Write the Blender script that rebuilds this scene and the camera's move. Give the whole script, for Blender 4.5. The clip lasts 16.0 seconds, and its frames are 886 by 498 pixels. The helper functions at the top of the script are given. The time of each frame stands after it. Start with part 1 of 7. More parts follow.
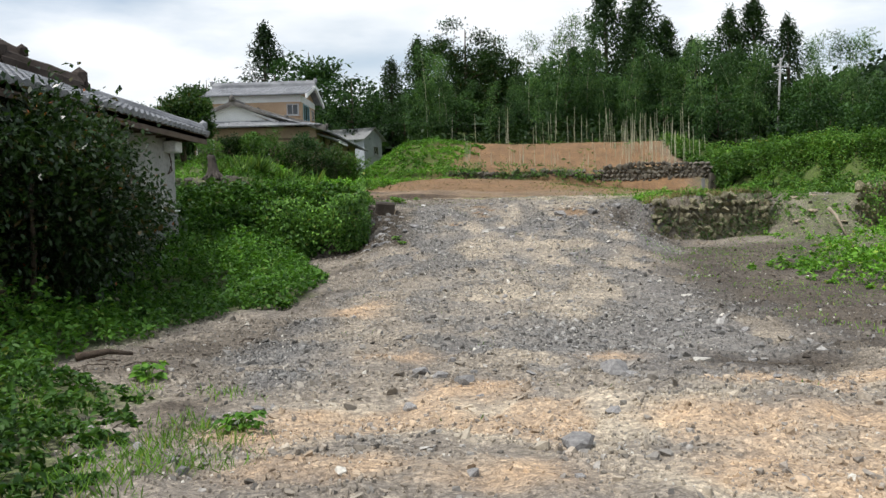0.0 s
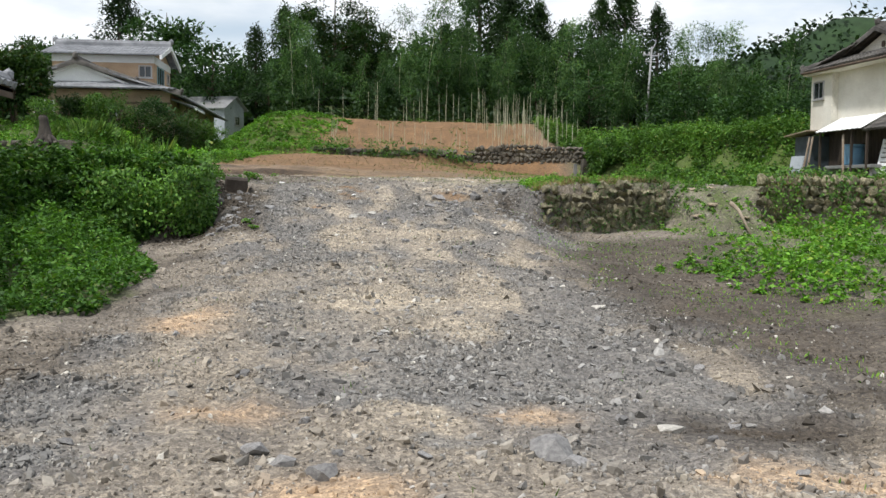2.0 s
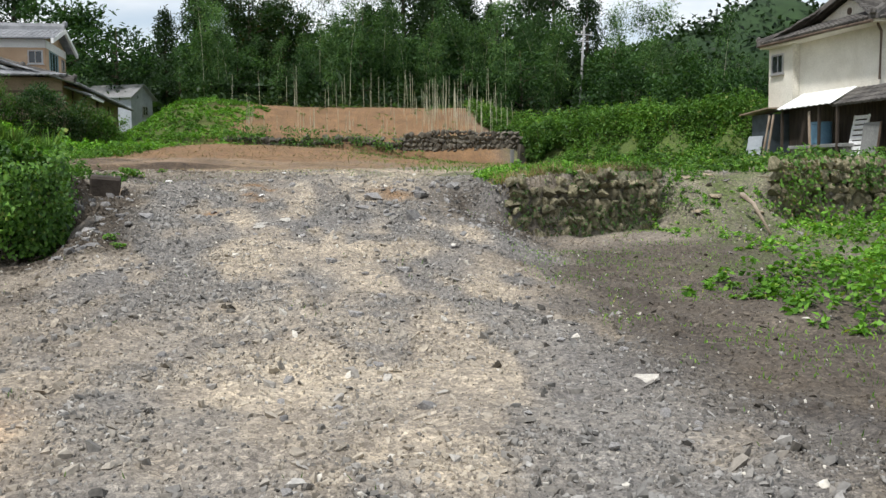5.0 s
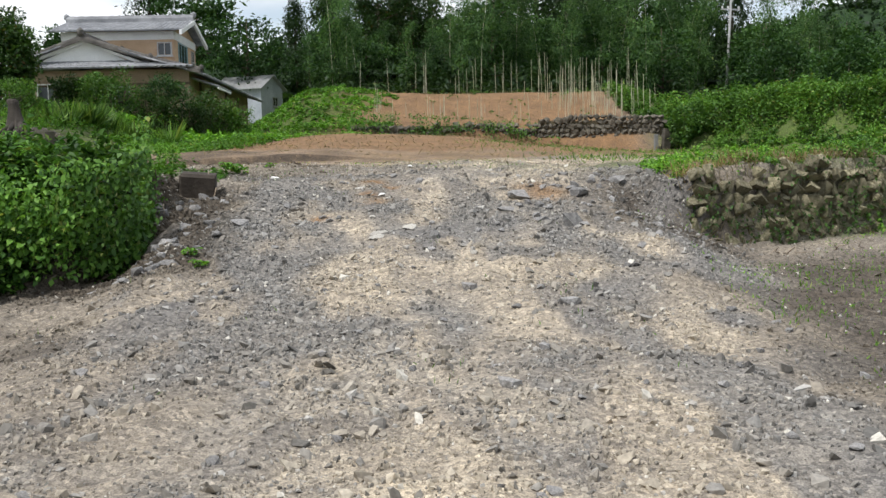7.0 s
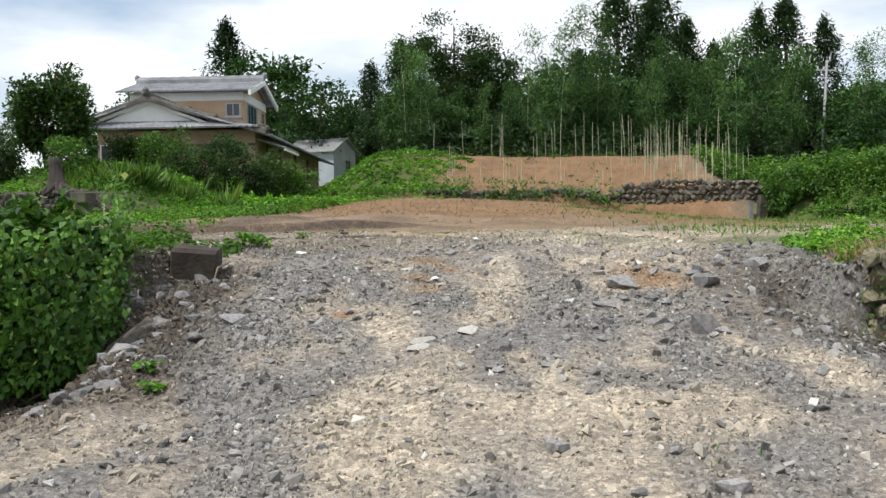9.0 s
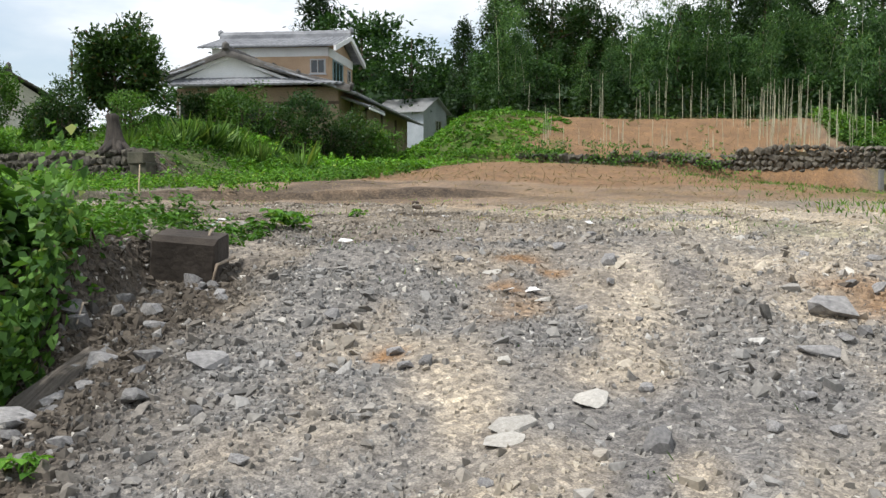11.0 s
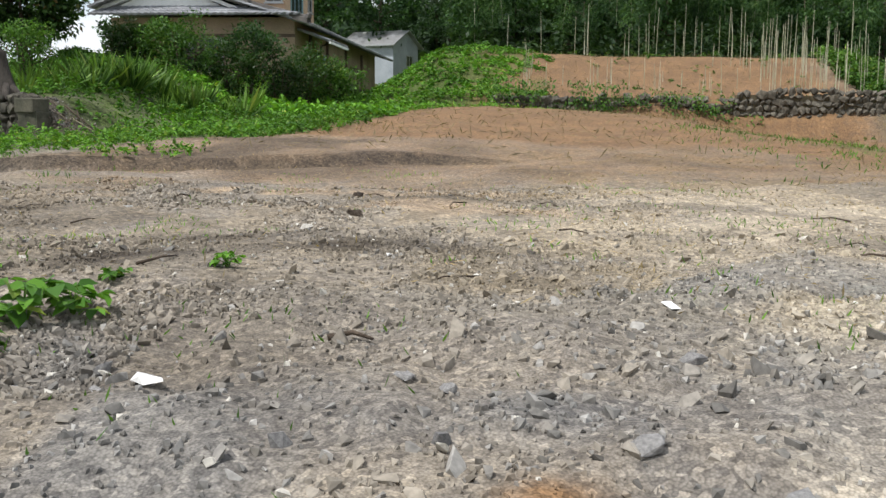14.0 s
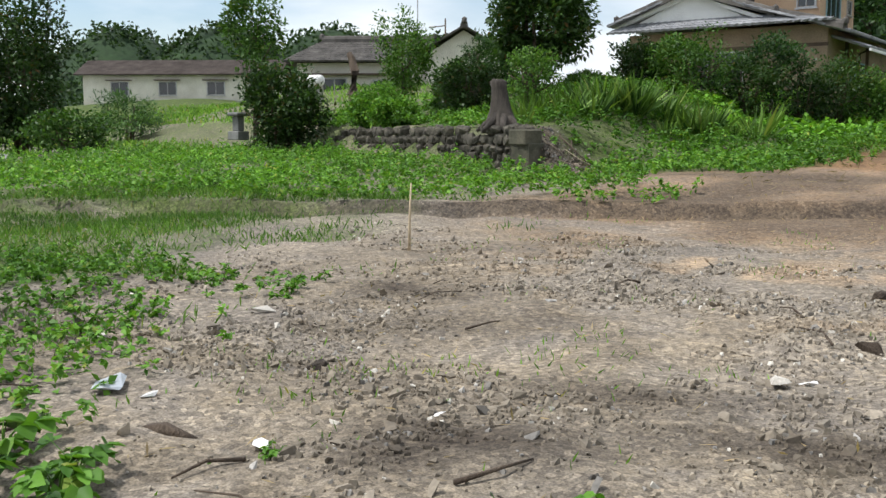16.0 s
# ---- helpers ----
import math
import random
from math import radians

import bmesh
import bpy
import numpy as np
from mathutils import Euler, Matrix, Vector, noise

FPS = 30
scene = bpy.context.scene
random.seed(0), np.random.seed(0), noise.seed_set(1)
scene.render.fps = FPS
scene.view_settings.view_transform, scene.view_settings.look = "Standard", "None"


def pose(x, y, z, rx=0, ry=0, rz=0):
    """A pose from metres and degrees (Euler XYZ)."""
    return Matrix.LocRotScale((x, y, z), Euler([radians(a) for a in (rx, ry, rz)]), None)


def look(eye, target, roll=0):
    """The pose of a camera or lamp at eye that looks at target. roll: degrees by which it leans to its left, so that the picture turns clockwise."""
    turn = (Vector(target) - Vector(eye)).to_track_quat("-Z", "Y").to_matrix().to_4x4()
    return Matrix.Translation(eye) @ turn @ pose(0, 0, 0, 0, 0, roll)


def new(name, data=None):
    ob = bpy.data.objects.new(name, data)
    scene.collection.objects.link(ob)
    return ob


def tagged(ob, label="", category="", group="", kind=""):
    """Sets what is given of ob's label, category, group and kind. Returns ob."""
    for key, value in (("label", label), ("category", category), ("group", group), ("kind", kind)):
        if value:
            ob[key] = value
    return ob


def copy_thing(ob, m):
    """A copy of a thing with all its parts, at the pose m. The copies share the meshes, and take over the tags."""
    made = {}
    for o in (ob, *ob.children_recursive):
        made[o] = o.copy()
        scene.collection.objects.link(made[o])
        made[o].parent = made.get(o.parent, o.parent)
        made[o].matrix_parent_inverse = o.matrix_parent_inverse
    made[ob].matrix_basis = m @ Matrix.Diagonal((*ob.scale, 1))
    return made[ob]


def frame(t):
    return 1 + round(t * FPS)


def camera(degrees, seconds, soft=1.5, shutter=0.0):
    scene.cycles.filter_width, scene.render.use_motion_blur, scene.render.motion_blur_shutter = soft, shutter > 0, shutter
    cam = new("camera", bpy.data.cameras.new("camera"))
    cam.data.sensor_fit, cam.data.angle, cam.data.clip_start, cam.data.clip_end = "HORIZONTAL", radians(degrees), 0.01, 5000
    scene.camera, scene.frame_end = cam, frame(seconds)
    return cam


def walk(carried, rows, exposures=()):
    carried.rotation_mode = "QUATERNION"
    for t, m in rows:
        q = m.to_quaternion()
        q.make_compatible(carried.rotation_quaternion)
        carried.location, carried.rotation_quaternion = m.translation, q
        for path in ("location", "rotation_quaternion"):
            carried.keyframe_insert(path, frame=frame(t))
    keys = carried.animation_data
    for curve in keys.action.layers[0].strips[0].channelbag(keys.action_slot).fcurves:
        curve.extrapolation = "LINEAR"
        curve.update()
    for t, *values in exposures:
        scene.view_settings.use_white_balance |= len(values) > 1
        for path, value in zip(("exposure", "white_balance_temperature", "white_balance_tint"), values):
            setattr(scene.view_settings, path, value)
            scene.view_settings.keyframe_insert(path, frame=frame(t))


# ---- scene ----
cam = camera(48.61, 16.0)
ROWS = [
    (0.0, 0.000, 0.000, 1.500, 2.03, -2.30, -1.45),
    (0.5, -0.083, 0.734, 1.545, 4.45, -3.73, -1.37),
    (1.0, -0.085, 1.492, 1.590, 5.91, -2.96, -0.25),
    (1.5, -0.076, 2.193, 1.593, 0.67, -3.17, -0.16),
    (2.0, -0.042, 2.968, 1.576, -5.82, -3.64, 0.67),
    (2.5, -0.038, 3.744, 1.642, -6.90, -3.65, 0.15),
    (3.0, 0.001, 4.498, 1.671, -9.67, -5.70, 0.97),
    (3.5, 0.033, 5.296, 1.706, -9.84, -4.03, 0.79),
    (3.7, 0.039, 5.659, 1.676, -8.31, -4.03, 0.47),
    (5.8, 0.349, 8.711, 1.685, -11.15, -4.87, -1.11),
    (6.0, 0.340, 9.031, 1.679, -9.62, -5.26, -1.52),
    (6.5, 0.356, 9.834, 1.736, -6.12, -5.19, -1.22),
    (7.0, 0.392, 10.706, 1.754, -2.68, -4.93, -1.40),
    (7.5, 0.392, 11.514, 1.782, -0.91, -5.04, -1.64),
    (8.0, 0.481, 12.385, 1.774, -1.89, -1.77, -1.12),
    (8.2, 0.513, 12.722, 1.797, -0.90, -0.73, -1.35),
    (10.3, 0.587, 16.151, 1.916, 2.98, -2.41, -0.45),
    (10.5, 0.534, 16.471, 1.968, 3.38, -2.60, -0.43),
    (11.0, 0.394, 17.282, 2.001, 7.16, -3.22, 0.03),
    (11.5, 0.277, 18.050, 2.021, 6.63, -3.65, 0.28),
    (12.0, 0.115, 18.863, 2.052, 6.75, -4.82, -0.68),
    (12.5, 0.068, 19.635, 2.106, 3.88, -6.50, -0.27),
    (13.0, 0.054, 20.401, 2.243, 3.27, -6.76, -0.47),
    (13.5, 0.006, 21.076, 2.404, 3.27, -7.37, 0.05),
    (14.0, -0.000, 21.780, 2.529, 5.61, -7.07, 0.49),
    (14.5, -0.133, 22.391, 2.629, 10.80, -5.95, 0.37),
    (15.0, -0.265, 23.065, 2.698, 24.16, -5.88, -0.43),
    (15.5, -0.280, 23.746, 2.837, 32.70, -3.52, -0.05),
    (16.0, -0.394, 24.371, 2.916, 35.55, -6.56, -0.17),
]
walk(cam, [(t, pose(x, y, z, 90 + pitch, -roll, yaw)) for t, x, y, z, yaw, pitch, roll in ROWS],
     exposures=[(0.0, 0.08), (3.7, 0.12), (8.0, 0.16), (11.0, 0.24), (13.5, 0.16), (15.0, 0.26), (16.0, 0.26)])

# ---- light ----
SUN_EL, SUN_AZ = 60.0, 232.0
world = bpy.data.worlds.new("sky")
scene.world = world
world.use_nodes = True
wn, wl = world.node_tree.nodes, world.node_tree.links
wn.clear()
w_out = wn.new("ShaderNodeOutputWorld")
w_bg = wn.new("ShaderNodeBackground")
w_sky = wn.new("ShaderNodeTexSky")
w_sky.sky_type, w_sky.sun_disc = "NISHITA", False
w_sky.sun_elevation, w_sky.sun_rotation = radians(SUN_EL), radians(SUN_AZ)
w_geo = wn.new("ShaderNodeTexCoord")
w_map = wn.new("ShaderNodeMapping")
w_map.inputs["Scale"].default_value = (1.0, 1.0, 3.2)
w_noise = wn.new("ShaderNodeTexNoise")
w_noise.inputs["Scale"].default_value, w_noise.inputs["Detail"].default_value = 2.3, 7.0
w_noise.inputs["Roughness"].default_value = 0.52
w_ramp = wn.new("ShaderNodeValToRGB")
w_ramp.color_ramp.elements[0].position, w_ramp.color_ramp.elements[1].position = 0.33, 0.55
w_cloud = wn.new("ShaderNodeTexNoise")
w_cloud.inputs["Scale"].default_value, w_cloud.inputs["Detail"].default_value = 4.0, 5.0
w_cr = wn.new("ShaderNodeValToRGB")
w_cr.color_ramp.elements[0].position, w_cr.color_ramp.elements[1].position = 0.3, 0.62
w_cr.color_ramp.elements[0].color, w_cr.color_ramp.elements[1].color = (4.8, 5.5, 6.2, 1), (8.25, 8.4, 8.6, 1)
w_mix = wn.new("ShaderNodeMix")
w_mix.data_type = "RGBA"
wl.new(w_geo.outputs["Generated"], w_map.inputs["Vector"])
wl.new(w_map.outputs["Vector"], w_noise.inputs["Vector"])
wl.new(w_map.outputs["Vector"], w_cloud.inputs["Vector"])
wl.new(w_noise.outputs["Fac"], w_ramp.inputs["Fac"])
wl.new(w_cloud.outputs["Fac"], w_cr.inputs["Fac"])
wl.new(w_ramp.outputs["Color"], w_mix.inputs["Factor"])
wl.new(w_sky.outputs["Color"], w_mix.inputs["A"])
wl.new(w_cr.outputs["Color"], w_mix.inputs["B"])
wl.new(w_mix.outputs["Result"], w_bg.inputs["Color"])
w_bg.inputs["Strength"].default_value = 0.13
wl.new(w_bg.outputs["Background"], w_out.inputs["Surface"])
sun = new("sun", bpy.data.lights.new("sun", "SUN"))
sun.data.energy, sun.data.angle, sun.data.color = 3.6, radians(4), (1.0, 0.975, 0.945)
az, el = radians(SUN_AZ), radians(SUN_EL)
sun.matrix_world = look((math.sin(az) * math.cos(el) * 60, math.cos(az) * math.cos(el) * 60, math.sin(el) * 60), (0, 0, 0))


# ---- materials ----
def material(name):
    m = bpy.data.materials.new(name)
    m.use_nodes = True
    nt = m.node_tree
    b = nt.nodes["Principled BSDF"]
    return m, nt, b


def add(nt, kind, **inputs):
    n = nt.nodes.new("ShaderNode" + kind)
    for k, v in inputs.items():
        n.inputs[k.replace("_", " ")].default_value = v
    return n


def ramp(nt, fac, stops):
    r = nt.nodes.new("ShaderNodeValToRGB")
    e = r.color_ramp.elements
    while len(e) < len(stops):
        e.new(0.5)
    for el_, (p, c) in zip(e, stops):
        el_.position, el_.color = p, (*c, 1)
    nt.links.new(fac, r.inputs["Fac"])
    return r.outputs["Color"]


def mix(nt, fac, a, b, mode="MIX"):
    n = nt.nodes.new("ShaderNodeMix")
    n.data_type, n.blend_type = "RGBA", mode
    for sock, v in (("Factor", fac), ("A", a), ("B", b)):
        if isinstance(v, (int, float)):
            n.inputs[sock].default_value = v
        elif isinstance(v, tuple):
            n.inputs[sock].default_value = (*v, 1)
        else:
            nt.links.new(v, n.inputs[sock])
    return n.outputs["Result"]


def tex(nt, scale, detail=6.0, rough=0.55, coord="Object", stretch=(1, 1, 1)):
    c = nt.nodes.new("ShaderNodeTexCoord")
    mp = nt.nodes.new("ShaderNodeMapping")
    mp.inputs["Scale"].default_value = stretch
    n = add(nt, "TexNoise", Scale=scale, Detail=detail, Roughness=rough)
    nt.links.new(c.outputs[coord], mp.inputs["Vector"])
    nt.links.new(mp.outputs["Vector"], n.inputs["Vector"])
    return n.outputs["Fac"]


def bump(nt, b, fac, strength=0.4, dist=0.02):
    n = add(nt, "Bump", Strength=strength, Distance=dist)
    nt.links.new(fac, n.inputs["Height"])
    nt.links.new(n.outputs["Normal"], b.inputs["Normal"])


def surface(name, dark, light, scale=3.0, rough=0.8, fine=40.0, relief=0.3, dist=0.01, metal=0.0, stretch=(1, 1, 1), island=0.0, random_=0.0, spec=0.35):
    """Two-scale procedural surface between two colours."""
    m, nt, b = material(name)
    broad, grain = tex(nt, scale, stretch=stretch), tex(nt, fine, 4.0, stretch=stretch)
    col = ramp(nt, broad, [(0.3, dark), (0.7, light)])
    g = ramp(nt, grain, [(0.25, (0.72, 0.72, 0.72)), (0.75, (1.22, 1.22, 1.22))])
    col = mix(nt, 1.0, col, g, "MULTIPLY")
    if island or random_:
        src = nt.nodes.new("ShaderNodeNewGeometry").outputs["Random Per Island"] if island else nt.nodes.new("ShaderNodeObjectInfo").outputs["Random"]
        k = island or random_
        v = ramp(nt, src, [(0.0, (1 - k, 1 - k, 1 - k)), (1.0, (1 + k, 1 + k, 1 + k))])
        col = mix(nt, 1.0, col, v, "MULTIPLY")
    nt.links.new(col, b.inputs["Base Color"])
    b.inputs["Roughness"].default_value, b.inputs["Metallic"].default_value = rough, metal
    b.inputs["Specular IOR Level"].default_value = spec
    bump(nt, b, grain, relief, dist)
    return m


def leaf_material(name, dark, light, old=None, gloss=0.55):
    m, nt, b = material(name)
    rnd = nt.nodes.new("ShaderNodeNewGeometry").outputs["Random Per Island"]
    stops = [(0.0, dark), (0.75, light)]
    if old:
        stops += [(0.93, light), (1.0, old)]
    col = ramp(nt, rnd, stops)
    each = nt.nodes.new("ShaderNodeObjectInfo").outputs["Random"]
    col = mix(nt, 1.0, col, ramp(nt, each, [(0.0, (0.6, 0.64, 0.62)), (1.0, (1.4, 1.32, 1.2))]), "MULTIPLY")
    patch = ramp(nt, tex(nt, 0.35, 3.0), [(0.32, (0.58, 0.62, 0.6)), (0.68, (1.38, 1.32, 1.2))])
    col = mix(nt, 1.0, col, patch, "MULTIPLY")
    nt.links.new(col, b.inputs["Base Color"])
    b.inputs["Roughness"].default_value = gloss
    b.inputs["Specular IOR Level"].default_value = 0.25
    tr = nt.nodes.new("ShaderNodeBsdfTranslucent")
    nt.links.new(mix(nt, 1.0, col, (1.3, 1.35, 0.6), "MULTIPLY"), tr.inputs["Color"])
    ms = nt.nodes.new("ShaderNodeMixShader")
    ms.inputs["Fac"].default_value = 0.28
    nt.links.new(b.outputs["BSDF"], ms.inputs[1])
    nt.links.new(tr.outputs["BSDF"], ms.inputs[2])
    nt.links.new(ms.outputs["Shader"], nt.nodes["Material Output"].inputs["Surface"])
    return m


LEAF_BRIGHT = leaf_material("weed leaf", (0.035, 0.11, 0.012), (0.13, 0.30, 0.04), (0.25, 0.30, 0.07))
LEAF_MID = leaf_material("shrub leaf", (0.024, 0.074, 0.015), (0.10, 0.215, 0.042), (0.19, 0.22, 0.07))
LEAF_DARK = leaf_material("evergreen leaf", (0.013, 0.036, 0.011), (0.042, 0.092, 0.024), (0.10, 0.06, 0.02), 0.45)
LEAF_CAMELLIA = leaf_material("camellia leaf", (0.006, 0.017, 0.007), (0.024, 0.052, 0.017), (0.07, 0.05, 0.025), 0.28)
LEAF_DRY = leaf_material("dry vine leaf", (0.07, 0.055, 0.033), (0.24, 0.19, 0.115), (0.12, 0.16, 0.05))
LEAF_FOREST = leaf_material("forest leaf", (0.011, 0.038, 0.014), (0.050, 0.115, 0.036), (0.09, 0.165, 0.055))
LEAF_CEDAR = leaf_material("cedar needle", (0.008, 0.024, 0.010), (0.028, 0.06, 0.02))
LEAF_BAMBOO = leaf_material("bamboo leaf", (0.014, 0.048, 0.018), (0.090, 0.185, 0.065), (0.18, 0.25, 0.09))
GRASS = leaf_material("grass blade", (0.05, 0.13, 0.018), (0.15, 0.30, 0.05), (0.30, 0.27, 0.10))
STRAW = leaf_material("dry straw", (0.13, 0.10, 0.06), (0.29, 0.235, 0.15))
BARK = surface("bark", (0.05, 0.035, 0.025), (0.12, 0.09, 0.065), 3.0, 0.9, 30.0, 0.8, 0.02, stretch=(3, 3, 0.6))
CULM = surface("bamboo culm", (0.28, 0.29, 0.17), (0.58, 0.55, 0.42), 1.2, 0.5, 20.0, 0.2, random_=0.2)


# ---- mesh helpers ----
def mesh_of(name, verts, faces, mats, smooth=False, indices=None):
    me = bpy.data.meshes.new(name)
    me.from_pydata([tuple(v) for v in verts] if not isinstance(verts, np.ndarray) else verts.tolist(), [], faces.tolist() if isinstance(faces, np.ndarray) else faces)
    for m in mats if isinstance(mats, (list, tuple)) else [mats]:
        me.materials.append(m)
    if indices is not None:
        me.polygons.foreach_set("material_index", indices)
    if smooth:
        me.polygons.foreach_set("use_smooth", [True] * len(me.polygons))
    me.update()
    return me


def part(name, bm, mat, parent=None, label="", smooth=False):
    """Links a bmesh as one mesh object under a thing or a part."""
    me = bpy.data.meshes.new(name)
    bm.to_mesh(me)
    bm.free()
    me.materials.append(mat)
    if smooth:
        me.polygons.foreach_set("use_smooth", [True] * len(me.polygons))
    ob = new(name, me)
    if parent:
        ob.parent = parent
    return tagged(ob, label)


def piece(name, me, parent=None, m=None):
    ob = new(name, me)
    if parent:
        ob.parent = parent
    if m is not None:
        ob.matrix_basis = m
    return ob


def thing(name, m, label, category, group="", kind=""):
    ob = new(name)
    ob.matrix_basis = m
    return tagged(ob, label, category, group, kind)


def box(bm, x0, y0, z0, x1, y1, z1, bevel=0.0):
    r = bmesh.ops.create_cube(bm, size=1.0, matrix=Matrix.Translation(((x0 + x1) / 2, (y0 + y1) / 2, (z0 + z1) / 2)) @ Matrix.Diagonal((x1 - x0, y1 - y0, z1 - z0, 1)))
    if bevel:
        es = list({e for v in r["verts"] for e in v.link_edges})
        bmesh.ops.bevel(bm, geom=es, offset=bevel, segments=1, affect="EDGES")
    return bm


def prism(bm, outline, axis, a, b):
    """A solid with the outline (pairs) drawn across axis, from a to b along it."""
    def at(p, q):
        return {"x": (q, p[0], p[1]), "y": (p[0], q, p[1]), "z": (p[0], p[1], q)}[axis]
    va = [bm.verts.new(at(p, a)) for p in outline]
    vb = [bm.verts.new(at(p, b)) for p in outline]
    n = len(outline)
    bm.faces.new(va)
    bm.faces.new(vb[::-1])
    for i in range(n):
        bm.faces.new((va[i], vb[i], vb[(i + 1) % n], va[(i + 1) % n]))
    bmesh.ops.recalc_face_normals(bm, faces=bm.faces)
    return bm


def tube(points, radii, sides=7):
    """Verts and faces of a tapered tube along points."""
    verts, faces = [], []
    pts = [Vector(p) for p in points]
    for i, (p, r) in enumerate(zip(pts, radii)):
        d = (pts[min(i + 1, len(pts) - 1)] - pts[max(i - 1, 0)]).normalized()
        q = d.to_track_quat("Z", "Y")
        for k in range(sides):
            a = 2 * math.pi * k / sides
            verts.append(p + q @ Vector((math.cos(a) * r, math.sin(a) * r, 0)))
        if i:
            o = (i - 1) * sides
            for k in range(sides):
                faces.append((o + k, o + (k + 1) % sides, o + sides + (k + 1) % sides, o + sides + k))
    faces.append(tuple(range(sides))[::-1])
    faces.append(tuple(range(len(verts) - sides, len(verts))))
    return verts, faces


def tubes(list_):
    V, F = [], []
    for points, radii, sides in list_:
        v, f = tube(points, radii, sides)
        o = len(V)
        V += v
        F += [tuple(o + i for i in g) for g in f]
    return V, F


RNG = np.random.default_rng(7)


def leaves(centres, length, width, droop=0.3, up=0.35, outward=None, fold=0.25, rng=RNG, aim=None, flat=1.0, broad=False):
    """Verts and quads of one folded pointed leaf per centre; a broad one has a rounded outline and a midrib."""
    c = np.asarray(centres, float)
    n = len(c)
    L = np.broadcast_to(np.asarray(length, float), (n,)) * rng.uniform(0.65, 1.35, n)
    Wd = np.broadcast_to(np.asarray(width, float), (n,)) * rng.uniform(0.7, 1.3, n)
    d = rng.normal(size=(n, 3)) if aim is None else np.asarray(aim, float) + 0.35 * rng.normal(size=(n, 3))
    if outward is not None:
        d = d + 1.2 * outward
    d[:, 2] = d[:, 2] * flat - droop * rng.uniform(0, 1.5, n)
    d /= np.linalg.norm(d, axis=1)[:, None] + 1e-9
    u = rng.normal(size=(n, 3)) * 0.7 + np.array([0, 0, 1.0 + up])
    s = np.cross(d, u)
    s /= np.linalg.norm(s, axis=1)[:, None] + 1e-9
    nrm = np.cross(s, d)
    mid = c + d * (L * 0.45)[:, None]
    if broad:
        tip = c + d * L[:, None] - nrm * (0.12 * L)[:, None]
        lift = nrm * (fold * Wd)[:, None]
        v = np.empty((n, 6, 3))
        v[:, 0], v[:, 3] = c, tip
        for k, (at_, wide) in enumerate(((0.22, 0.46), (0.62, 0.40))):
            q = c + d * (L * at_)[:, None] + lift
            v[:, 1 + k] = q + s * (Wd * wide)[:, None]
            v[:, 5 - k] = q - s * (Wd * wide)[:, None]
        o = 6 * np.arange(n)[:, None, None]
        f = (o + np.array([[0, 1, 2, 3], [0, 3, 4, 5]])[None]).reshape(-1, 4)
        return v.reshape(-1, 3), f
    v = np.empty((n, 4, 3))
    v[:, 0] = c
    v[:, 1] = mid + s * (Wd / 2)[:, None] + nrm * (fold * Wd)[:, None]
    v[:, 2] = c + d * L[:, None]
    v[:, 3] = mid - s * (Wd / 2)[:, None] + nrm * (fold * Wd)[:, None]
    f = np.arange(4 * n).reshape(n, 4)
    return v.reshape(-1, 3), f


def leaf_mesh(name, centres, length, width, mat, **k):
    v, f = leaves(centres, length, width, **k)
    me = bpy.data.meshes.new(name)
    me.vertices.add(len(v))
    me.vertices.foreach_set("co", v.ravel())
    me.loops.add(4 * len(f))
    me.loops.foreach_set("vertex_index", f.ravel().astype(np.int32))
    me.polygons.add(len(f))
    me.polygons.foreach_set("loop_start", np.arange(0, 4 * len(f), 4, dtype=np.int32))
    me.materials.append(mat)
    me.update(calc_edges=True)
    return me


# ---- ground ----
def sstep(a, b, v):
    t = np.clip((v - a) / (b - a), 0, 1)
    return t * t * (3 - 2 * t)


def value_noise(x, y, cell, seed):
    r = np.random.default_rng(seed)
    tab = r.uniform(-1, 1, (256, 256))
    fx, fy = np.asarray(x) / cell, np.asarray(y) / cell
    ix, iy = np.floor(fx).astype(int), np.floor(fy).astype(int)
    tx, ty = fx - ix, fy - iy
    tx, ty = tx * tx * (3 - 2 * tx), ty * ty * (3 - 2 * ty)
    g = lambda a, b: tab[a % 256, b % 256]
    return (g(ix, iy) * (1 - tx) + g(ix + 1, iy) * tx) * (1 - ty) + (g(ix, iy + 1) * (1 - tx) + g(ix + 1, iy + 1) * tx) * ty


RAMP_Y = [-60, 5, 14, 16.8, 19.3, 21.5, 23.4, 24.6, 26, 28.5, 32, 37, 40.5, 60, 66]
RAMP_Z = [0.0, 0.08, 0.14, 0.32, 0.60, 1.00, 1.33, 1.55, 1.68, 1.75, 1.79, 1.85, 2.0, 2.45, 2.6]
LOW_Y = [-60, 5, 14, 19, 23, 60]
LOW_Z = [0.0, 0.08, 0.12, 0.38, 0.62, 0.9]


def edge_y(x):
    """Where the upper terrace begins, as y for each x."""
    return np.interp(x, [-60, -14, -8, -3.2, -2.75, -1.95, -1.6, 3.4, 3.9, 6.9, 7.1, 8.9, 9.1, 14, 40], [19, 20.5, 21.8, 22.3, 23.2, 23.85, 24.0, 24.0, 22.9, 23.8, 25.0, 25.0, 23.6, 24.2, 26])


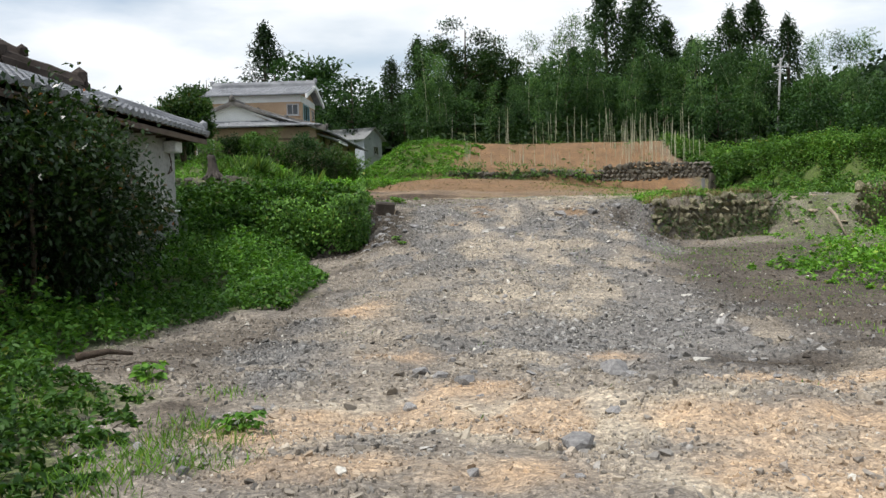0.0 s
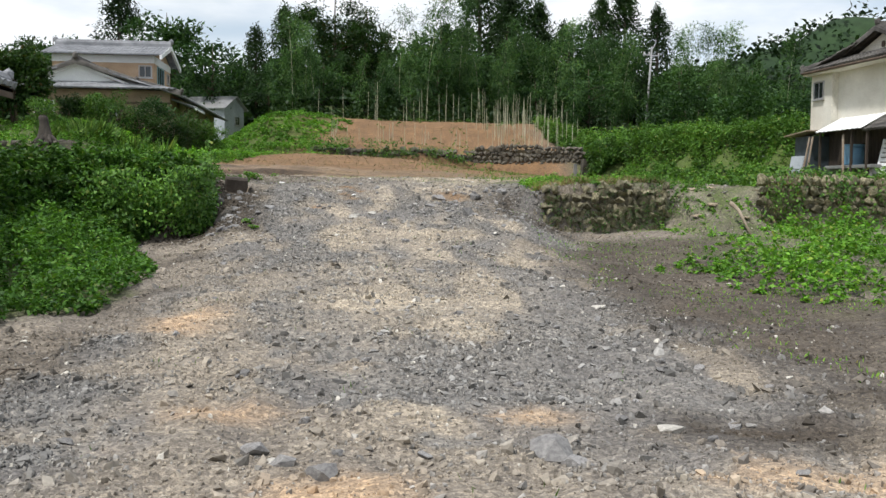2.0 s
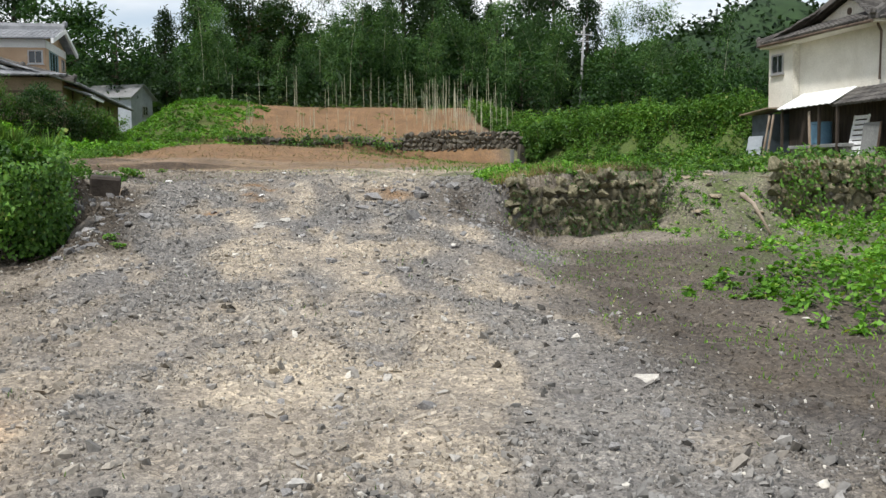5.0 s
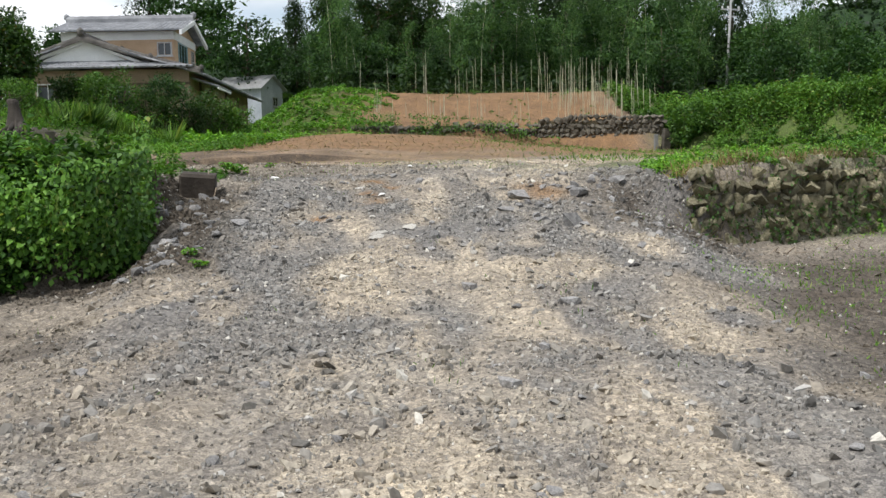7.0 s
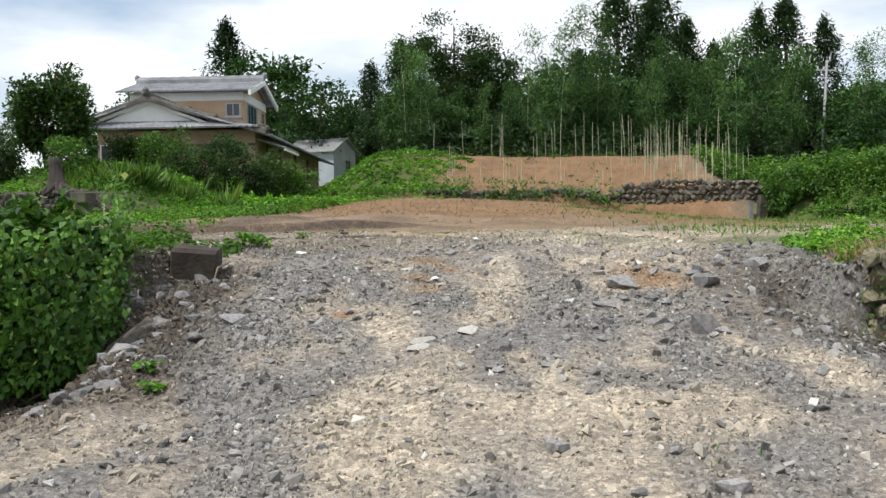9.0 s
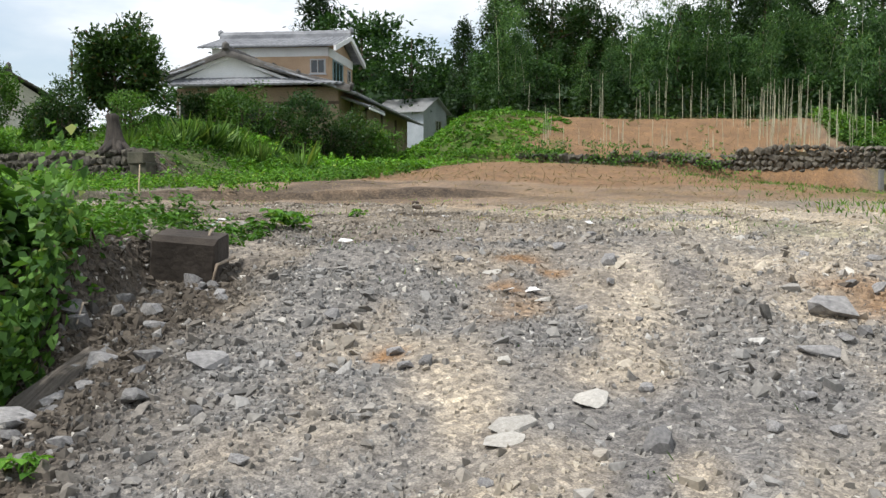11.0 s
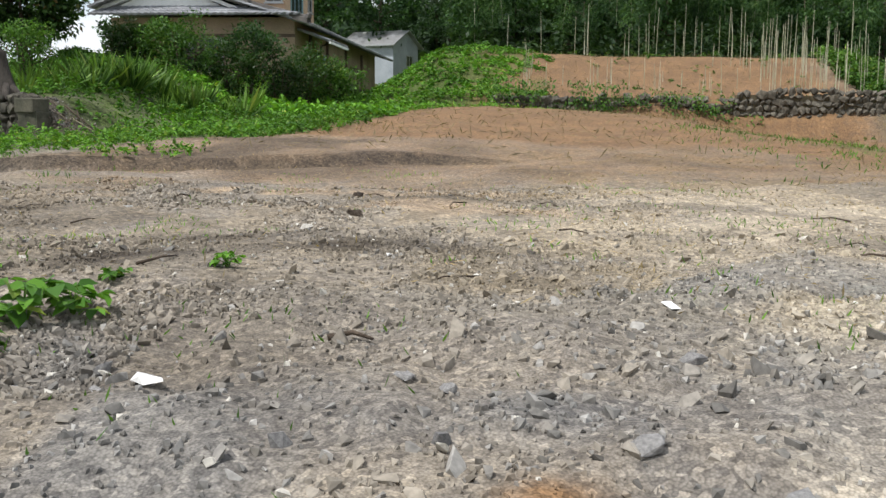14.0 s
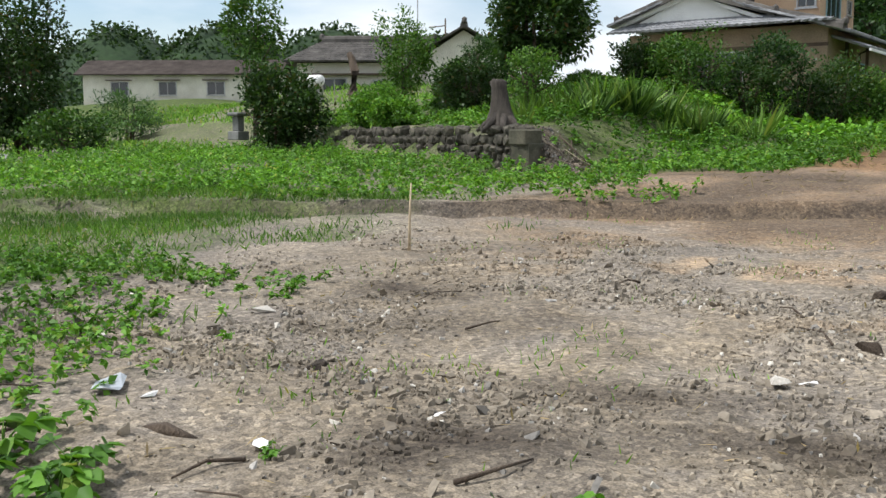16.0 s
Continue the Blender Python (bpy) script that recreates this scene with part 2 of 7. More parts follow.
def ground_z(x, y):
    x, y = np.asarray(x, float), np.asarray(y, float)
    ramp_ = np.interp(y, RAMP_Y, RAMP_Z)
    low = np.interp(y, LOW_Y, LOW_Z) + 0.75 * sstep(-4.0, -8.5, x) * sstep(6, 20, y) + 0.12 * sstep(5, 9, x)
    e = edge_y(x)
    wide = np.interp(x, [-60, -3, -1.8, 3.3, 3.9, 6.9, 7.2, 8.8, 9.1, 60], [1.1, 1.5, 1.8, 1.2, 0.12, 0.12, 3.2, 3.2, 0.15, 0.15])
    terrace = np.maximum(np.interp(y, RAMP_Y, RAMP_Z), 1.66 + 0 * y)
    side = low + (terrace - low) * sstep(-wide, 0.0 * wide + 0.02, y - e)
    # the bank is cut steeply beside the block
    cut = sstep(22.6, 23.2, y) * (1 - sstep(24.4, 24.8, y))
    inramp = (sstep(-2.9, -1.9, x) * (1 - cut) + sstep(-2.68, -2.44, x) * cut) * (1 - sstep(3.0, 4.6, x + 0.3 * value_noise(x, y, 0.8, 9)))
    z = side * (1 - inramp) + ramp_ * inramp
    # left part of the terrace: a low ledge in front of the weeds, and the garden step
    ledge = np.interp(x, [-40, -14, -9, -5, -2, 0], [31.8, 32.3, 34.6, 36.6, 37.6, 38])
    z = z + 0.2 * sstep(-0.02, 0.12, y - ledge - 0.07 * value_noise(x, y, 0.5, 8)) * (1 - sstep(-2.5, 0.5, x))
    # heap of red soil
    z = z + 0.75 * np.exp(-(((x - 0.5) / 7.5) ** 2 + ((y - 57) / 12.0) ** 2))
    # the ground falls a little towards the tall part of the back wall
    z = z - 0.45 * sstep(4, 10, x) * (1 - sstep(17, 21, x)) * sstep(36, 52, y) * (1 - sstep(66, 72, y))
    # garden terrace to the left, held by the dry stone wall
    gw = np.interp(x, [-60, -30, -20, -13.5, -9.6, -8.5, -6.5, -5], [66, 52, 46.5, 42.6, 40.6, 41.5, 47, 60])
    z = z + 0.85 * sstep(-0.05, 0.12, y - gw) * (1 - sstep(-10.4, -9.1, x)) + 0.35 * sstep(-0.2, 2.6, y - gw) * sstep(-10.4, -9.1, x) * (1 - sstep(-9.0, -6.6, x)) + 0.95 * sstep(0, 7, y - gw - 0.5) * (1 - sstep(-12.5, -9.0, x))
    # the back bank with its stone wall
    wy = np.interp(x, [-6, 2, 4, 15.5, 18, 26, 60], [63, 65, 65.6, 65.6, 60, 52, 48])
    bank = np.interp(x, [-9, -5, 2, 15, 17, 40], [0.0, 0.6, 1.2, 1.9, 0.2, 0.2])
    z = z + bank * sstep(0, np.interp(x, [-6, 2, 5, 16, 17], [2.0, 1.0, 0.3, 0.3, 1.0]), y - wy) * sstep(-9, -5, x)
    z = z + np.interp(x, [-10.5, -9, -7.4, -5.5, -3, 2, 10, 16, 24, 40], [0, 0.8, 2.0, 2.9, 2.95, 2.5, 2.1, 1.8, 2.4, 2.0]) * sstep(0.5, np.interp(x, [14, 17], [10.0, 3.4]), y - wy - 0.3)
    # far slope under the woods and the hills
    z = z + 5.0 * sstep(78, 125, y) * sstep(-45, -15, x) + 9.0 * sstep(130, 260, y)
    z = z + 1.7 * np.exp(-(((x + 71) / 14.0) ** 2 + ((y - 84) / 14.0) ** 2)) + 1.0 * np.exp(-(((x + 33) / 8.0) ** 2 + ((y - 66) / 7.0) ** 2))
    n = value_noise(x, y, 1.7, 3) * 0.05 + value_noise(x, y, 0.55, 4) * 0.03
    near = (y > 0) & (y < 36) & (np.abs(x) < 9)
    rough_ = sstep(-4.5, -2.5, x) * (1 - sstep(4.0, 6.0, x)) * (1 - sstep(25.5, 27.5, y))
    n = n + np.where(near, (value_noise(x, y, 0.30, 5) * 0.036 + value_noise(x, y, 0.16, 7) * 0.026) * (0.6 + 0.4 * rough_), 0)
    far = value_noise(x, y, 9.0, 6) * 0.12
    return z + n + far * sstep(34, 45, y)


def axis_steps(lo, hi, fine, far_lo, far_hi, grow=1.13):
    a = list(np.arange(lo, hi + 1e-6, fine))
    s, v = fine, hi
    while v < far_hi:
        s *= grow
        v += s
        a.append(v)
    s, v, b = fine, lo, []
    while v > far_lo:
        s *= grow
        v -= s
        b.append(v)
    return np.array(b[::-1] + a)


GX = axis_steps(-4.5, 5.2, 0.082, -900, 900, 1.12)
# finer lines across the garden corner
GX = np.sort(np.r_[GX[(GX < -11.9) | (GX > -6.3)], np.arange(-11.8, -6.35, 0.2)])
GY = axis_steps(3.5, 28.5, 0.088, -400, 28, 1.06)
GY = np.r_[GY, axis_steps(28.7, 38.6, 0.13, 28.7, 1600, 1.06)]
gx, gy = np.meshgrid(GX, GY)
gz = ground_z(gx, gy)
nx, ny = len(GX), len(GY)
gi = np.arange(nx * ny).reshape(ny, nx)
gf = np.stack([gi[:-1, :-1], gi[:-1, 1:], gi[1:, 1:], gi[1:, :-1]], -1).reshape(-1, 4)
# what covers the ground: red soil, ochre clay, slate rubble / grass, dry straw, dark mud
def blob(x, y, cx, cy, rx, ry):
    return np.exp(-(((x - cx) / rx) ** 2 + ((y - cy) / ry) ** 2))


def ledge_y(x):
    return np.interp(x, [-40, -14, -9, -5, -2, 0], [31.8, 32.3, 34.6, 36.6, 37.6, 38])


def left_edge(y):
    """Where the weeds of the left bank begin, as x for each y."""
    return np.interp(y, [3, 5, 7.6, 8.6, 9.7, 11.2, 13, 14.3, 16.6, 18, 19.4, 20.7, 21.2, 21.6, 22.4, 23, 24.5], [-1.5, -1.75, -2.4, -3.7, -4.3, -3.95, -3.4, -2.9, -2.75, -2.9, -3.55, -3.6, -3.15, -2.75, -2.7, -2.8, -3.1])


def covers(x, y):
    n1, n2, n3 = value_noise(x, y, 1.3, 11), value_noise(x, y, 0.45, 12), value_noise(x, y, 3.1, 13)
    # streaks that run up the ramp, as the digger left them
    w = x + 0.35 * value_noise(x, y, 2.4, 18)
    s1, s2, s3 = value_noise(w, y * 0.34, 0.62, 14), value_noise(w, y * 0.5, 0.27, 15), value_noise(w, y * 0.3, 1.5, 16)
    def spots(rows, wob=0.55):
        return np.max([blob(x + 0.12 * n2, y + 0.25 * n1, *q) for q in rows], 0) * (1 + wob * n2)
    red = sstep(38.5, 42, y + 2.5 * n3 + 0.25 * x) * (1 - sstep(76, 79, y)) * sstep(-8, -4.5, x + n3) * (1 - sstep(12.5, 15.5, x + n3))
    red = np.maximum(red, 0.8 * spots(((0.08, 23.4, 0.17, 0.28), (2.3, 23.6, 0.36, 0.4), (0.0, 23.1, 0.14, 0.2), (0.16, 24.37, 0.17, 0.1), (0.07, 23.8, 0.13, 0.12), (0.42, 24.15, 0.1, 0.1), (-0.5, 22.3, 0.15, 0.12)), 0.7))
    red = np.maximum(red, 0.8 * sstep(64, 66, y) * (1 - sstep(76, 79, y)) * sstep(-3, 0, x + 2 * n1) * (1 - sstep(9, 12, x)))
    red = np.maximum(red, 0.55 * sstep(32.5, 36.5, y + 1.2 * n1) * (1 - sstep(41, 45, y)) * sstep(-9.5, -6.5, x + n1) * (1 - sstep(7, 12, x)))
    inramp = sstep(-2.6, -1.6, x + 0.4 * n1) * (1 - sstep(3.6, 4.6, x + 0.5 * n1))
    bed = inramp * sstep(6.8, 9.0, y + n1) * (1 - sstep(25.4, 26.3, y + 0.5 * n1))
    split = sstep(-0.30, 0.30, 0.62 * s1 + 0.45 * s2 + 0.4 * s3 + 0.06)
    dark = spots(((1.18, 5.77, 0.32, 0.35), (-0.76, 6.03, 0.3, 0.35), (-2.0, 9.9, 0.6, 0.9), (-1.7, 8.3, 0.4, 0.5), (2.5, 13.4, 0.8, 0.7), (-0.16, 13.7, 0.35, 0.5), (-2.1, 11.9, 0.35, 0.7), (-0.77, 20.4, 0.3, 0.9), (0.8, 18.3, 0.28, 1.1), (1.5, 17.3, 0.5, 0.4), (-1.1, 17.4, 0.3, 0.5), (-1.28, 21.9, 0.45, 0.7), (-0.56, 21.8, 0.25, 0.5), (-0.94, 25.0, 0.5, 0.35), (0.16, 24.95, 0.55, 0.25), (1.6, 22.0, 0.4, 0.9), (0.5, 9.8, 0.4, 0.3)))
    slate = np.maximum(bed * split * 0.9, 0.95 * dark)
    stream = sstep(-0.35, 0.25, s2 + 0.6 * s1) * np.clip(blob(x, y, 0.85, 23.7, 0.28, 1.2) + blob(x, y, 2.5, 24.5, 0.6, 1.6) + blob(x, y, 0.3, 16.0, 0.35, 0.6) + blob(x, y, 1.75, 26.2, 0.8, 0.45), 0, 1)
    pale = np.clip(0.85 * blob(x, y, 0.5, 15.2, 1.7, 3.2) + 0.8 * blob(x, y, 2.2, 25.2, 1.5, 2.2) + 0.7 * blob(x, y, 2.6, 28.5, 1.8, 2.0), 0, 1) * sstep(-0.5, 0.25, s2 + 0.5 * s1 + 0.4 * n2)
    stream = np.maximum(stream, pale)
    slate = slate * (1 - 0.9 * stream)
    ochre = np.maximum(bed * (1 - split) * (0.45 + 0.4 * s3), stream)
    ochre = np.maximum(ochre, 0.75 * sstep(-0.2, 0.4, n1 + 0.5 * n2) * (1 - sstep(6.8, 10.0, y + n1)) * sstep(-2.3, -1.2, x))
    ochre = np.maximum(ochre, 0.9 * blob(x, y, 2.4, 30.2, 3.6, 3.4) * sstep(-0.6, 0.5, n1 + 0.4 * n2 + 0.3))
    slate = np.maximum(slate, inramp * (1 - sstep(10, 12, y)) * 0.8 * sstep(0.15, 0.5, 0.45 * n1 + 0.8 * n2))
    slate = np.maximum(slate, 0.8 * sstep(0.15, 0.55, n1 + 0.4 * n2) * blob(x, y, 0.8, 27.0, 2.6, 1.2))
    path = 1 - sstep(0.8, 1.4, np.abs((y - 45.5) - (x + 33) * -0.35 - 0.8 * n3))
    lane = path * (1 - sstep(-23, -20, x)) * sstep(-60, -45, x)
    slate = np.maximum(slate, lane * 0.7)
    grass = sstep(-0.1, 0.7, left_edge(y) - x + 0.5 * n1) * (1 - sstep(22.5, 24.5, y)) * 0.75
    grass = np.maximum(grass, sstep(5.0, 8.0, x + n1) * (1 - sstep(40, 60, y)) * (0.45 + 0.4 * n2))
    grass = np.maximum(grass, sstep(-6.0, -9.0, x + 1.6 * n1 + 0.25 * (y - 29)) * sstep(24, 26, y) * (0.6 + 0.4 * n2))
    grass = np.maximum(grass, 0.9 * blob(x, y, 6, 26, 3.5, 1.2))
    grass = np.maximum(grass, sstep(60, 63, y) * (1 - sstep(-4, 0.5, x + 2 * n1)))
    grass = np.maximum(grass, 0.8 * sstep(-10.5, -9.5, x) * (1 - sstep(-6, -4.5, x + n1)) * sstep(41.0, 42.5, y + n1) * (1 - sstep(58, 60, y)))
    grass = np.maximum(grass, 0.85 * sstep(0.6, 1.6, y + n2 - np.interp(x, [-24, -20, -13.5, -9.6], [49, 46.6, 42.8, 41])) * sstep(-25, -23, x) * (1 - sstep(-9.8, -9.0, x)) * (1 - sstep(56, 60, y)))
    grass = np.maximum(grass, sstep(14, 16, x) * sstep(36, 44, y))
    grass = np.maximum(grass, sstep(80, 84, y)) * (1 - lane)
    straw = (0.35 + 0.65 * sstep(-2, 1.5, x)) * sstep(25.8, 27, y + 0.4 * n1) * (1 - sstep(39, 43, y + n3)) * (0.35 + 0.65 * sstep(-0.4, 0.3, n2 + n1)) * sstep(-9, -6, x)
    mud = np.maximum(0.9 * spots(((2.75, 8.85, 0.9, 0.55), (2.4, 8.9, 0.5, 0.4), (3.8, 9.6, 0.9, 0.5))), sstep(-0.2, 0.3, n1) * blob(x, y, 4.4, 21.6, 1.5, 1.1))
    mud = np.maximum(mud, 0.75 * spots(((-2.45, 27.6, 0.65, 0.32), (-2.0, 28.4, 0.7, 0.25), (-0.95, 28.0, 0.9, 0.22), (-2.5, 27.3, 0.3, 0.3), (-4.6, 30.2, 0.8, 0.3), (-1.2, 31.6, 1.4, 0.4))))
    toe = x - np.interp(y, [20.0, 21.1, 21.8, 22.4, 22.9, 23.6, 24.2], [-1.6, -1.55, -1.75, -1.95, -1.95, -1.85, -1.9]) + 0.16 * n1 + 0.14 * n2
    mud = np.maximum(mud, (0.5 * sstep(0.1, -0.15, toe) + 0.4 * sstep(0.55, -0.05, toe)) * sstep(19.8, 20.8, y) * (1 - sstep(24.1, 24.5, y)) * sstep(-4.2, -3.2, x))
    bare = sstep(25.6, 26.6, y + 0.4 * n1) * (1 - sstep(33, 37, y)) * sstep(-9, -6, x) * (1 - sstep(-0.5, 1.8, x + n1))
    mud = np.maximum(mud, bare * (0.12 + 0.22 * sstep(-0.1, 0.5, 0.25 * n1 + 0.6 * n2 + 0.6 * value_noise(x, y, 0.2, 17))))
    mud = np.maximum(mud, 0.9 * sstep(-0.6, 0.3, n1 + 0.6 * n2) * blob(x, y, -1.9, 23.8, 0.7, 0.9))
    mud = np.maximum(mud, 1.0 * sstep(-0.9, 0.1, n1 + 0.5 * n2) * blob(x, y, 3.75, 22.9, 0.95, 1.5))
    mud = np.maximum(mud, 0.8 * sstep(-0.9, 0.3, n3 + 0.6 * n1 + 0.4 * n2) * sstep(2.4, 4.0, x) * sstep(8, 11, y) * (1 - sstep(21, 23, y)))
    mud = np.maximum(mud, 0.5 * sstep(-0.3, 0.4, n1 + n2) * blob(x, y, 8.0, 23.2, 1.1, 1.8))
    mud = np.maximum(mud, 0.8 * (1 - sstep(0.05, 0.2, np.abs(y - ledge_y(x) - 0.05))) * (1 - sstep(-1.5, 0.5, x)))
    mud = np.maximum(mud, 0.6 * sstep(-0.3, 0.6, n1 + 0.5 * n3) * sstep(33.5, 36.5, y) * (1 - sstep(40, 42, y)) * sstep(-9, -6, x) * (1 - sstep(3, 6, x)))
    mud = np.maximum(mud, 0.5 * sstep(-0.4, 0.4, n1 + 0.6 * n2) * (sstep(-1.5, -2.3, x) * sstep(12, 15, y) * (1 - sstep(20, 22, y)) + 1.4 * blob(x, y, -1.6, 24.8, 1.1, 1.2)))
    mud = np.maximum(mud, np.clip(1.6 * blob(x, y, -9.5, 41.4, 1.5, 1.9), 0, 0.95) * (0.8 + 0.3 * n2))
    mud = np.maximum(mud, 0.65 * spots(((-3.2, 10.3, 1.0, 0.9), (-2.7, 11.6, 0.5, 1.2), (-3.2, 8.9, 0.7, 0.5), (-2.2, 7.0, 0.3, 0.9))))
    clay = np.maximum(0.75 * sstep(0.15, 0.5, 0.6 * n1 + 0.6 * n2) * sstep(3, 4.5, y) * (1 - sstep(7.8, 9.0, y + 0.8 * n1)) * sstep(-2.0, -1.2, x), spots(((-1.43, 6.4, 0.45, 0.4), (0.0, 7.45, 0.35, 0.3), (1.2, 6.6, 0.35, 0.3), (1.45, 5.5, 0.4, 0.35), (-0.9, 5.2, 0.5, 0.3), (0.15, 5.0, 0.4, 0.35), (2.6, 6.0, 0.6, 0.5), (-1.68, 13.05, 0.35, 0.5), (-1.6, 13.7, 0.3, 0.4), (1.16, 8.98, 0.3, 0.25), (-0.8, 9.3, 0.35, 0.3), (3.3, 7.9, 0.5, 0.3))))
    clay = np.maximum(clay, 0.7 * sstep(-0.4, 0.4, n1 + n2) * (blob(x, y, -2.6, 32.4, 2.6, 1.8) + blob(x, y, -0.6, 30.6, 1.2, 0.7)))
    slate = slate * (1 - 0.85 * np.clip(clay, 0, 1)) * (1 - 0.8 * np.clip(red, 0, 1))
    ochre = ochre * (1 - 0.85 * np.clip(mud, 0, 1)) * (1 - 0.7 * np.clip(dark, 0, 1))
    clay = clay * (1 - 0.8 * np.clip(dark, 0, 1)) * (1 - 0.8 * np.clip(mud, 0, 1))
    c = lambda v: np.clip(v, 0, 1)
    return c(red), c(ochre), c(slate), c(grass), c(straw), c(mud), c(clay)


def ground_material():
    m, nt, b = material("ground")
    def attr(name):
        a = nt.nodes.new("ShaderNodeAttribute")
        a.attribute_name = name
        s = nt.nodes.new("ShaderNodeSeparateColor")
        nt.links.new(a.outputs["Color"], s.inputs["Color"])
        return s.outputs, a.outputs["Alpha"]
    (z1, clay), (z2, spare) = attr("soils"), attr("covers")
    fine, mid, broad = tex(nt, 19.0, 10.0, 0.72), tex(nt, 5.0, 7.0, 0.65), tex(nt, 0.9, 4.0)
    def soften(s, k=0.55):
        # breaks the border of a zone with the mid-size grain
        a = nt.nodes.new("ShaderNodeMath")
        a.operation = "MULTIPLY_ADD"
        nt.links.new(mid, a.inputs[0])
        a.inputs[1].default_value = k * 2
        a.inputs[2].default_value = -k
        c = nt.nodes.new("ShaderNodeMath")
        c.operation, c.use_clamp = "ADD", True
        nt.links.new(s, c.inputs[0])
        nt.links.new(a.outputs[0], c.inputs[1])
        d = nt.nodes.new("ShaderNodeMath")
        d.operation = "MULTIPLY"
        nt.links.new(c.outputs[0], d.inputs[0])
        e = nt.nodes.new("ShaderNodeMath")
        e.operation, e.use_clamp = "MULTIPLY", True
        nt.links.new(s, e.inputs[0])
        e.inputs[1].default_value = 3.0
        nt.links.new(e.outputs[0], d.inputs[1])
        return d.outputs[0]
    col = ramp(nt, fine, [(0.3, (0.158, 0.137, 0.11)), (0.5, (0.26, 0.228, 0.187)), (0.72, (0.385, 0.345, 0.29))])
    for sock, stops in ((z2["Green"], [(0.25, (0.19, 0.15, 0.096)), (0.5, (0.258, 0.208, 0.135)), (0.75, (0.345, 0.282, 0.188))]),
                        (z1["Green"], [(0.25, (0.41, 0.35, 0.263)), (0.5, (0.50, 0.432, 0.332)), (0.75, (0.60, 0.53, 0.42))]),
                        (z1["Blue"], [(0.25, (0.12, 0.115, 0.108)), (0.5, (0.205, 0.197, 0.185)), (0.75, (0.32, 0.305, 0.28))]),
                        (clay, [(0.25, (0.40, 0.285, 0.18)), (0.5, (0.465, 0.34, 0.225)), (0.75, (0.53, 0.41, 0.29))]),
                        (z1["Red"], [(0.25, (0.185, 0.108, 0.055)), (0.55, (0.25, 0.152, 0.08)), (0.8, (0.315, 0.20, 0.112))]),
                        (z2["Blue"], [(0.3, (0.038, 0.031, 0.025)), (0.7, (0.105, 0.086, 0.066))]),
                        (z2["Red"], [(0.25, (0.035, 0.05, 0.014)), (0.55, (0.09, 0.135, 0.032)), (0.8, (0.20, 0.22, 0.08))])):
        col = mix(nt, soften(sock), col, ramp(nt, fine, stops))
    col = mix(nt, 1.0, col, ramp(nt, broad, [(0.3, (0.78, 0.78, 0.8)), (0.7, (1.18, 1.16, 1.12))]), "MULTIPLY")
    col = mix(nt, 1.0, col, ramp(nt, mid, [(0.3, (0.8, 0.8, 0.81)), (0.55, (1.02, 1.015, 1.01)), (0.75, (1.2, 1.19, 1.17))]), "MULTIPLY")
    pebble = add(nt, "TexVoronoi", Scale=36.0, Randomness=1.0)
    nt.links.new(nt.nodes.new("ShaderNodeTexCoord").outputs["Object"], pebble.inputs["Vector"])
    sep = nt.nodes.new("ShaderNodeSeparateColor")
    nt.links.new(pebble.outputs["Color"], sep.inputs["Color"])
    col = mix(nt, 1.0, col, ramp(nt, sep.outputs["Red"], [(0.0, (0.62, 0.62, 0.64)), (0.6, (1.0, 1.0, 1.0)), (0.9, (1.2, 1.19, 1.17)), (1.0, (1.5, 1.48, 1.43))]), "MULTIPLY")
    grit = add(nt, "TexVoronoi", Scale=95.0, Randomness=1.0)
    nt.links.new(nt.nodes.new("ShaderNodeTexCoord").outputs["Object"], grit.inputs["Vector"])
    col = mix(nt, 1.0, col, ramp(nt, grit.outputs["Distance"], [(0.0, (1.2, 1.2, 1.2)), (0.45, (0.95, 0.95, 0.95)), (0.8, (0.6, 0.6, 0.6))]), "MULTIPLY")
    nt.links.new(col, b.inputs["Base Color"])
    b.inputs["Roughness"].default_value = 0.95
    b.inputs["Specular IOR Level"].default_value = 0.2
    h = nt.nodes.new("ShaderNodeMath")
    h.operation = "MULTIPLY_ADD"
    nt.links.new(pebble.outputs["Distance"], h.inputs[0])
    h.inputs[1].default_value = -0.25
    nt.links.new(fine, h.inputs[2])
    bump(nt, b, h.outputs[0], 0.4, 0.02)
    return m


SOIL = ground_material()
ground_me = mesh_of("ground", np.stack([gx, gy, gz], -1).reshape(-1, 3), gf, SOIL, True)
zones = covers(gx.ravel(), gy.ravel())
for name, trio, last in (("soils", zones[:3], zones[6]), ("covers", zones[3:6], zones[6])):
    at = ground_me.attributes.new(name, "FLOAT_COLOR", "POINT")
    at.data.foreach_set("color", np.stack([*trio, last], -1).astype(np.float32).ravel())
ground = tagged(new("ground", ground_me), "bare stony ground with a grey rubble ramp up to a terrace", "ground", kind="structure")

# ---- rocks ----
STONE = surface("slate stone", (0.155, 0.15, 0.148), (0.33, 0.318, 0.303), 4.0, 0.85, 35.0, 0.5, 0.01, random_=0.35)


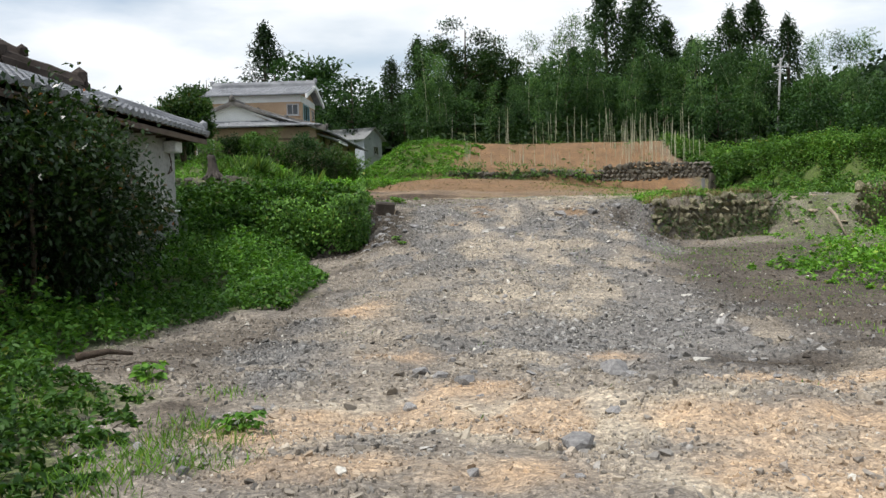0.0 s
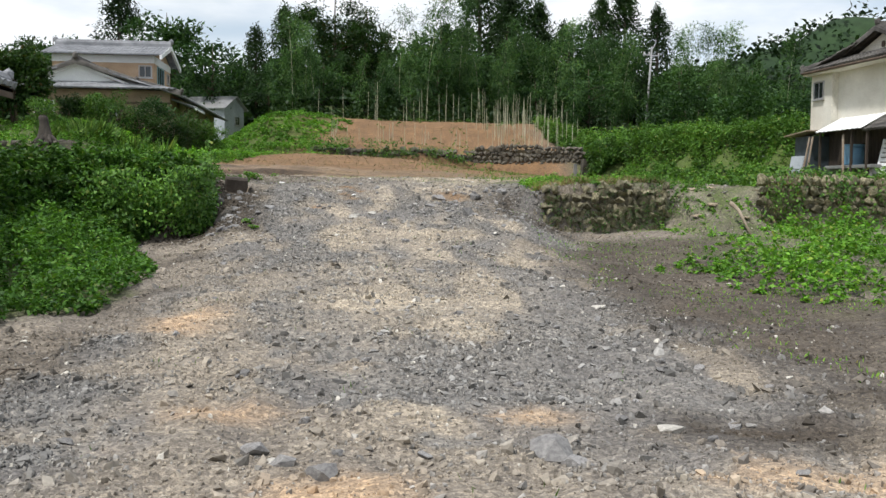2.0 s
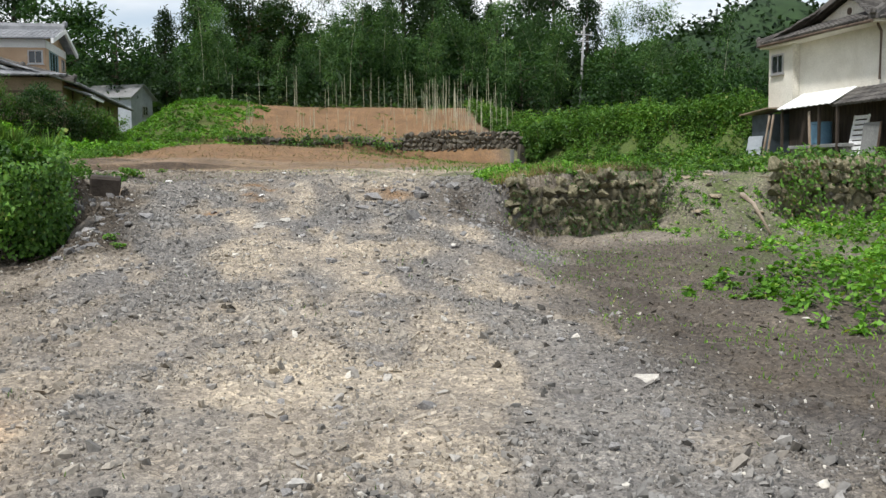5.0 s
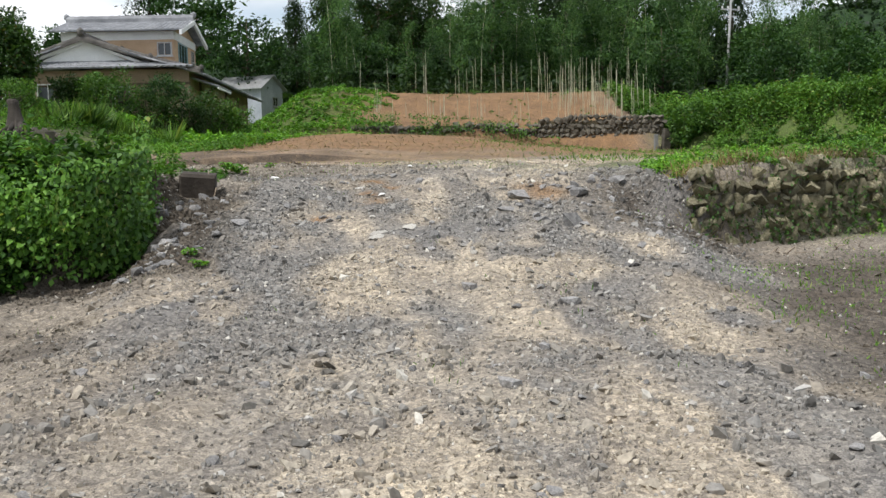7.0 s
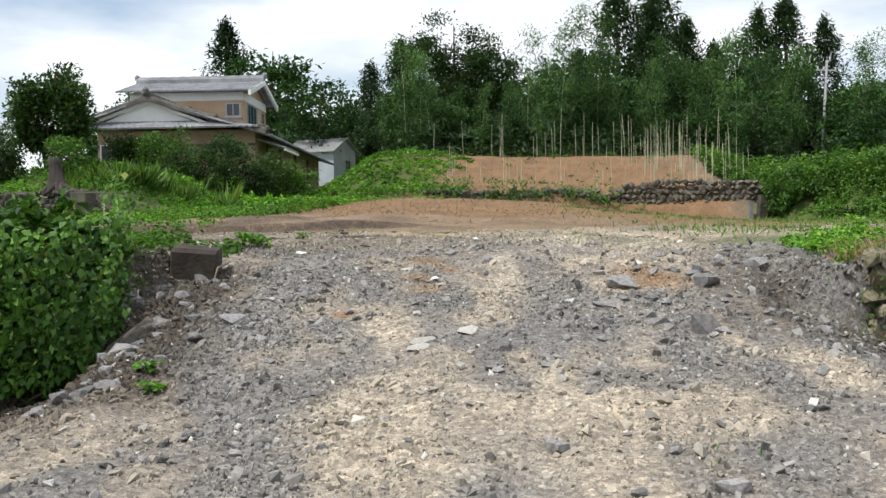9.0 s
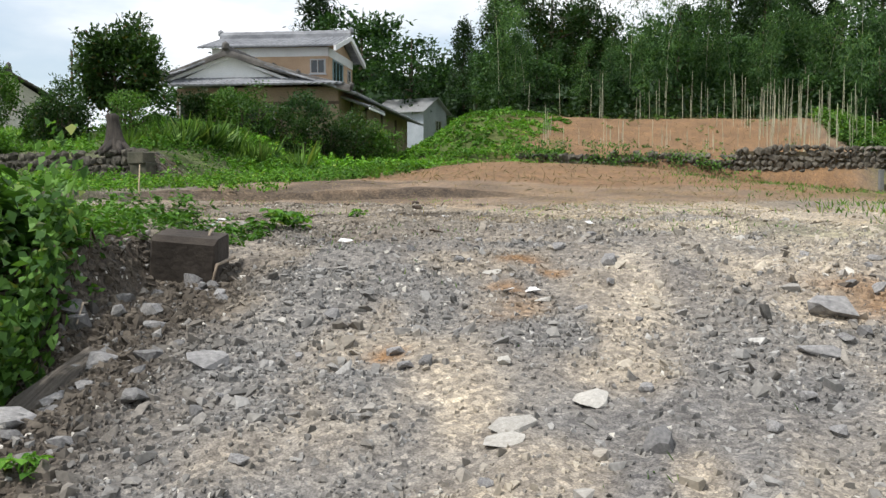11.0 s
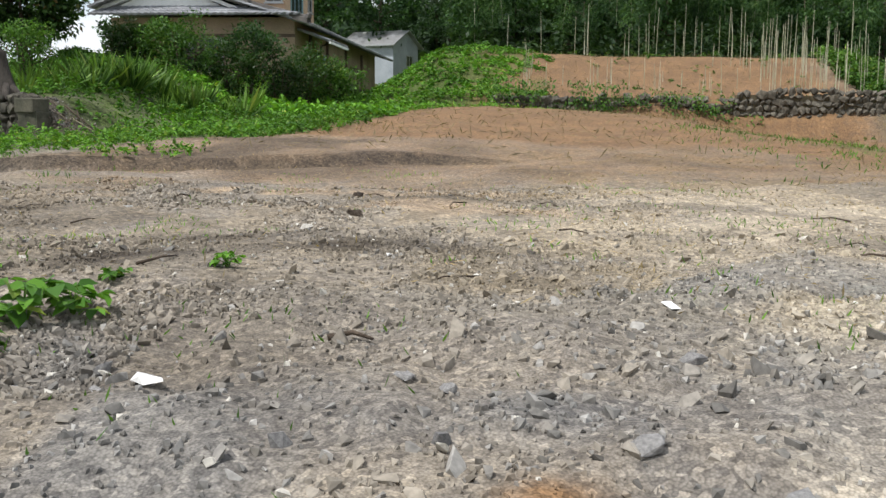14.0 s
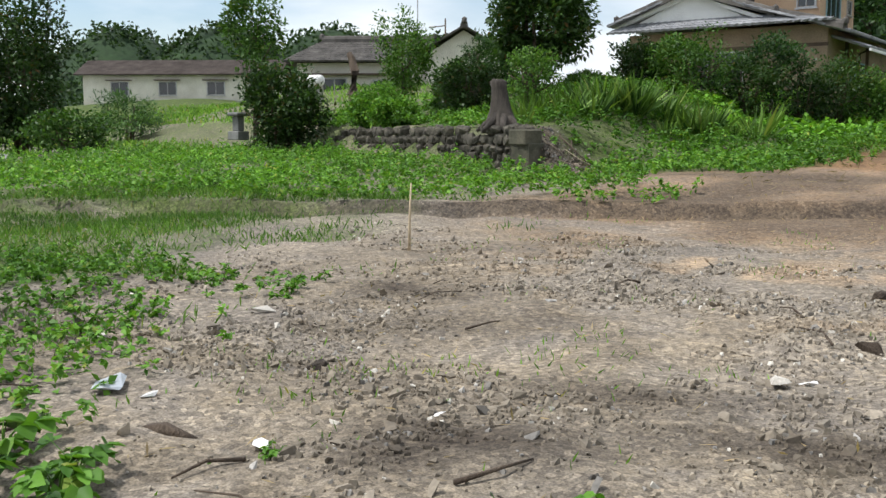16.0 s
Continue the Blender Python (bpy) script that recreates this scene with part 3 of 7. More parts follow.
def crumb_material():
    """Stones and crumbs in the colour of the soil that they were dug from."""
    m, nt, b = material("rubble crumbs")
    src = nt.nodes.new("ShaderNodeAttribute")
    src.attribute_name = "earth"
    grain = tex(nt, 40.0, 5.0)
    col = mix(nt, 1.0, src.outputs["Color"], ramp(nt, grain, [(0.25, (0.72, 0.72, 0.72)), (0.75, (1.25, 1.24, 1.22))]), "MULTIPLY")
    nt.links.new(col, b.inputs["Base Color"])
    b.inputs["Roughness"].default_value, b.inputs["Specular IOR Level"].default_value = 0.92, 0.25
    bump(nt, b, grain, 0.4, 0.01)
    return m


CRUMB = crumb_material()
EARTHS = ((4, (0.265, 0.215, 0.143)), (1, (0.49, 0.43, 0.335)), (2, (0.20, 0.194, 0.183)), (6, (0.46, 0.335, 0.22)), (0, (0.25, 0.155, 0.083)), (5, (0.085, 0.07, 0.054)))


def earth_colour(x, y, rng, stony):
    """A base colour for each stone: the local soil, or slate for the stony share, each of its own shade."""
    zones_ = covers(x, y)
    col = np.tile([0.26, 0.23, 0.19], (len(x), 1))
    for k, c in EARTHS:
        col = col + (np.array(c) - col) * zones_[k][:, None]
    rock = rng.random(len(x)) < stony
    shade = np.clip(rng.normal(0.20, 0.085, len(x)), 0.06, 0.5)[:, None] * np.array([1.02, 0.99, 0.935])
    col = np.where(rock[:, None], 0.75 * shade + 0.25 * col, col)
    col = col * rng.uniform(0.68, 1.32, len(x))[:, None]
    light = (rng.random(len(x)) < 0.016)[:, None]
    return np.where(light, np.array([0.55, 0.52, 0.46]), col)


PALE_STONE = surface("pale stone", (0.34, 0.32, 0.28), (0.52, 0.49, 0.44), 6.0, 0.85, 40.0, 0.3, 0.01, random_=0.2)
BACK_STONE = surface("grey-brown wall stone", (0.06, 0.055, 0.043), (0.185, 0.165, 0.13), 2.2, 0.95, 25.0, 0.7, 0.02, random_=0.35)
WALL_STONE = surface("mossy wall stone", (0.10, 0.095, 0.05), (0.34, 0.30, 0.205), 2.2, 0.95, 25.0, 0.7, 0.02, random_=0.4)


def rock_mesh(name, mat, seed, flat=0.7, points=11):
    r = random.Random(seed)
    bm = bmesh.new()
    for _ in range(points):
        v = Vector((r.gauss(0, 1), r.gauss(0, 1), r.gauss(0, 1))).normalized()
        v *= r.uniform(0.85, 1.0) / (abs(v.x) ** 4 + abs(v.y) ** 4 + abs(v.z) ** 4) ** 0.25 * 0.9
        bm.verts.new((v.x, v.y * r.uniform(0.8, 0.95), v.z * flat))
    hull = bmesh.ops.convex_hull(bm, input=bm.verts)
    bmesh.ops.delete(bm, geom=list({g for g in hull["geom_interior"] + hull["geom_unused"] if isinstance(g, bmesh.types.BMVert)}), context="VERTS")
    me = bpy.data.meshes.new(name)
    bm.to_mesh(me)
    bm.free()
    me.materials.append(mat)
    return me


def chip_mesh(seed, flat):
    """A rough lump: three-sided, uneven, narrower at the top, and no underside."""
    r = random.Random(seed)
    turn, twist = r.uniform(0, 6.28), r.uniform(0.2, 0.9)
    V = [(1.2 * r.uniform(0.75, 1.1) * math.cos(turn + k * 2.094), 1.2 * r.uniform(0.65, 1.0) * math.sin(turn + k * 2.094), -flat * r.uniform(0.5, 1.0)) for k in range(3)]
    V += [(r.uniform(0.55, 0.95) * math.cos(turn + twist + k * 2.094), r.uniform(0.45, 0.85) * math.sin(turn + twist + k * 2.094), flat * r.uniform(0.45, 1.1)) for k in range(3)]
    return mesh_of("pebble", V, [(3, 4, 5), (0, 1, 3), (1, 4, 3), (1, 2, 4), (2, 5, 4), (2, 0, 5), (0, 3, 5)], CRUMB)


ROCKS = [rock_mesh("stone", STONE, 100 + i, 0.62 + 0.05 * i, 17) for i in range(8)]
PALES = [rock_mesh("stone", PALE_STONE, 200 + i, 0.5 + 0.06 * i, 16) for i in range(4)]
SMALL = [chip_mesh(300 + i, 0.55 + 0.04 * i) for i in range(12)]
LUMPS = [rock_mesh("pebble", CRUMB, 330 + i, 0.6 + 0.05 * i, 12) for i in range(6)]


def scatter_rocks(name, xs, ys, sizes, variants, stony, label, sink=0.42, rng=RNG):
    V, F, T, o = [], [], [], 0
    tint = earth_colour(xs, ys, rng, stony)
    cut = len(variants)
    variants = variants + LUMPS
    which = np.where(sizes < 0.027, rng.integers(0, cut, len(xs)), rng.integers(cut, len(variants), len(xs)))
    zs = ground_z(xs, ys)
    for k, me in enumerate(variants):
        base = np.array([v.co[:] for v in me.vertices])
        tri = []
        for p in me.polygons:
            i = list(p.vertices)
            tri += [(i[0], i[j], i[j + 1]) for j in range(1, len(i) - 1)]
        tri = np.array(tri)
        sel = np.where(which == k)[0]
        n = len(sel)
        a = rng.uniform(0, 2 * np.pi, n)
        ca, sa = np.cos(a), np.sin(a)
        s = sizes[sel][:, None, None] * base[None] * rng.uniform(0.7, 1.3, (n, 1, 3))
        tilt = rng.normal(0, 0.45, n)[:, None]
        sz = s[:, :, 2] + s[:, :, 0] * tilt
        X = s[:, :, 0] * ca[:, None] - s[:, :, 1] * sa[:, None] + xs[sel][:, None]
        Yv = s[:, :, 0] * sa[:, None] + s[:, :, 1] * ca[:, None] + ys[sel][:, None]
        Zv = sz + (zs[sel] + sizes[sel] * (0.5 - sink) * 0.6)[:, None]
        V.append(np.stack([X, Yv, Zv], -1).reshape(-1, 3))
        T.append(np.repeat(tint[sel], len(base), 0))
        F.append((tri[None] + (np.arange(n) * len(base))[:, None, None]).reshape(-1, 3) + o)
        o += n * len(base)
    me = mesh_of(name, np.concatenate(V), np.concatenate(F), CRUMB)
    T = np.concatenate(T)
    me.attributes.new("earth", "FLOAT_COLOR", "POINT").data.foreach_set("color", np.c_[T, np.ones(len(T))].astype(np.float32).ravel())
    return tagged(new(name, me), label, "rubble", kind="stuff")


def rubble():
    rng = np.random.default_rng(21)
    n = 400000
    x, y = rng.uniform(-4, 6.5, n), 3.5 + 25 * rng.random(n)
    red, och, sla, gra, straw, mud, clay = covers(x, y)
    p = 0.42 + 0.45 * sla + 0.2 * och - 0.1 * straw - 0.5 * gra - 0.15 * mud - 0.12 * clay
    p = p + 0.5 * blob(x, y, -2.5, 22.5, 0.7, 1.8)
    p = p * np.where(((x < -2.6) & (y < 20)) | (x > 4.4), 0.35, 1.0) * np.where(y > 26, 0.5, 1.0)
    clump = sstep(-0.3, 0.5, value_noise(x, y, 0.8, 31) + 0.5 * value_noise(x, y, 0.3, 32))
    k = rng.random(n) < np.clip(p, 0, 1) * (0.25 + 0.6 * clump) * np.where((x > 3.6) | (x < -2.8), 0.6, 1.0)
    x, y = x[k], y[k]
    size = np.clip(0.0098 * (rng.random(len(x)) + 8e-4) ** -0.36, 0.0098, 0.058) * np.where(y > 26, 0.75, 1.0)
    zone = covers(x, y)
    size = size * (1 - 0.35 * np.clip(zone[6] + zone[0], 0, 1))
    steps = rng.random(1000)
    scatter_rocks("step_rubble", 7.0 + 1.9 * rng.random(1000), 21.6 + 3.4 * steps, 0.012 * (rng.random(1000) + 4e-3) ** -0.35, SMALL, 0.2, "tan broken stones of the crumbled steps")
    scatter_rocks("spilled_rubble", rng.normal(3.75, 0.45, 1500), rng.uniform(21.6, 24.3, 1500), 0.016 * (rng.random(1500) + 2e-3) ** -0.3, SMALL, 0.5, "grey stones spilled beside the retaining wall")
    big = size > 0.021
    scatter_rocks("rubble", x[big], y[big], size[big], SMALL, (0.2 + 0.55 * zone[2][big]) * (1 - 0.8 * zone[5][big]), "grey broken slate rubble strewn over the ramp")
    scatter_rocks("crumbs", x[~big], y[~big], size[~big], SMALL, (0.12 + 0.5 * zone[2][~big]) * (1 - 0.8 * zone[5][~big]), "crumbly soil and small gravel strewn over the ramp")


rubble()


def clods():
    rng = np.random.default_rng(22)
    n = 70000
    x, y = rng.normal(-2.6, 2.5, n), 25 + 9 * rng.random(n) ** 1.6
    k = (rng.random(n) < 0.75 * sstep(-0.5, 0.5, value_noise(x, y, 0.9, 33) + 0.4 * value_noise(x, y, 0.3, 34))) & ((y > 26) | (x < -1.6))
    x, y = x[k], y[k]
    x2, y2 = rng.normal(-2.4, 0.42, 9000), rng.uniform(20.3, 24.2, 9000)
    x3, y3 = rng.uniform(-4.2, -1.5, 3500), rng.uniform(8, 13, 3500)
    x4, y4 = rng.uniform(3.6, 8.5, 6500), rng.uniform(9, 22.5, 6500)
    x, y = np.r_[x, x2, x3, x4], np.r_[y, y2, y3, y4]
    scatter_rocks("soil_clods", x, y, np.clip(0.0105 * (rng.random(len(x)) + 1e-3) ** -0.31, 0.0105, 0.042) * np.where((np.abs(y - 22.2) < 2) & (x < -1.2), 1.35, 1.0), SMALL, 0.06, "crumbly brown clods of soil on bare ground")
    scatter_rocks("slipped_earth", rng.normal(-9.2, 0.5, 1800), rng.normal(41.0, 0.4, 1800), np.clip(0.018 * (rng.random(1800) + 2e-3) ** -0.3, 0.018, 0.09), SMALL, 0.15, "dark earth and stones slipped from the garden wall")


clods()


def ground_stones():
    """The larger loose stones, one object each, under the ground."""
    r = random.Random(5)
    spots = []
    for _ in range(150):
        spots.append((r.uniform(-1.9, 3.6), r.uniform(10, 25.5), r.uniform(0.025, 0.055)))
    for _ in range(60):
        spots.append((r.gauss(-2.15, 0.24), r.uniform(20.3, 24), r.uniform(0.035, 0.09)))
    for _ in range(45):
        spots.append((r.gauss(2.9, 0.5), r.uniform(21.5, 24.5), r.uniform(0.04, 0.085)))
    for _ in range(30):
        spots.append((r.uniform(-2.2, 3.5), r.uniform(4.5, 10), r.uniform(0.03, 0.065)))
    for x, y, s in spots:
        m = pose(x, y, float(ground_z(x, y)) + s * 0.25, r.uniform(-20, 20), r.uniform(-20, 20), r.uniform(0, 360)) @ Matrix.Diagonal((s * r.uniform(0.9, 1.4), s, s * r.uniform(0.6, 1.0), 1))
        piece("stone", r.choice(PALES) if r.random() < 0.05 else r.choice(ROCKS), ground, m)


def loose(name, x, y, s, me, label, category, dz=0.2):
    ob = tagged(new(name, me), label, category, "larger loose stones")
    ob.matrix_basis = pose(x, y, float(ground_z(x, y)) + s[2] * dz, 6, -5, (x * 97) % 360) @ Matrix.Diagonal((*s, 1))
    return ob


for x, y, s in ((1.12, 8.2, 0.15), (1.22, 8.05, 0.09), (-0.35, 8.1, 0.08), (-0.15, 7.95, 0.10), (-0.52, 8.4, 0.09), (0.55, 5.75, 0.12), (1.28, 13.95, 0.07), (1.02, 19.45, 0.10), (1.81, 18.88, 0.11), (2.33, 21.74, 0.16), (2.05, 22.0, 0.10), (-1.45, 22.13, 0.12), (1.68, 22.46, 0.11), (1.95, 23.2, 0.16), (2.7, 23.1, 0.15), (-1.81, 22.24, 0.09), (-1.9, 20.6, 0.12), (-2.1, 21.4, 0.13), (1.07, 16.75, 0.10), (3.3, 23.7, 0.14), (0.79, 21.35, 0.09), (-0.5, 22.4, 0.06), (0.33, 24.6, 0.06), (0.71, 24.34, 0.08)):
    loose("rock", x, y, (s * 1.2, s, s * 0.75), ROCKS[int(abs(x) * 10) % 8], "angular grey slate rock lying in the rubble", "rock")
for x, y, s in ((-0.42, 8.2, 0.07), (0.17, 21.4, 0.10), (0.52, 21.8, 0.10), (0.15, 21.24, 0.08), (3.0, 14.4, 0.11), (1.96, 8.7, 0.09), (-0.11, 24.0, 0.06)):
    loose("rock", x, y, (s * 1.3, s, s * 0.6), PALES[int(y * 10) % 4], "pale flat stone lying on the ramp", "rock")


# ---- houses ----
TILE = surface("grey roof tile", (0.13, 0.135, 0.147), (0.29, 0.297, 0.31), 1.5, 0.65, 30.0, 0.3, 0.005)
TILE_DARK = surface("weathered roof tile", (0.045, 0.042, 0.04), (0.14, 0.13, 0.118), 1.8, 0.8, 30.0, 0.4, 0.005, spec=0.15)
PLASTER = surface("white plaster", (0.56, 0.53, 0.45), (0.74, 0.71, 0.63), 0.8, 0.9, 20.0, 0.15)
PLASTER_GREY = surface("grey mortar wall", (0.24, 0.24, 0.225), (0.37, 0.365, 0.345), 0.9, 0.9, 14.0, 0.3)
CONCRETE = surface("stained concrete", (0.14, 0.145, 0.14), (0.25, 0.25, 0.24), 1.4, 0.9, 18.0, 0.4)
TAN = surface("tan mortar wall", (0.40, 0.27, 0.17), (0.54, 0.39, 0.26), 0.7, 0.9, 25.0, 0.15)
# tan mortar darkened for the shade under the eave, towards the brown side wing
SHADED_WALL = surface("shaded tan-brown wall", (0.20, 0.15, 0.105), (0.34, 0.26, 0.185), 0.8, 0.9, 20.0, 0.3)
WHITE = surface("white paint", (0.68, 0.68, 0.68), (0.82, 0.82, 0.81), 1.0, 0.6, 30.0, 0.1)
WOOD = surface("dark weathered boards", (0.022, 0.017, 0.014), (0.075, 0.056, 0.042), 2.0, 0.85, 30.0, 0.5, stretch=(4, 4, 0.4))
TRIM = surface("brown timber", (0.06, 0.04, 0.03), (0.14, 0.10, 0.07), 2.0, 0.75, 30.0, 0.3)
ALU = surface("window frame metal", (0.35, 0.35, 0.35), (0.5, 0.5, 0.5), 2.0, 0.4, 40.0, 0.1, metal=0.6)
SHEET = surface("white corrugated sheet", (0.72, 0.72, 0.70), (0.86, 0.86, 0.85), 1.0, 0.5, 30.0, 0.1)
BLUE = surface("blue plastic", (0.11, 0.24, 0.36), (0.18, 0.33, 0.46), 1.0, 0.4, 30.0, 0.05)
BLUE_DOOR = surface("faded blue frame", (0.16, 0.30, 0.33), (0.28, 0.42, 0.45), 2.0, 0.5, 30.0, 0.1)
TIN = surface("grey painted metal sheet", (0.30, 0.33, 0.36), (0.44, 0.47, 0.50), 1.0, 0.5, 30.0, 0.1)
SHED_DARK = surface("dark blue-grey sheet", (0.03, 0.04, 0.05), (0.08, 0.10, 0.115), 1.5, 0.6, 30.0, 0.3)
ROOF_DARK = surface("dark brown roof", (0.035, 0.028, 0.024), (0.075, 0.062, 0.055), 1.2, 0.85, 20.0, 0.3, spec=0.08)
RUST = surface("rusty sheet", (0.22, 0.15, 0.10), (0.40, 0.33, 0.26), 2.0, 0.8, 30.0, 0.3)


def glass_material():
    m, nt, b = material("window glass")
    b.inputs["Base Color"].default_value = (0.03, 0.035, 0.04, 1)
    b.inputs["Roughness"].default_value = 0.08
    b.inputs["Specular IOR Level"].default_value = 0.6
    wob = tex(nt, 2.0, 2.0)
    bump(nt, b, wob, 0.05, 0.02)
    return m


GLASS = glass_material()


def roof_plane(name, e0, e1, r0, r1, mat, parent, pitch=0.29, course=0.33, depth=0.045):
    """A tiled slope between an eave edge e0-e1 and a ridge edge r0-r1, with waves along and steps up."""
    e0, e1, r0, r1 = (np.array(p, float) for p in (e0, e1, r0, r1))
    d = (e1 - e0) / np.linalg.norm(e1 - e0)
    up = (r0 + r1) / 2 - (e0 + e1) / 2
    nrm = np.cross(d, up)
    nrm /= np.linalg.norm(nrm)
    if nrm[2] < 0:
        nrm = -nrm
    cols = max(4, int(np.linalg.norm(e1 - e0) / pitch * 4))
    rows_ = max(2, int(np.linalg.norm(up) / course))
    vs = []
    for k in range(rows_):
        vs += [(k / rows_, 0.022), ((k + 0.97) / rows_, 0.0)]
    vs.append((1.0, 0.0))
    u = np.linspace(0, 1, cols + 1)
    V = []
    for v, lift in vs:
        a, b_ = e0 + (r0 - e0) * v, e1 + (r1 - e1) * v
        p = a[None] + (b_ - a)[None] * u[:, None]
        s = (p - e0) @ d / pitch
        wave = depth * np.abs(np.sin(np.pi * s)) ** 0.8
        V.append(p + nrm[None] * (wave + lift)[:, None])
    V = np.concatenate(V)
    n = cols + 1
    I = np.arange(len(V)).reshape(-1, n)
    F = np.stack([I[:-1, :-1], I[:-1, 1:], I[1:, 1:], I[1:, :-1]], -1).reshape(-1, 4)
    ob = piece(name, mesh_of(name, V, F, mat), parent)
    md = ob.modifiers.new("thickness", "SOLIDIFY")
    md.thickness, md.offset = 0.09, -1.0 if nrm @ np.cross(V[1] - V[0], V[n] - V[0]) > 0 else 1.0
    return ob


def ridge_cap(name, a, b, mat, parent, r=0.13, tiers=2):
    """Stacked ridge with a half-round cap and raised end tiles."""
    a, b = Vector(a), Vector(b)
    d = (b - a).normalized()
    s = d.cross(Vector((0, 0, 1))).normalized()
    bm = bmesh.new()
    prof = [(-r * 1.3, -0.12), (-r * 1.2, 0.05 * tiers), (-r, 0.06 * tiers), (-r * 0.7, 0.06 * tiers + r * 0.7), (0, 0.06 * tiers + r), (r * 0.7, 0.06 * tiers + r * 0.7), (r, 0.06 * tiers), (r * 1.2, 0.05 * tiers), (r * 1.3, -0.12)]
    n = max(2, int((b - a).length / 0.3))
    rings = []
    for i in range(n + 1):
        p = a.lerp(b, i / n)
        k = 1.06 if i % 2 else 1.0
        rings.append([bm.verts.new(p + s * q[0] * k + Vector((0, 0, q[1] * k))) for q in prof])
    for i in range(n):
        for j in range(len(prof) - 1):
            bm.faces.new((rings[i][j], rings[i + 1][j], rings[i + 1][j + 1], rings[i][j + 1]))
    bm.faces.new(rings[0])
    bm.faces.new(rings[-1][::-1])
    for p in (a, b):
        m = Matrix.Translation(p + Vector((0, 0, 0.06 * tiers + r * 0.7))) @ Matrix.Diagonal((r * 1.15, r * 1.15, r * 1.4, 1))
        bmesh.ops.create_icosphere(bm, subdivisions=1, radius=1.0, matrix=m)
    bmesh.ops.recalc_face_normals(bm, faces=bm.faces)
    return part(name, bm, mat, parent)


def solid(name, parent, mat, x0, y0, z0, x1, y1, z1, bevel=0.0, label=""):
    bm = bmesh.new()
    box(bm, x0, y0, z0, x1, y1, z1, bevel)
    return part(name, bm, mat, parent, label)


def gable(name, parent, mat, outline, axis, a, b, label=""):
    bm = bmesh.new()
    prism(bm, outline, axis, a, b)
    return part(name, bm, mat, parent, label)


def window(parent, axis, face, c, z0, w, h, side, panes=2, frame_mat=None, sill=True):
    """A sliding window on a wall face: axis is the wall's normal axis, side its sign."""
    fm = frame_mat or ALU
    t = 0.05
    def at(u0, u1, v0, v1, d0, d1):
        a, b_ = sorted((face + side * d0, face + side * d1))
        return (a, c + u0, z0 + v0, b_, c + u1, z0 + v1) if axis == "x" else (c + u0, a, z0 + v0, c + u1, b_, z0 + v1)
    bm = bmesh.new()
    for u0, u1, v0, v1 in ((-w / 2, w / 2, h - t, h), (-w / 2, w / 2, 0, t), (-w / 2, -w / 2 + t, t, h - t), (w / 2 - t, w / 2, t, h - t)):
        box(bm, *at(u0, u1, v0, v1, -0.03, 0.06))
    win = part("window", bm, fm, parent)
    pw = (w - 2 * t) / panes
    for k in range(panes):
        u = -w / 2 + t + k * pw
        d = 0.015 * (k % 2)
        bm = bmesh.new()
        box(bm, *at(u + 0.02, u + pw - 0.02, t + 0.02, h - t - 0.02, 0.0 + d, 0.012 + d))
        part("pane", bm, GLASS, win)
        bm = bmesh.new()
        box(bm, *at(u + pw - 0.035, u + pw, t, h - t, 0.0 + d, 0.035 + d))
        part("sash", bm, fm, win)
    if sill:
        bm = bmesh.new()
        box(bm, *at(-w / 2 - 0.05, w / 2 + 0.05, -0.06, -0.004, -0.02, 0.12))
        part("sill", bm, fm, win)
    return win


def pipe(name, parent, mat, pts, r=0.045):
    v, f = tube(pts, [r] * len(pts), 8)
    return piece(name, mesh_of(name, v, f, mat), parent)


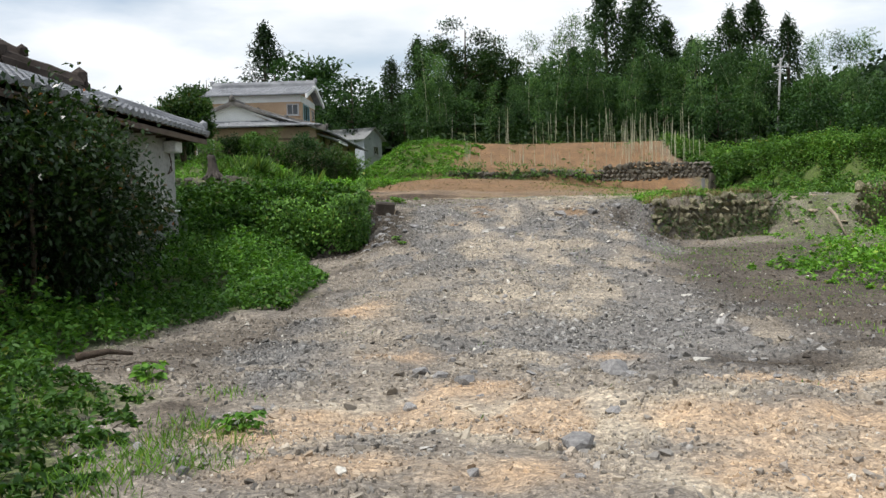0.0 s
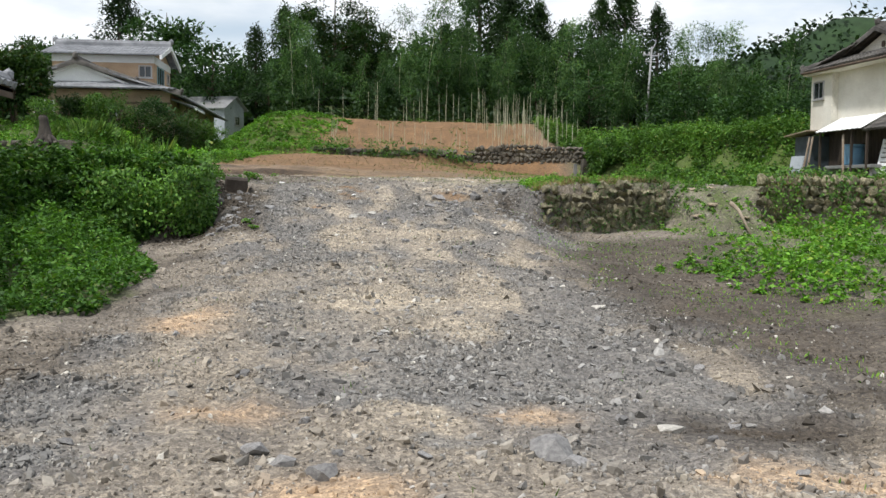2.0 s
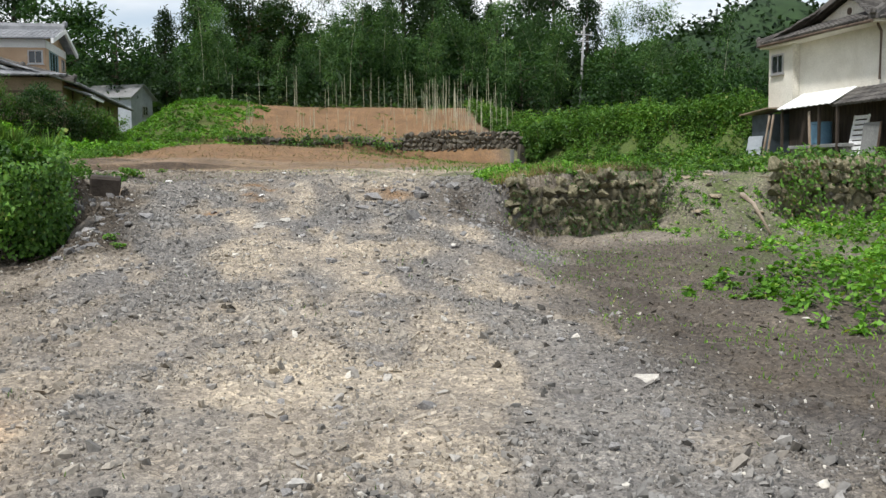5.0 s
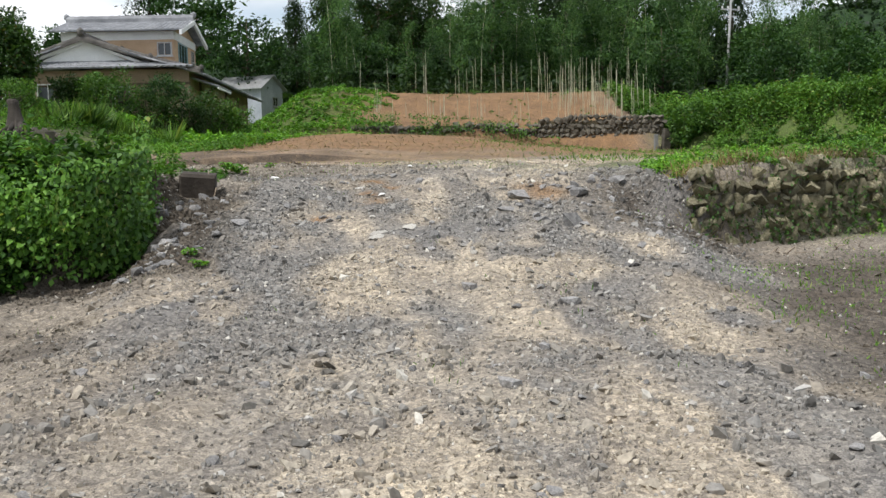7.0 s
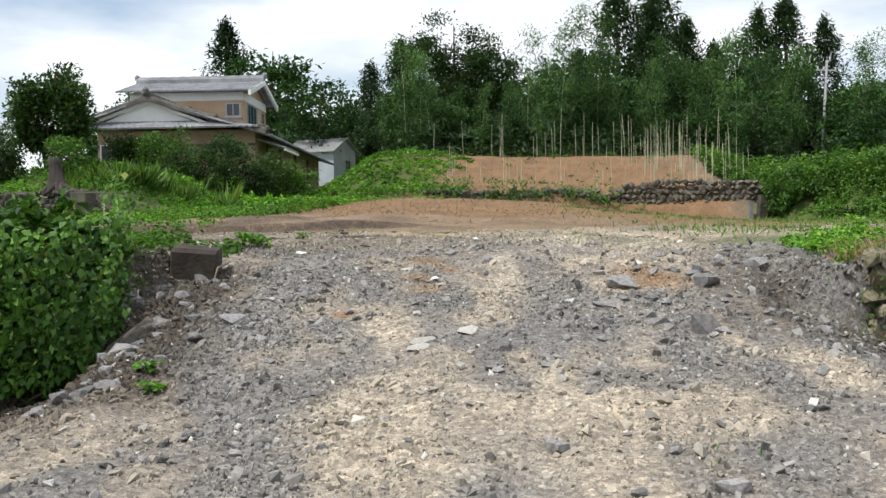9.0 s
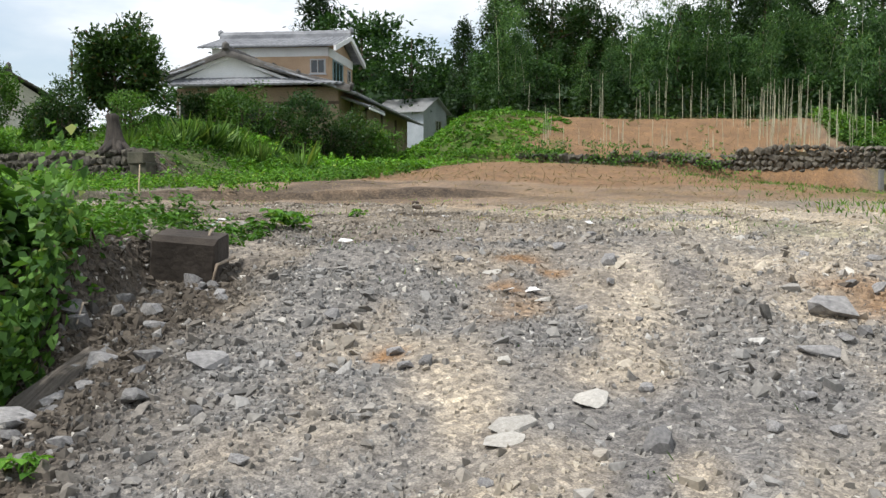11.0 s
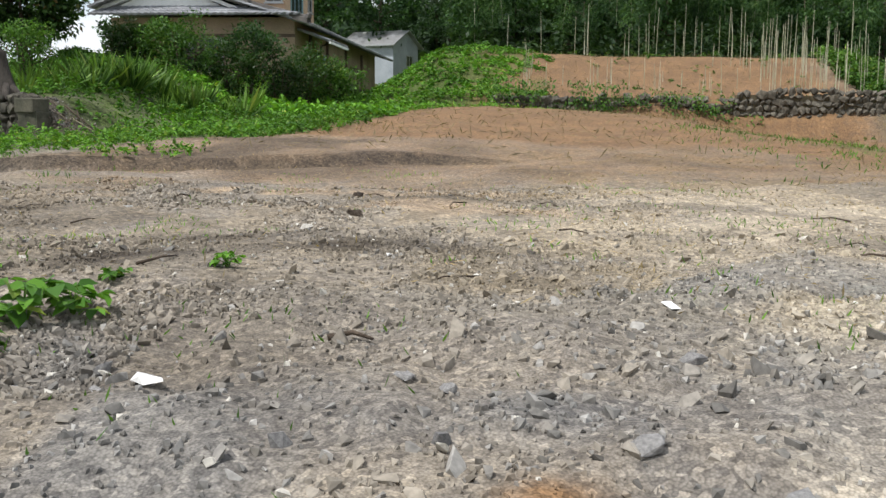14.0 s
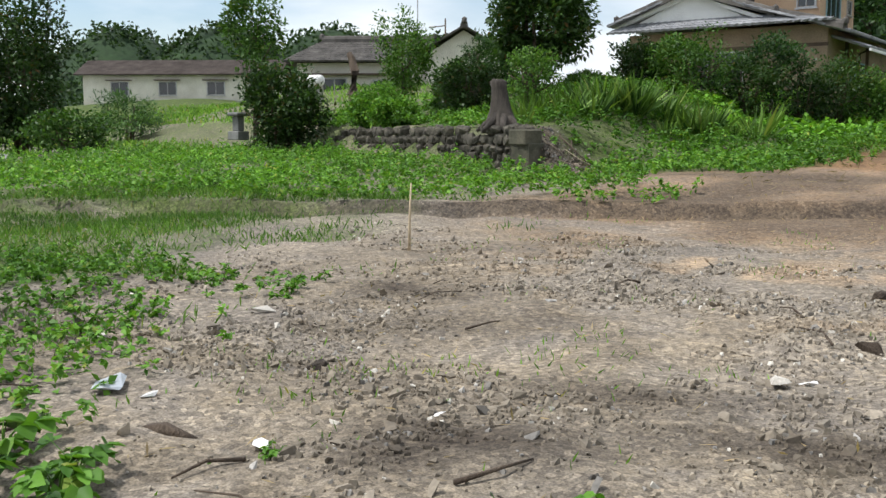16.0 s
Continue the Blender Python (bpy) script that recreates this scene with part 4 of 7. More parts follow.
def house_near():
    """Grey single-storey house beside the lower ground."""
    h = thing("house", pose(0, 0, 0), "grey mortar house with a tiled roof beside the shrub", "house")
    solid("wall", h, PLASTER_GREY, -12.5, 5.0, 1.62, -6.2, 20.0, 3.22)
    solid("foundation", h, CONCRETE, -12.52, 4.98, 0.2, -6.17, 20.03, 1.60, label="stained concrete lower wall")
    solid("ledge", h, WHITE, -6.22, 5.0, 1.60, -6.13, 20.05, 1.63)
    roof_plane("roof", (-5.65, 4.0, 3.22), (-5.65, 20.7, 3.22), (-8.65, 4.0, 4.34), (-8.65, 17.7, 4.34), TILE, h)
    roof_plane("roof", (-5.65, 20.7, 3.22), (-13.0, 20.7, 3.22), (-8.65, 17.7, 4.34), (-9.95, 17.7, 4.34), TILE, h)
    roof_plane("roof", (-13.0, 20.7, 3.22), (-13.0, 4.0, 3.22), (-9.95, 17.7, 4.34), (-9.95, 4.0, 4.34), TILE, h)
    roof_plane("gable_roof", (-8.55, 4.0, 4.36), (-8.55, 18.2, 4.36), (-9.3, 4.0, 4.88), (-9.3, 18.2, 4.88), ROOF_DARK, h)
    roof_plane("gable_roof", (-10.05, 18.2, 4.36), (-10.05, 4.0, 4.36), (-9.3, 18.2, 4.88), (-9.3, 4.0, 4.88), ROOF_DARK, h)
    gable("gable", h, PLASTER_GREY, [(-9.95, 4.3), (-8.65, 4.3), (-9.3, 4.8)], "y", 17.7, 17.8)
    ridge_cap("ridge", (-9.3, 4.0, 4.9), (-9.3, 18.6, 4.9), ROOF_DARK, h, 0.15, 3)
    ridge_cap("verge", (-9.25, 18.2, 4.9), (-8.45, 18.2, 4.45), ROOF_DARK, h, 0.11, 2)
    bm = bmesh.new()
    prism(bm, [(-9.5, 4.82), (-9.46, 5.1), (-9.3, 5.26), (-9.14, 5.1), (-9.1, 4.82)], "y", 18.55, 18.7)
    part("ridge_end_tile", bm, ROOF_DARK, h, "dark ornamental ridge-end tile")
    ridge_cap("hip", (-8.65, 17.7, 4.38), (-7.6, 18.75, 3.99), ROOF_DARK, h, 0.15, 2)
    ridge_cap("hip", (-7.6, 18.75, 3.93), (-5.75, 20.6, 3.27), TILE, h, 0.09, 1)
    bm = bmesh.new()
    prism(bm, [(-7.72, 3.86), (-7.7, 4.1), (-7.57, 4.2), (-7.44, 4.1), (-7.42, 3.8)], "y", 18.74, 18.86)
    part("hip_end_tile", bm, ROOF_DARK, h, "dark ornamental hip-end tile")
    solid("soffit", h, TRIM, -6.22, 4.0, 3.10, -5.7, 20.65, 3.17)
    solid("fascia", h, TRIM, -5.74, 4.0, 3.0, -5.70, 20.68, 3.20)
    solid("vent_hood", h, WHITE, -6.21, 19.3, 2.78, -5.95, 19.75, 3.0, 0.02, "small white vent hood on the wall")
    pipe("cable", h, TRIM, [(-6.15, 19.5, 2.75), (-6.1, 19.45, 2.6), (-6.12, 19.55, 2.42), (-6.15, 19.4, 2.35), (-6.12, 19.5, 2.5)], 0.018)
    for k in range(26):
        solid("rafter", h, TRIM, -6.2, 4.6 + k * 0.62, 3.03, -5.75, 4.66 + k * 0.62, 3.096)
    return h


def house_right():
    """White two-storey house with hip-and-gable roof and a lean-to."""
    h = thing("house", pose(0, 0, 0), "white two-storey house with weathered grey tiles and lean-to", "house")
    solid("wall", h, PLASTER, 21.9, 39.6, 4.4, 31.0, 45.0, 7.15, label="cream plaster upper wall")
    solid("bay", h, PLASTER, 21.6, 45.02, 4.3, 23.5, 46.95, 6.95, label="projecting plaster bay")
    solid("lower_wall", h, WOOD, 22.3, 38.0, 2.0, 30.8, 47.0, 4.40, label="dark board ground floor wall")
    # skirt roof round the gable end and the two long slopes
    roof_plane("roof", (21.1, 47.1, 7.05), (21.1, 38.9, 6.98), (22.3, 45.1, 7.55), (22.3, 39.9, 7.5), TILE_DARK, h)
    roof_plane("roof", (21.1, 38.9, 6.98), (32.0, 38.9, 6.98), (22.3, 42.3, 8.42), (32.0, 42.3, 8.42), TILE_DARK, h)
    roof_plane("roof", (32.0, 47.1, 6.98), (21.1, 47.1, 6.98), (32.0, 42.3, 8.42), (22.3, 42.3, 8.42), TILE_DARK, h)
    gable("gable", h, PLASTER, [(39.95, 7.4), (45.0, 7.4), (42.3, 8.25)], "x", 22.42, 22.6, "white gable with a small round vent")
    bm = bmesh.new()
    bmesh.ops.create_cone(bm, cap_ends=True, segments=16, radius1=0.14, radius2=0.14, depth=0.04, matrix=pose(22.41, 42.35, 7.75, 0, 90, 0))
    part("vent", bm, TRIM, h, "dark round gable vent")
    ridge_cap("ridge", (22.1, 42.3, 8.42), (32.0, 42.3, 8.42), TILE_DARK, h, 0.14, 2)
    ridge_cap("verge", (22.1, 42.3, 8.4), (22.1, 39.7, 7.5), TILE_DARK, h, 0.1, 1)
    ridge_cap("verge", (22.1, 42.3, 8.4), (22.1, 45.3, 7.55), TILE_DARK, h, 0.1, 1)
    ridge_cap("hip", (22.3, 39.9, 7.58), (21.15, 38.95, 7.05), TILE_DARK, h, 0.12, 1)
    ridge_cap("hip", (22.3, 45.1, 7.58), (21.15, 47.0, 7.1), TILE_DARK, h, 0.12, 1)
    solid("soffit", h, PLASTER, 21.2, 39.0, 6.86, 31.5, 47.0, 6.96)
    window(h, "x", 21.6, 46.2, 5.75, 0.95, 0.82, -1)
    window(h, "y", 39.6, 23.4, 5.55, 1.4, 0.8, -1)
    pipe("downpipe", h, TRIM, [(21.5, 39.2, 6.8), (21.85, 39.5, 6.6), (21.83, 39.52, 4.9)], 0.05)
    pipe("gutter", h, TRIM, [(21.15, 47.0, 6.98), (21.1, 38.95, 6.86)], 0.06)
    # white awning and tiled pent roof
    bm = bmesh.new()
    n = 40
    top = [bm.verts.new((21.9, 44.7 - 3.8 * k / n, 4.78 + 0.02 * math.sin(k * 1.57))) for k in range(n + 1)]
    low = [bm.verts.new((20.6, 44.5 - 3.9 * k / n, 4.12 + 0.02 * math.sin(k * 1.57))) for k in range(n + 1)]
    for k in range(n):
        bm.faces.new((top[k], top[k + 1], low[k + 1], low[k]))
    aw = part("awning", bm, SHEET, h, "bright white corrugated awning sheet")
    aw.modifiers.new("thickness", "SOLIDIFY").thickness = 0.02
    roof_plane("pent_roof", (20.7, 40.7, 4.05), (20.7, 36.2, 4.05), (21.95, 40.9, 4.72), (21.95, 37.4, 4.72), TILE_DARK, h)
    roof_plane("pent_roof", (20.7, 36.2, 4.05), (31.0, 36.2, 4.05), (21.95, 37.4, 4.72), (31.0, 37.4, 4.72), TILE_DARK, h)
    ridge_cap("pent_hip", (21.95, 37.4, 4.78), (20.75, 36.25, 4.1), TILE_DARK, h, 0.12, 2)
    ridge_cap("pent_ridge", (21.95, 37.4, 4.78), (31.0, 37.4, 4.78), TILE_DARK, h, 0.12, 2)
    for y in (44.3, 41.6, 40.4, 36.5):
        solid("post", h, WOOD, 20.75, y, 1.9, 20.84, y + 0.09, 4.1)
    # side shed under a rusty sheet
    solid("side_shed", h, SHED_DARK, 21.3, 46.3, 1.9, 22.28, 47.8, 4.1, label="dark sheet-clad side shed")
    bm = bmesh.new()
    prism(bm, [(45.8, 4.28), (48.2, 4.12), (48.2, 4.17), (45.8, 4.33)], "x", 20.9, 22.0)
    part("shed_roof", bm, RUST, h, "rusty sheet shed roof")
    for k in range(22):
        solid("board", h, WOOD, 22.22, 38.1 + k * 0.4, 2.05, 22.3, 38.48 + k * 0.4, 4.38)
    return h


def yard_things():
    z = float(ground_z(21.2, 43.0))
    b = thing("barrel", pose(21.5, 42.7, z + 0.55), "pale blue plastic barrel under the lean-to", "barrel")
    v, f = tube([(0, 0, 0), (0, 0, 0.1), (0, 0, 0.75), (0, 0, 0.85)], [0.40, 0.43, 0.42, 0.38], 18)
    piece("body", mesh_of("body", v, f, BLUE, True), b)
    v, f = tube([(0, 0, 0.82), (0, 0, 0.9)], [0.43, 0.43], 18)
    piece("rim", mesh_of("rim", v, f, BLUE), b)
    t = thing("bench", pose(21.2, 42.4, z), "grey concrete bench slab beside the barrel", "bench")
    solid("slab", t, CONCRETE, -0.4, -2.3, 0.42, 0.55, 1.5, 0.56, 0.02)
    for y in (-2.1, -0.4, 1.3):
        solid("leg", t, CONCRETE, -0.3, y - 0.1, -0.3, 0.45, y + 0.1, 0.42)
    r = thing("rack", pose(21.15, 39.95, z, 0, 12, 0), "white slatted rack leaning on the wall", "rack")
    for y in (-0.42, 0.42):
        solid("rail", r, WHITE, -0.03, y - 0.04, 0, 0.03, y + 0.04, 1.6)
    for k in range(8):
        solid("slat", r, WHITE, -0.02, -0.4, 0.12 + 0.19 * k, 0.05, 0.4, 0.25 + 0.19 * k)
    p = thing("panel", pose(21.0, 47.2, z, 0, 10, 8), "grey metal panel leaning on the shed", "panel")
    solid("sheet", p, TIN, -0.02, -0.5, 0, 0.02, 0.5, 1.1, 0.01)
    solid("rib", p, TIN, -0.05, -0.5, 0.5, -0.02, 0.5, 0.55)
    p = thing("panel", pose(20.95, 38.8, z, 0, 8, 4), "grey board leaning beside the rack", "panel")
    solid("sheet", p, CONCRETE, -0.02, -0.45, 0, 0.02, 0.45, 1.25, 0.01)
    solid("edge", p, TRIM, -0.04, -0.47, 0, 0.03, -0.43, 1.27)
    for y, tilt in ((45.6, 8), (45.2, 5), (41.9, -14)):
        q = thing("plank", pose(20.6, y, z, tilt, 6, 0), "thin timber plank leaning in the yard", "plank", "leaning planks")
        solid("board", q, RUST, -0.02, -0.06, 0, 0.02, 0.06, 1.9)


def house_left():
    """Large tan house with front gable, upper storey and long side wing."""
    h = thing("house", pose(0, 0, 0), "tan two-storey house with grey tiles and white gable", "house")
    g0 = 3.2
    # the eave's shade is part of this wall's colour
    solid("wall", h, SHADED_WALL, -17.9, 62.0, g0, -10.1, 81.8, 6.95, label="weathered tan-brown ground floor wall")
    solid("upper_wall", h, TAN, -18.7, 69.0, 6.9, -12.3, 75.0, 9.85, label="tan upper storey wall")
    solid("band", h, WHITE, -18.72, 68.97, 9.35, -12.27, 75.03, 9.82, label="white band under the upper eave")
    # front gable wing
    gable("gable", h, WHITE, [(-17.75, 7.3), (-12.9, 7.3), (-15.3, 8.35)], "y", 61.9, 62.1, "white plaster front gable")
    roof_plane("roof", (-18.5, 61.1, 7.0), (-9.6, 61.1, 7.0), (-17.9, 62.0, 7.42), (-12.4, 62.0, 7.42), TILE, h)
    roof_plane("roof", (-9.1, 61.1, 6.55), (-9.1, 82.5, 6.55), (-15.3, 61.6, 8.5), (-15.3, 82.5, 8.5), TILE, h)
    roof_plane("roof", (-18.5, 82.5, 7.3), (-18.5, 61.1, 7.3), (-15.3, 82.5, 8.5), (-15.3, 61.6, 8.5), TILE, h)
    ridge_cap("ridge", (-15.3, 61.5, 8.52), (-15.3, 69.0, 8.52), TILE_DARK, h, 0.17, 3)
    ridge_cap("verge", (-15.3, 61.6, 8.5), (-11.9, 61.6, 7.42), TILE_DARK, h, 0.12, 1)
    ridge_cap("verge", (-15.3, 61.6, 8.5), (-18.3, 61.6, 7.45), TILE_DARK, h, 0.12, 1)
    ridge_cap("hip", (-12.0, 61.9, 7.45), (-9.3, 61.15, 6.75), TILE_DARK, h, 0.12, 1)
    for k in range(5):
        ridge_cap("cross_ridge", (-14.1 + 0.9 * k, 62.3, 8.17 - 0.28 * k), (-14.1 + 0.9 * k, 68.6 + 2.4 * k, 8.17 - 0.28 * k), ROOF_DARK if k % 2 else TILE_DARK, h, 0.05, 0)
    bm = bmesh.new()
    prism(bm, [(-18.1, 7.26), (-15.3, 8.27), (-12.6, 7.26), (-12.2, 7.26), (-15.3, 8.42), (-18.5, 7.26)], "y", 61.66, 61.88)
    part("bargeboard", bm, WHITE, h, "white bargeboard under the front gable")
    # upper roof
    roof_plane("roof", (-19.3, 68.3, 9.82), (-11.7, 68.3, 9.82), (-19.3, 72.0, 10.82), (-11.7, 72.0, 10.82), TILE, h)
    roof_plane("roof", (-11.7, 75.8, 9.82), (-19.3, 75.8, 9.82), (-11.7, 72.0, 10.82), (-19.3, 72.0, 10.82), TILE, h)
    ridge_cap("ridge", (-19.3, 72.0, 10.86), (-11.7, 72.0, 10.86), TILE, h, 0.16, 3)
    gable("upper_gable", h, TAN, [(69.0, 9.8), (75.0, 9.8), (72.0, 10.65)], "x", -12.5, -12.31)
    bm = bmesh.new()
    prism(bm, [(68.2, 9.52), (72.0, 10.6), (75.9, 9.52), (75.9, 9.8), (72.0, 10.85), (68.2, 9.8)], "x", -11.8, -11.66)
    part("bargeboard", bm, WHITE, h, "cream bargeboard of the upper gable")
    window(h, "y", 69.0, -12.85, 8.42, 0.85, 0.78, -1)
    window(h, "x", -12.3, 71.2, 8.05, 2.4, 1.25, 1, 3, BLUE_DOOR)
    window(h, "x", -12.3, 74.0, 8.5, 0.8, 0.7, 1)
    ridge_cap("pent_eave", (-12.28, 69.0, 7.86), (-11.6, 69.0, 7.66), ROOF_DARK, h, 0.06, 0)
    # ground floor openings
    window(h, "y", 62.0, -17.2, 4.55, 1.15, 1.75, -1, 2, WHITE)
    window(h, "y", 62.0, -14.2, 4.6, 2.2, 1.5, -1, 3)
    solid("lintel", h, TRIM, -17.92, 61.97, 6.15, -10.08, 62.05, 6.28)
    window(h, "x", -10.1, 66.5, 3.85, 2.2, 1.95, 1, 3, BLUE_DOOR)
    window(h, "x", -10.1, 70.6, 4.7, 2.4, 1.0, 1, 3, TRIM)
    window(h, "x", -10.1, 75.0, 4.7, 2.0, 1.0, 1, 2, TRIM)
    roof_plane("porch_roof", (-8.7, 62.4, 6.05), (-8.7, 66.2, 6.05), (-10.1, 62.4, 6.55), (-10.1, 66.2, 6.55), TILE, h)
    solid("porch_fascia", h, WHITE, -8.75, 62.4, 5.92, -8.68, 66.2, 6.02)
    for y in (64.6, 68.0, 72.5, 77.0):
        solid("post", h, TRIM, -10.12, y - 0.06, g0, -9.98, y + 0.06, 6.5)
    solid("wainscot", h, WOOD, -10.09, 69.0, g0, -10.04, 81.8, 4.6)
    pipe("downpipe", h, TRIM, [(-9.15, 66.0, 6.4), (-9.9, 66.05, 6.1), (-9.95, 66.05, 3.6)], 0.05)
    return h


def shed_far():
    h = thing("shed", pose(-10.5, 92.0, 5.0, 0, 0, -22), "pale blue-grey metal shed with a low gable roof", "shed")
    solid("wall", h, TIN, -4.2, 0, 0, 0, 3.6, 3.4)
    gable("gable", h, TIN, [(0, 3.4), (3.6, 3.4), (1.8, 4.4)], "x", -0.06, 0.0)
    for a, b in ((-0.35, 1.8), (3.95, 1.8)):
        bm = bmesh.new()
        prism(bm, [(a, 3.25), (b, 4.42), (b, 4.50), (a, 3.33)], "x", -4.5, 0.3)
        part("roof", bm, ALU, h, "pale sheet metal roof slope")
    window(h, "x", 0.0, 2.3, 1.9, 0.9, 0.8, 1, 2)
    return h


def house_mid():
    """White single-storey house behind the garden shrubs."""
    h = thing("house", pose(-36.0, 61.4, 3.4, 0, 0, 36), "white single-storey house with worn grey roof tiles", "house")
    solid("wall", h, PLASTER, 0, 0, 0, 6.6, 6.0, 3.25)
    solid("wing", h, PLASTER, 6.62, -0.8, 0, 10.5, 6.0, 3.5)
    roof_plane("roof", (-0.6, -0.7, 3.3), (7.0, -0.7, 3.3), (1.0, 2.6, 4.55), (7.0, 2.6, 4.55), TILE_DARK, h)
    roof_plane("roof", (7.0, 6.6, 3.3), (-0.6, 6.6, 3.3), (7.0, 2.6, 4.55), (1.0, 2.6, 4.55), TILE_DARK, h)
    roof_plane("roof", (-0.6, 6.6, 3.3), (-0.6, -0.7, 3.3), (1.0, 2.7, 4.55), (1.0, 2.6, 4.55), TILE_DARK, h)
    roof_plane("roof", (6.1, 6.6, 3.6), (6.1, -1.4, 3.6), (8.5, 6.6, 4.95), (8.5, -1.4, 4.95), TILE_DARK, h)
    roof_plane("roof", (10.9, -1.4, 3.6), (10.9, 6.6, 3.6), (8.5, -1.4, 4.95), (8.5, 6.6, 4.95), TILE_DARK, h)
    gable("gable", h, PLASTER, [(6.4, 3.45), (10.6, 3.45), (8.5, 4.8)], "y", -0.8, -0.65)
    ridge_cap("ridge", (1.0, 2.6, 4.6), (7.0, 2.6, 4.6), TILE_DARK, h, 0.14, 2)
    ridge_cap("ridge", (8.5, -1.4, 5.0), (8.5, 6.6, 5.0), TILE_DARK, h, 0.14, 2)
    window(h, "y", 0.0, 1.6, 0.6, 1.9, 1.9, -1, 3)
    window(h, "y", 0.0, 4.6, 1.3, 1.5, 1.1, -1, 2)
    solid("hood", h, TRIM, 0.3, -0.5, 2.62, 5.6, -0.003, 2.7)
    return h


def house_far():
    """Long low pale building far off."""
    h = thing("long_building", pose(-76.0, 76.4, 5.6, 0, 0, 34.5), "long low pale building with a dark roof", "building")
    solid("wall", h, PLASTER, 0, 0, -0.6, 17.0, 6.0, 2.7)
    for y0, y1, in ((-0.6, 3.0), (6.6, 3.0)):
        bm = bmesh.new()
        prism(bm, [(y0, 2.62), (y1, 4.05), (y1, 4.15), (y0, 2.72)], "x", -0.6, 17.5)
        part("roof", bm, ROOF_DARK, h, "dark brown corrugated roof slope")
    gable("gable", h, PLASTER, [(0, 2.7), (6.0, 2.7), (3.0, 3.95)], "x", -0.02, 0.15)
    for x in (3.2, 7.4, 11.6, 15.2):
        window(h, "y", 0.0, x, 0.9, 1.6, 1.2, -1, 2)
        solid("hood", h, TRIM, x - 1.1, -0.4, 2.18, x + 1.1, -0.003, 2.25)
    g = thing("greenhouse", pose(-74.5, 68.5, 4.9, 0, 0, 34.5), "small white sheet-roofed hut in the field", "hut")
    solid("wall", g, PLASTER, -3, 0, -1.0, 2.0, 3.0, 1.6)
    for y0, y1 in ((-0.5, 1.5), (3.5, 1.5)):
        bm = bmesh.new()
        prism(bm, [(y0, 1.3), (y1, 2.5), (y1, 2.56), (y0, 1.36)], "x", -3.2, 2.3)
        part("roof", bm, SHEET, g, "white sheet roof slope")
    return h


house_near()
house_right()
yard_things()
house_left()
shed_far()
house_mid()
house_far()


# ---- stone walls ----
def stone_wall(name, line, height, label, size=0.3, seed=1, depth=0.35, mat=WALL_STONE, bed=0.02, gaps=0.0, tilt=28):
    """A dry stone wall along line (x, y pairs): every stone is an object of its own before a dark earth core."""
    r = random.Random(seed)
    w = thing(name, pose(0, 0, 0), label, "wall", kind="structure")
    variants = [rock_mesh("stone", mat, seed * 50 + i, 0.85, 16) for i in range(7)]
    core = bmesh.new()
    for (x0, y0), (x1, y1) in zip(line[:-1], line[1:]):
        a, b = Vector((x0, y0)), Vector((x1, y1))
        d = (b - a).normalized()
        back = Vector((-d.y, d.x))
        if back.y < 0:
            back = -back
        L = (b - a).length
        foot = min(float(ground_z(*(a.lerp(b, k / 6) - back * 0.35))) for k in range(7))
        h = height if not callable(height) else height(x0)
        top = foot + h
        z = foot
        row = 0
        while z < top - 0.05:
            sh = size * r.uniform(0.7, 1.05)
            u = -size * 0.5 * (row % 2)
            while u < L:
                sw = size * r.uniform(0.6, 1.35)
                if z + sh > top - 0.1 and r.random() < gaps:
                    u += sw
                    continue
                p = a + d * (u + sw / 2) - back * r.uniform(-0.03, 0.07)
                piece("stone", r.choice(variants), w, pose(p.x, p.y, z + sh / 2, r.uniform(-tilt, tilt) * 0.5, r.uniform(-tilt, tilt), math.degrees(math.atan2(d.y, d.x)) + r.uniform(-14, 14)) @ Matrix.Diagonal((sw * 0.62, depth * 0.6, sh * r.uniform(0.6, 1.0), 1)))
                u += sw * 0.97
            z += sh * 0.93
            row += 1
        q = [a + back * bed, b + back * bed, b + back * 0.5, a + back * 0.5]
        lo = [core.verts.new((p.x, p.y, foot - 0.3)) for p in q]
        hi = [core.verts.new((p.x, p.y, top - 0.18)) for p in q]
        core.faces.new(hi)
        for k in range(4):
            core.faces.new((lo[k], lo[(k + 1) % 4], hi[(k + 1) % 4], hi[k]))
    bmesh.ops.recalc_face_normals(core, faces=core.faces)
    part("earth_core", core, surface(name + " earth", (0.07, 0.06, 0.036), (0.17, 0.14, 0.085), 3.0, 0.95, 30.0, 0.5), w)
    return w


GARDEN_STONE = surface("dark mossy field stone", (0.03, 0.03, 0.022), (0.14, 0.125, 0.10), 2.0, 0.95, 22.0, 0.7, 0.02, random_=0.4)
stone_wall("wall_right", [(4.1, 22.95), (5.4, 23.3), (6.95, 23.8)], 1.05, "mossy dry stone retaining wall with vines and roots", 0.2, 2, 0.3, WALL_STONE, 0.03, 0.45)
stone_wall("wall_far_right", [(9.0, 23.55), (12.0, 23.9), (16.0, 24.5)], 1.05, "overgrown dry stone retaining wall beside the steps", 0.25, 3, 0.3)
stone_wall("wall_back", [(-2.0, 63.9), (0.4, 64.4), (2.6, 65.0), (4.4, 65.5), (6.4, 65.55), (8.4, 65.5), (10.2, 65.5), (12.6, 65.55), (15.3, 65.5)], lambda x: 0.75 + 0.75 * min(1.0, max(0.0, (x + 1) / 6)) + (0.55 if x > 7.5 else 0.0), "grey dry stone wall holding the back bank", 0.36, 4, 0.4, BACK_STONE, 0.02, 0.12, 12)
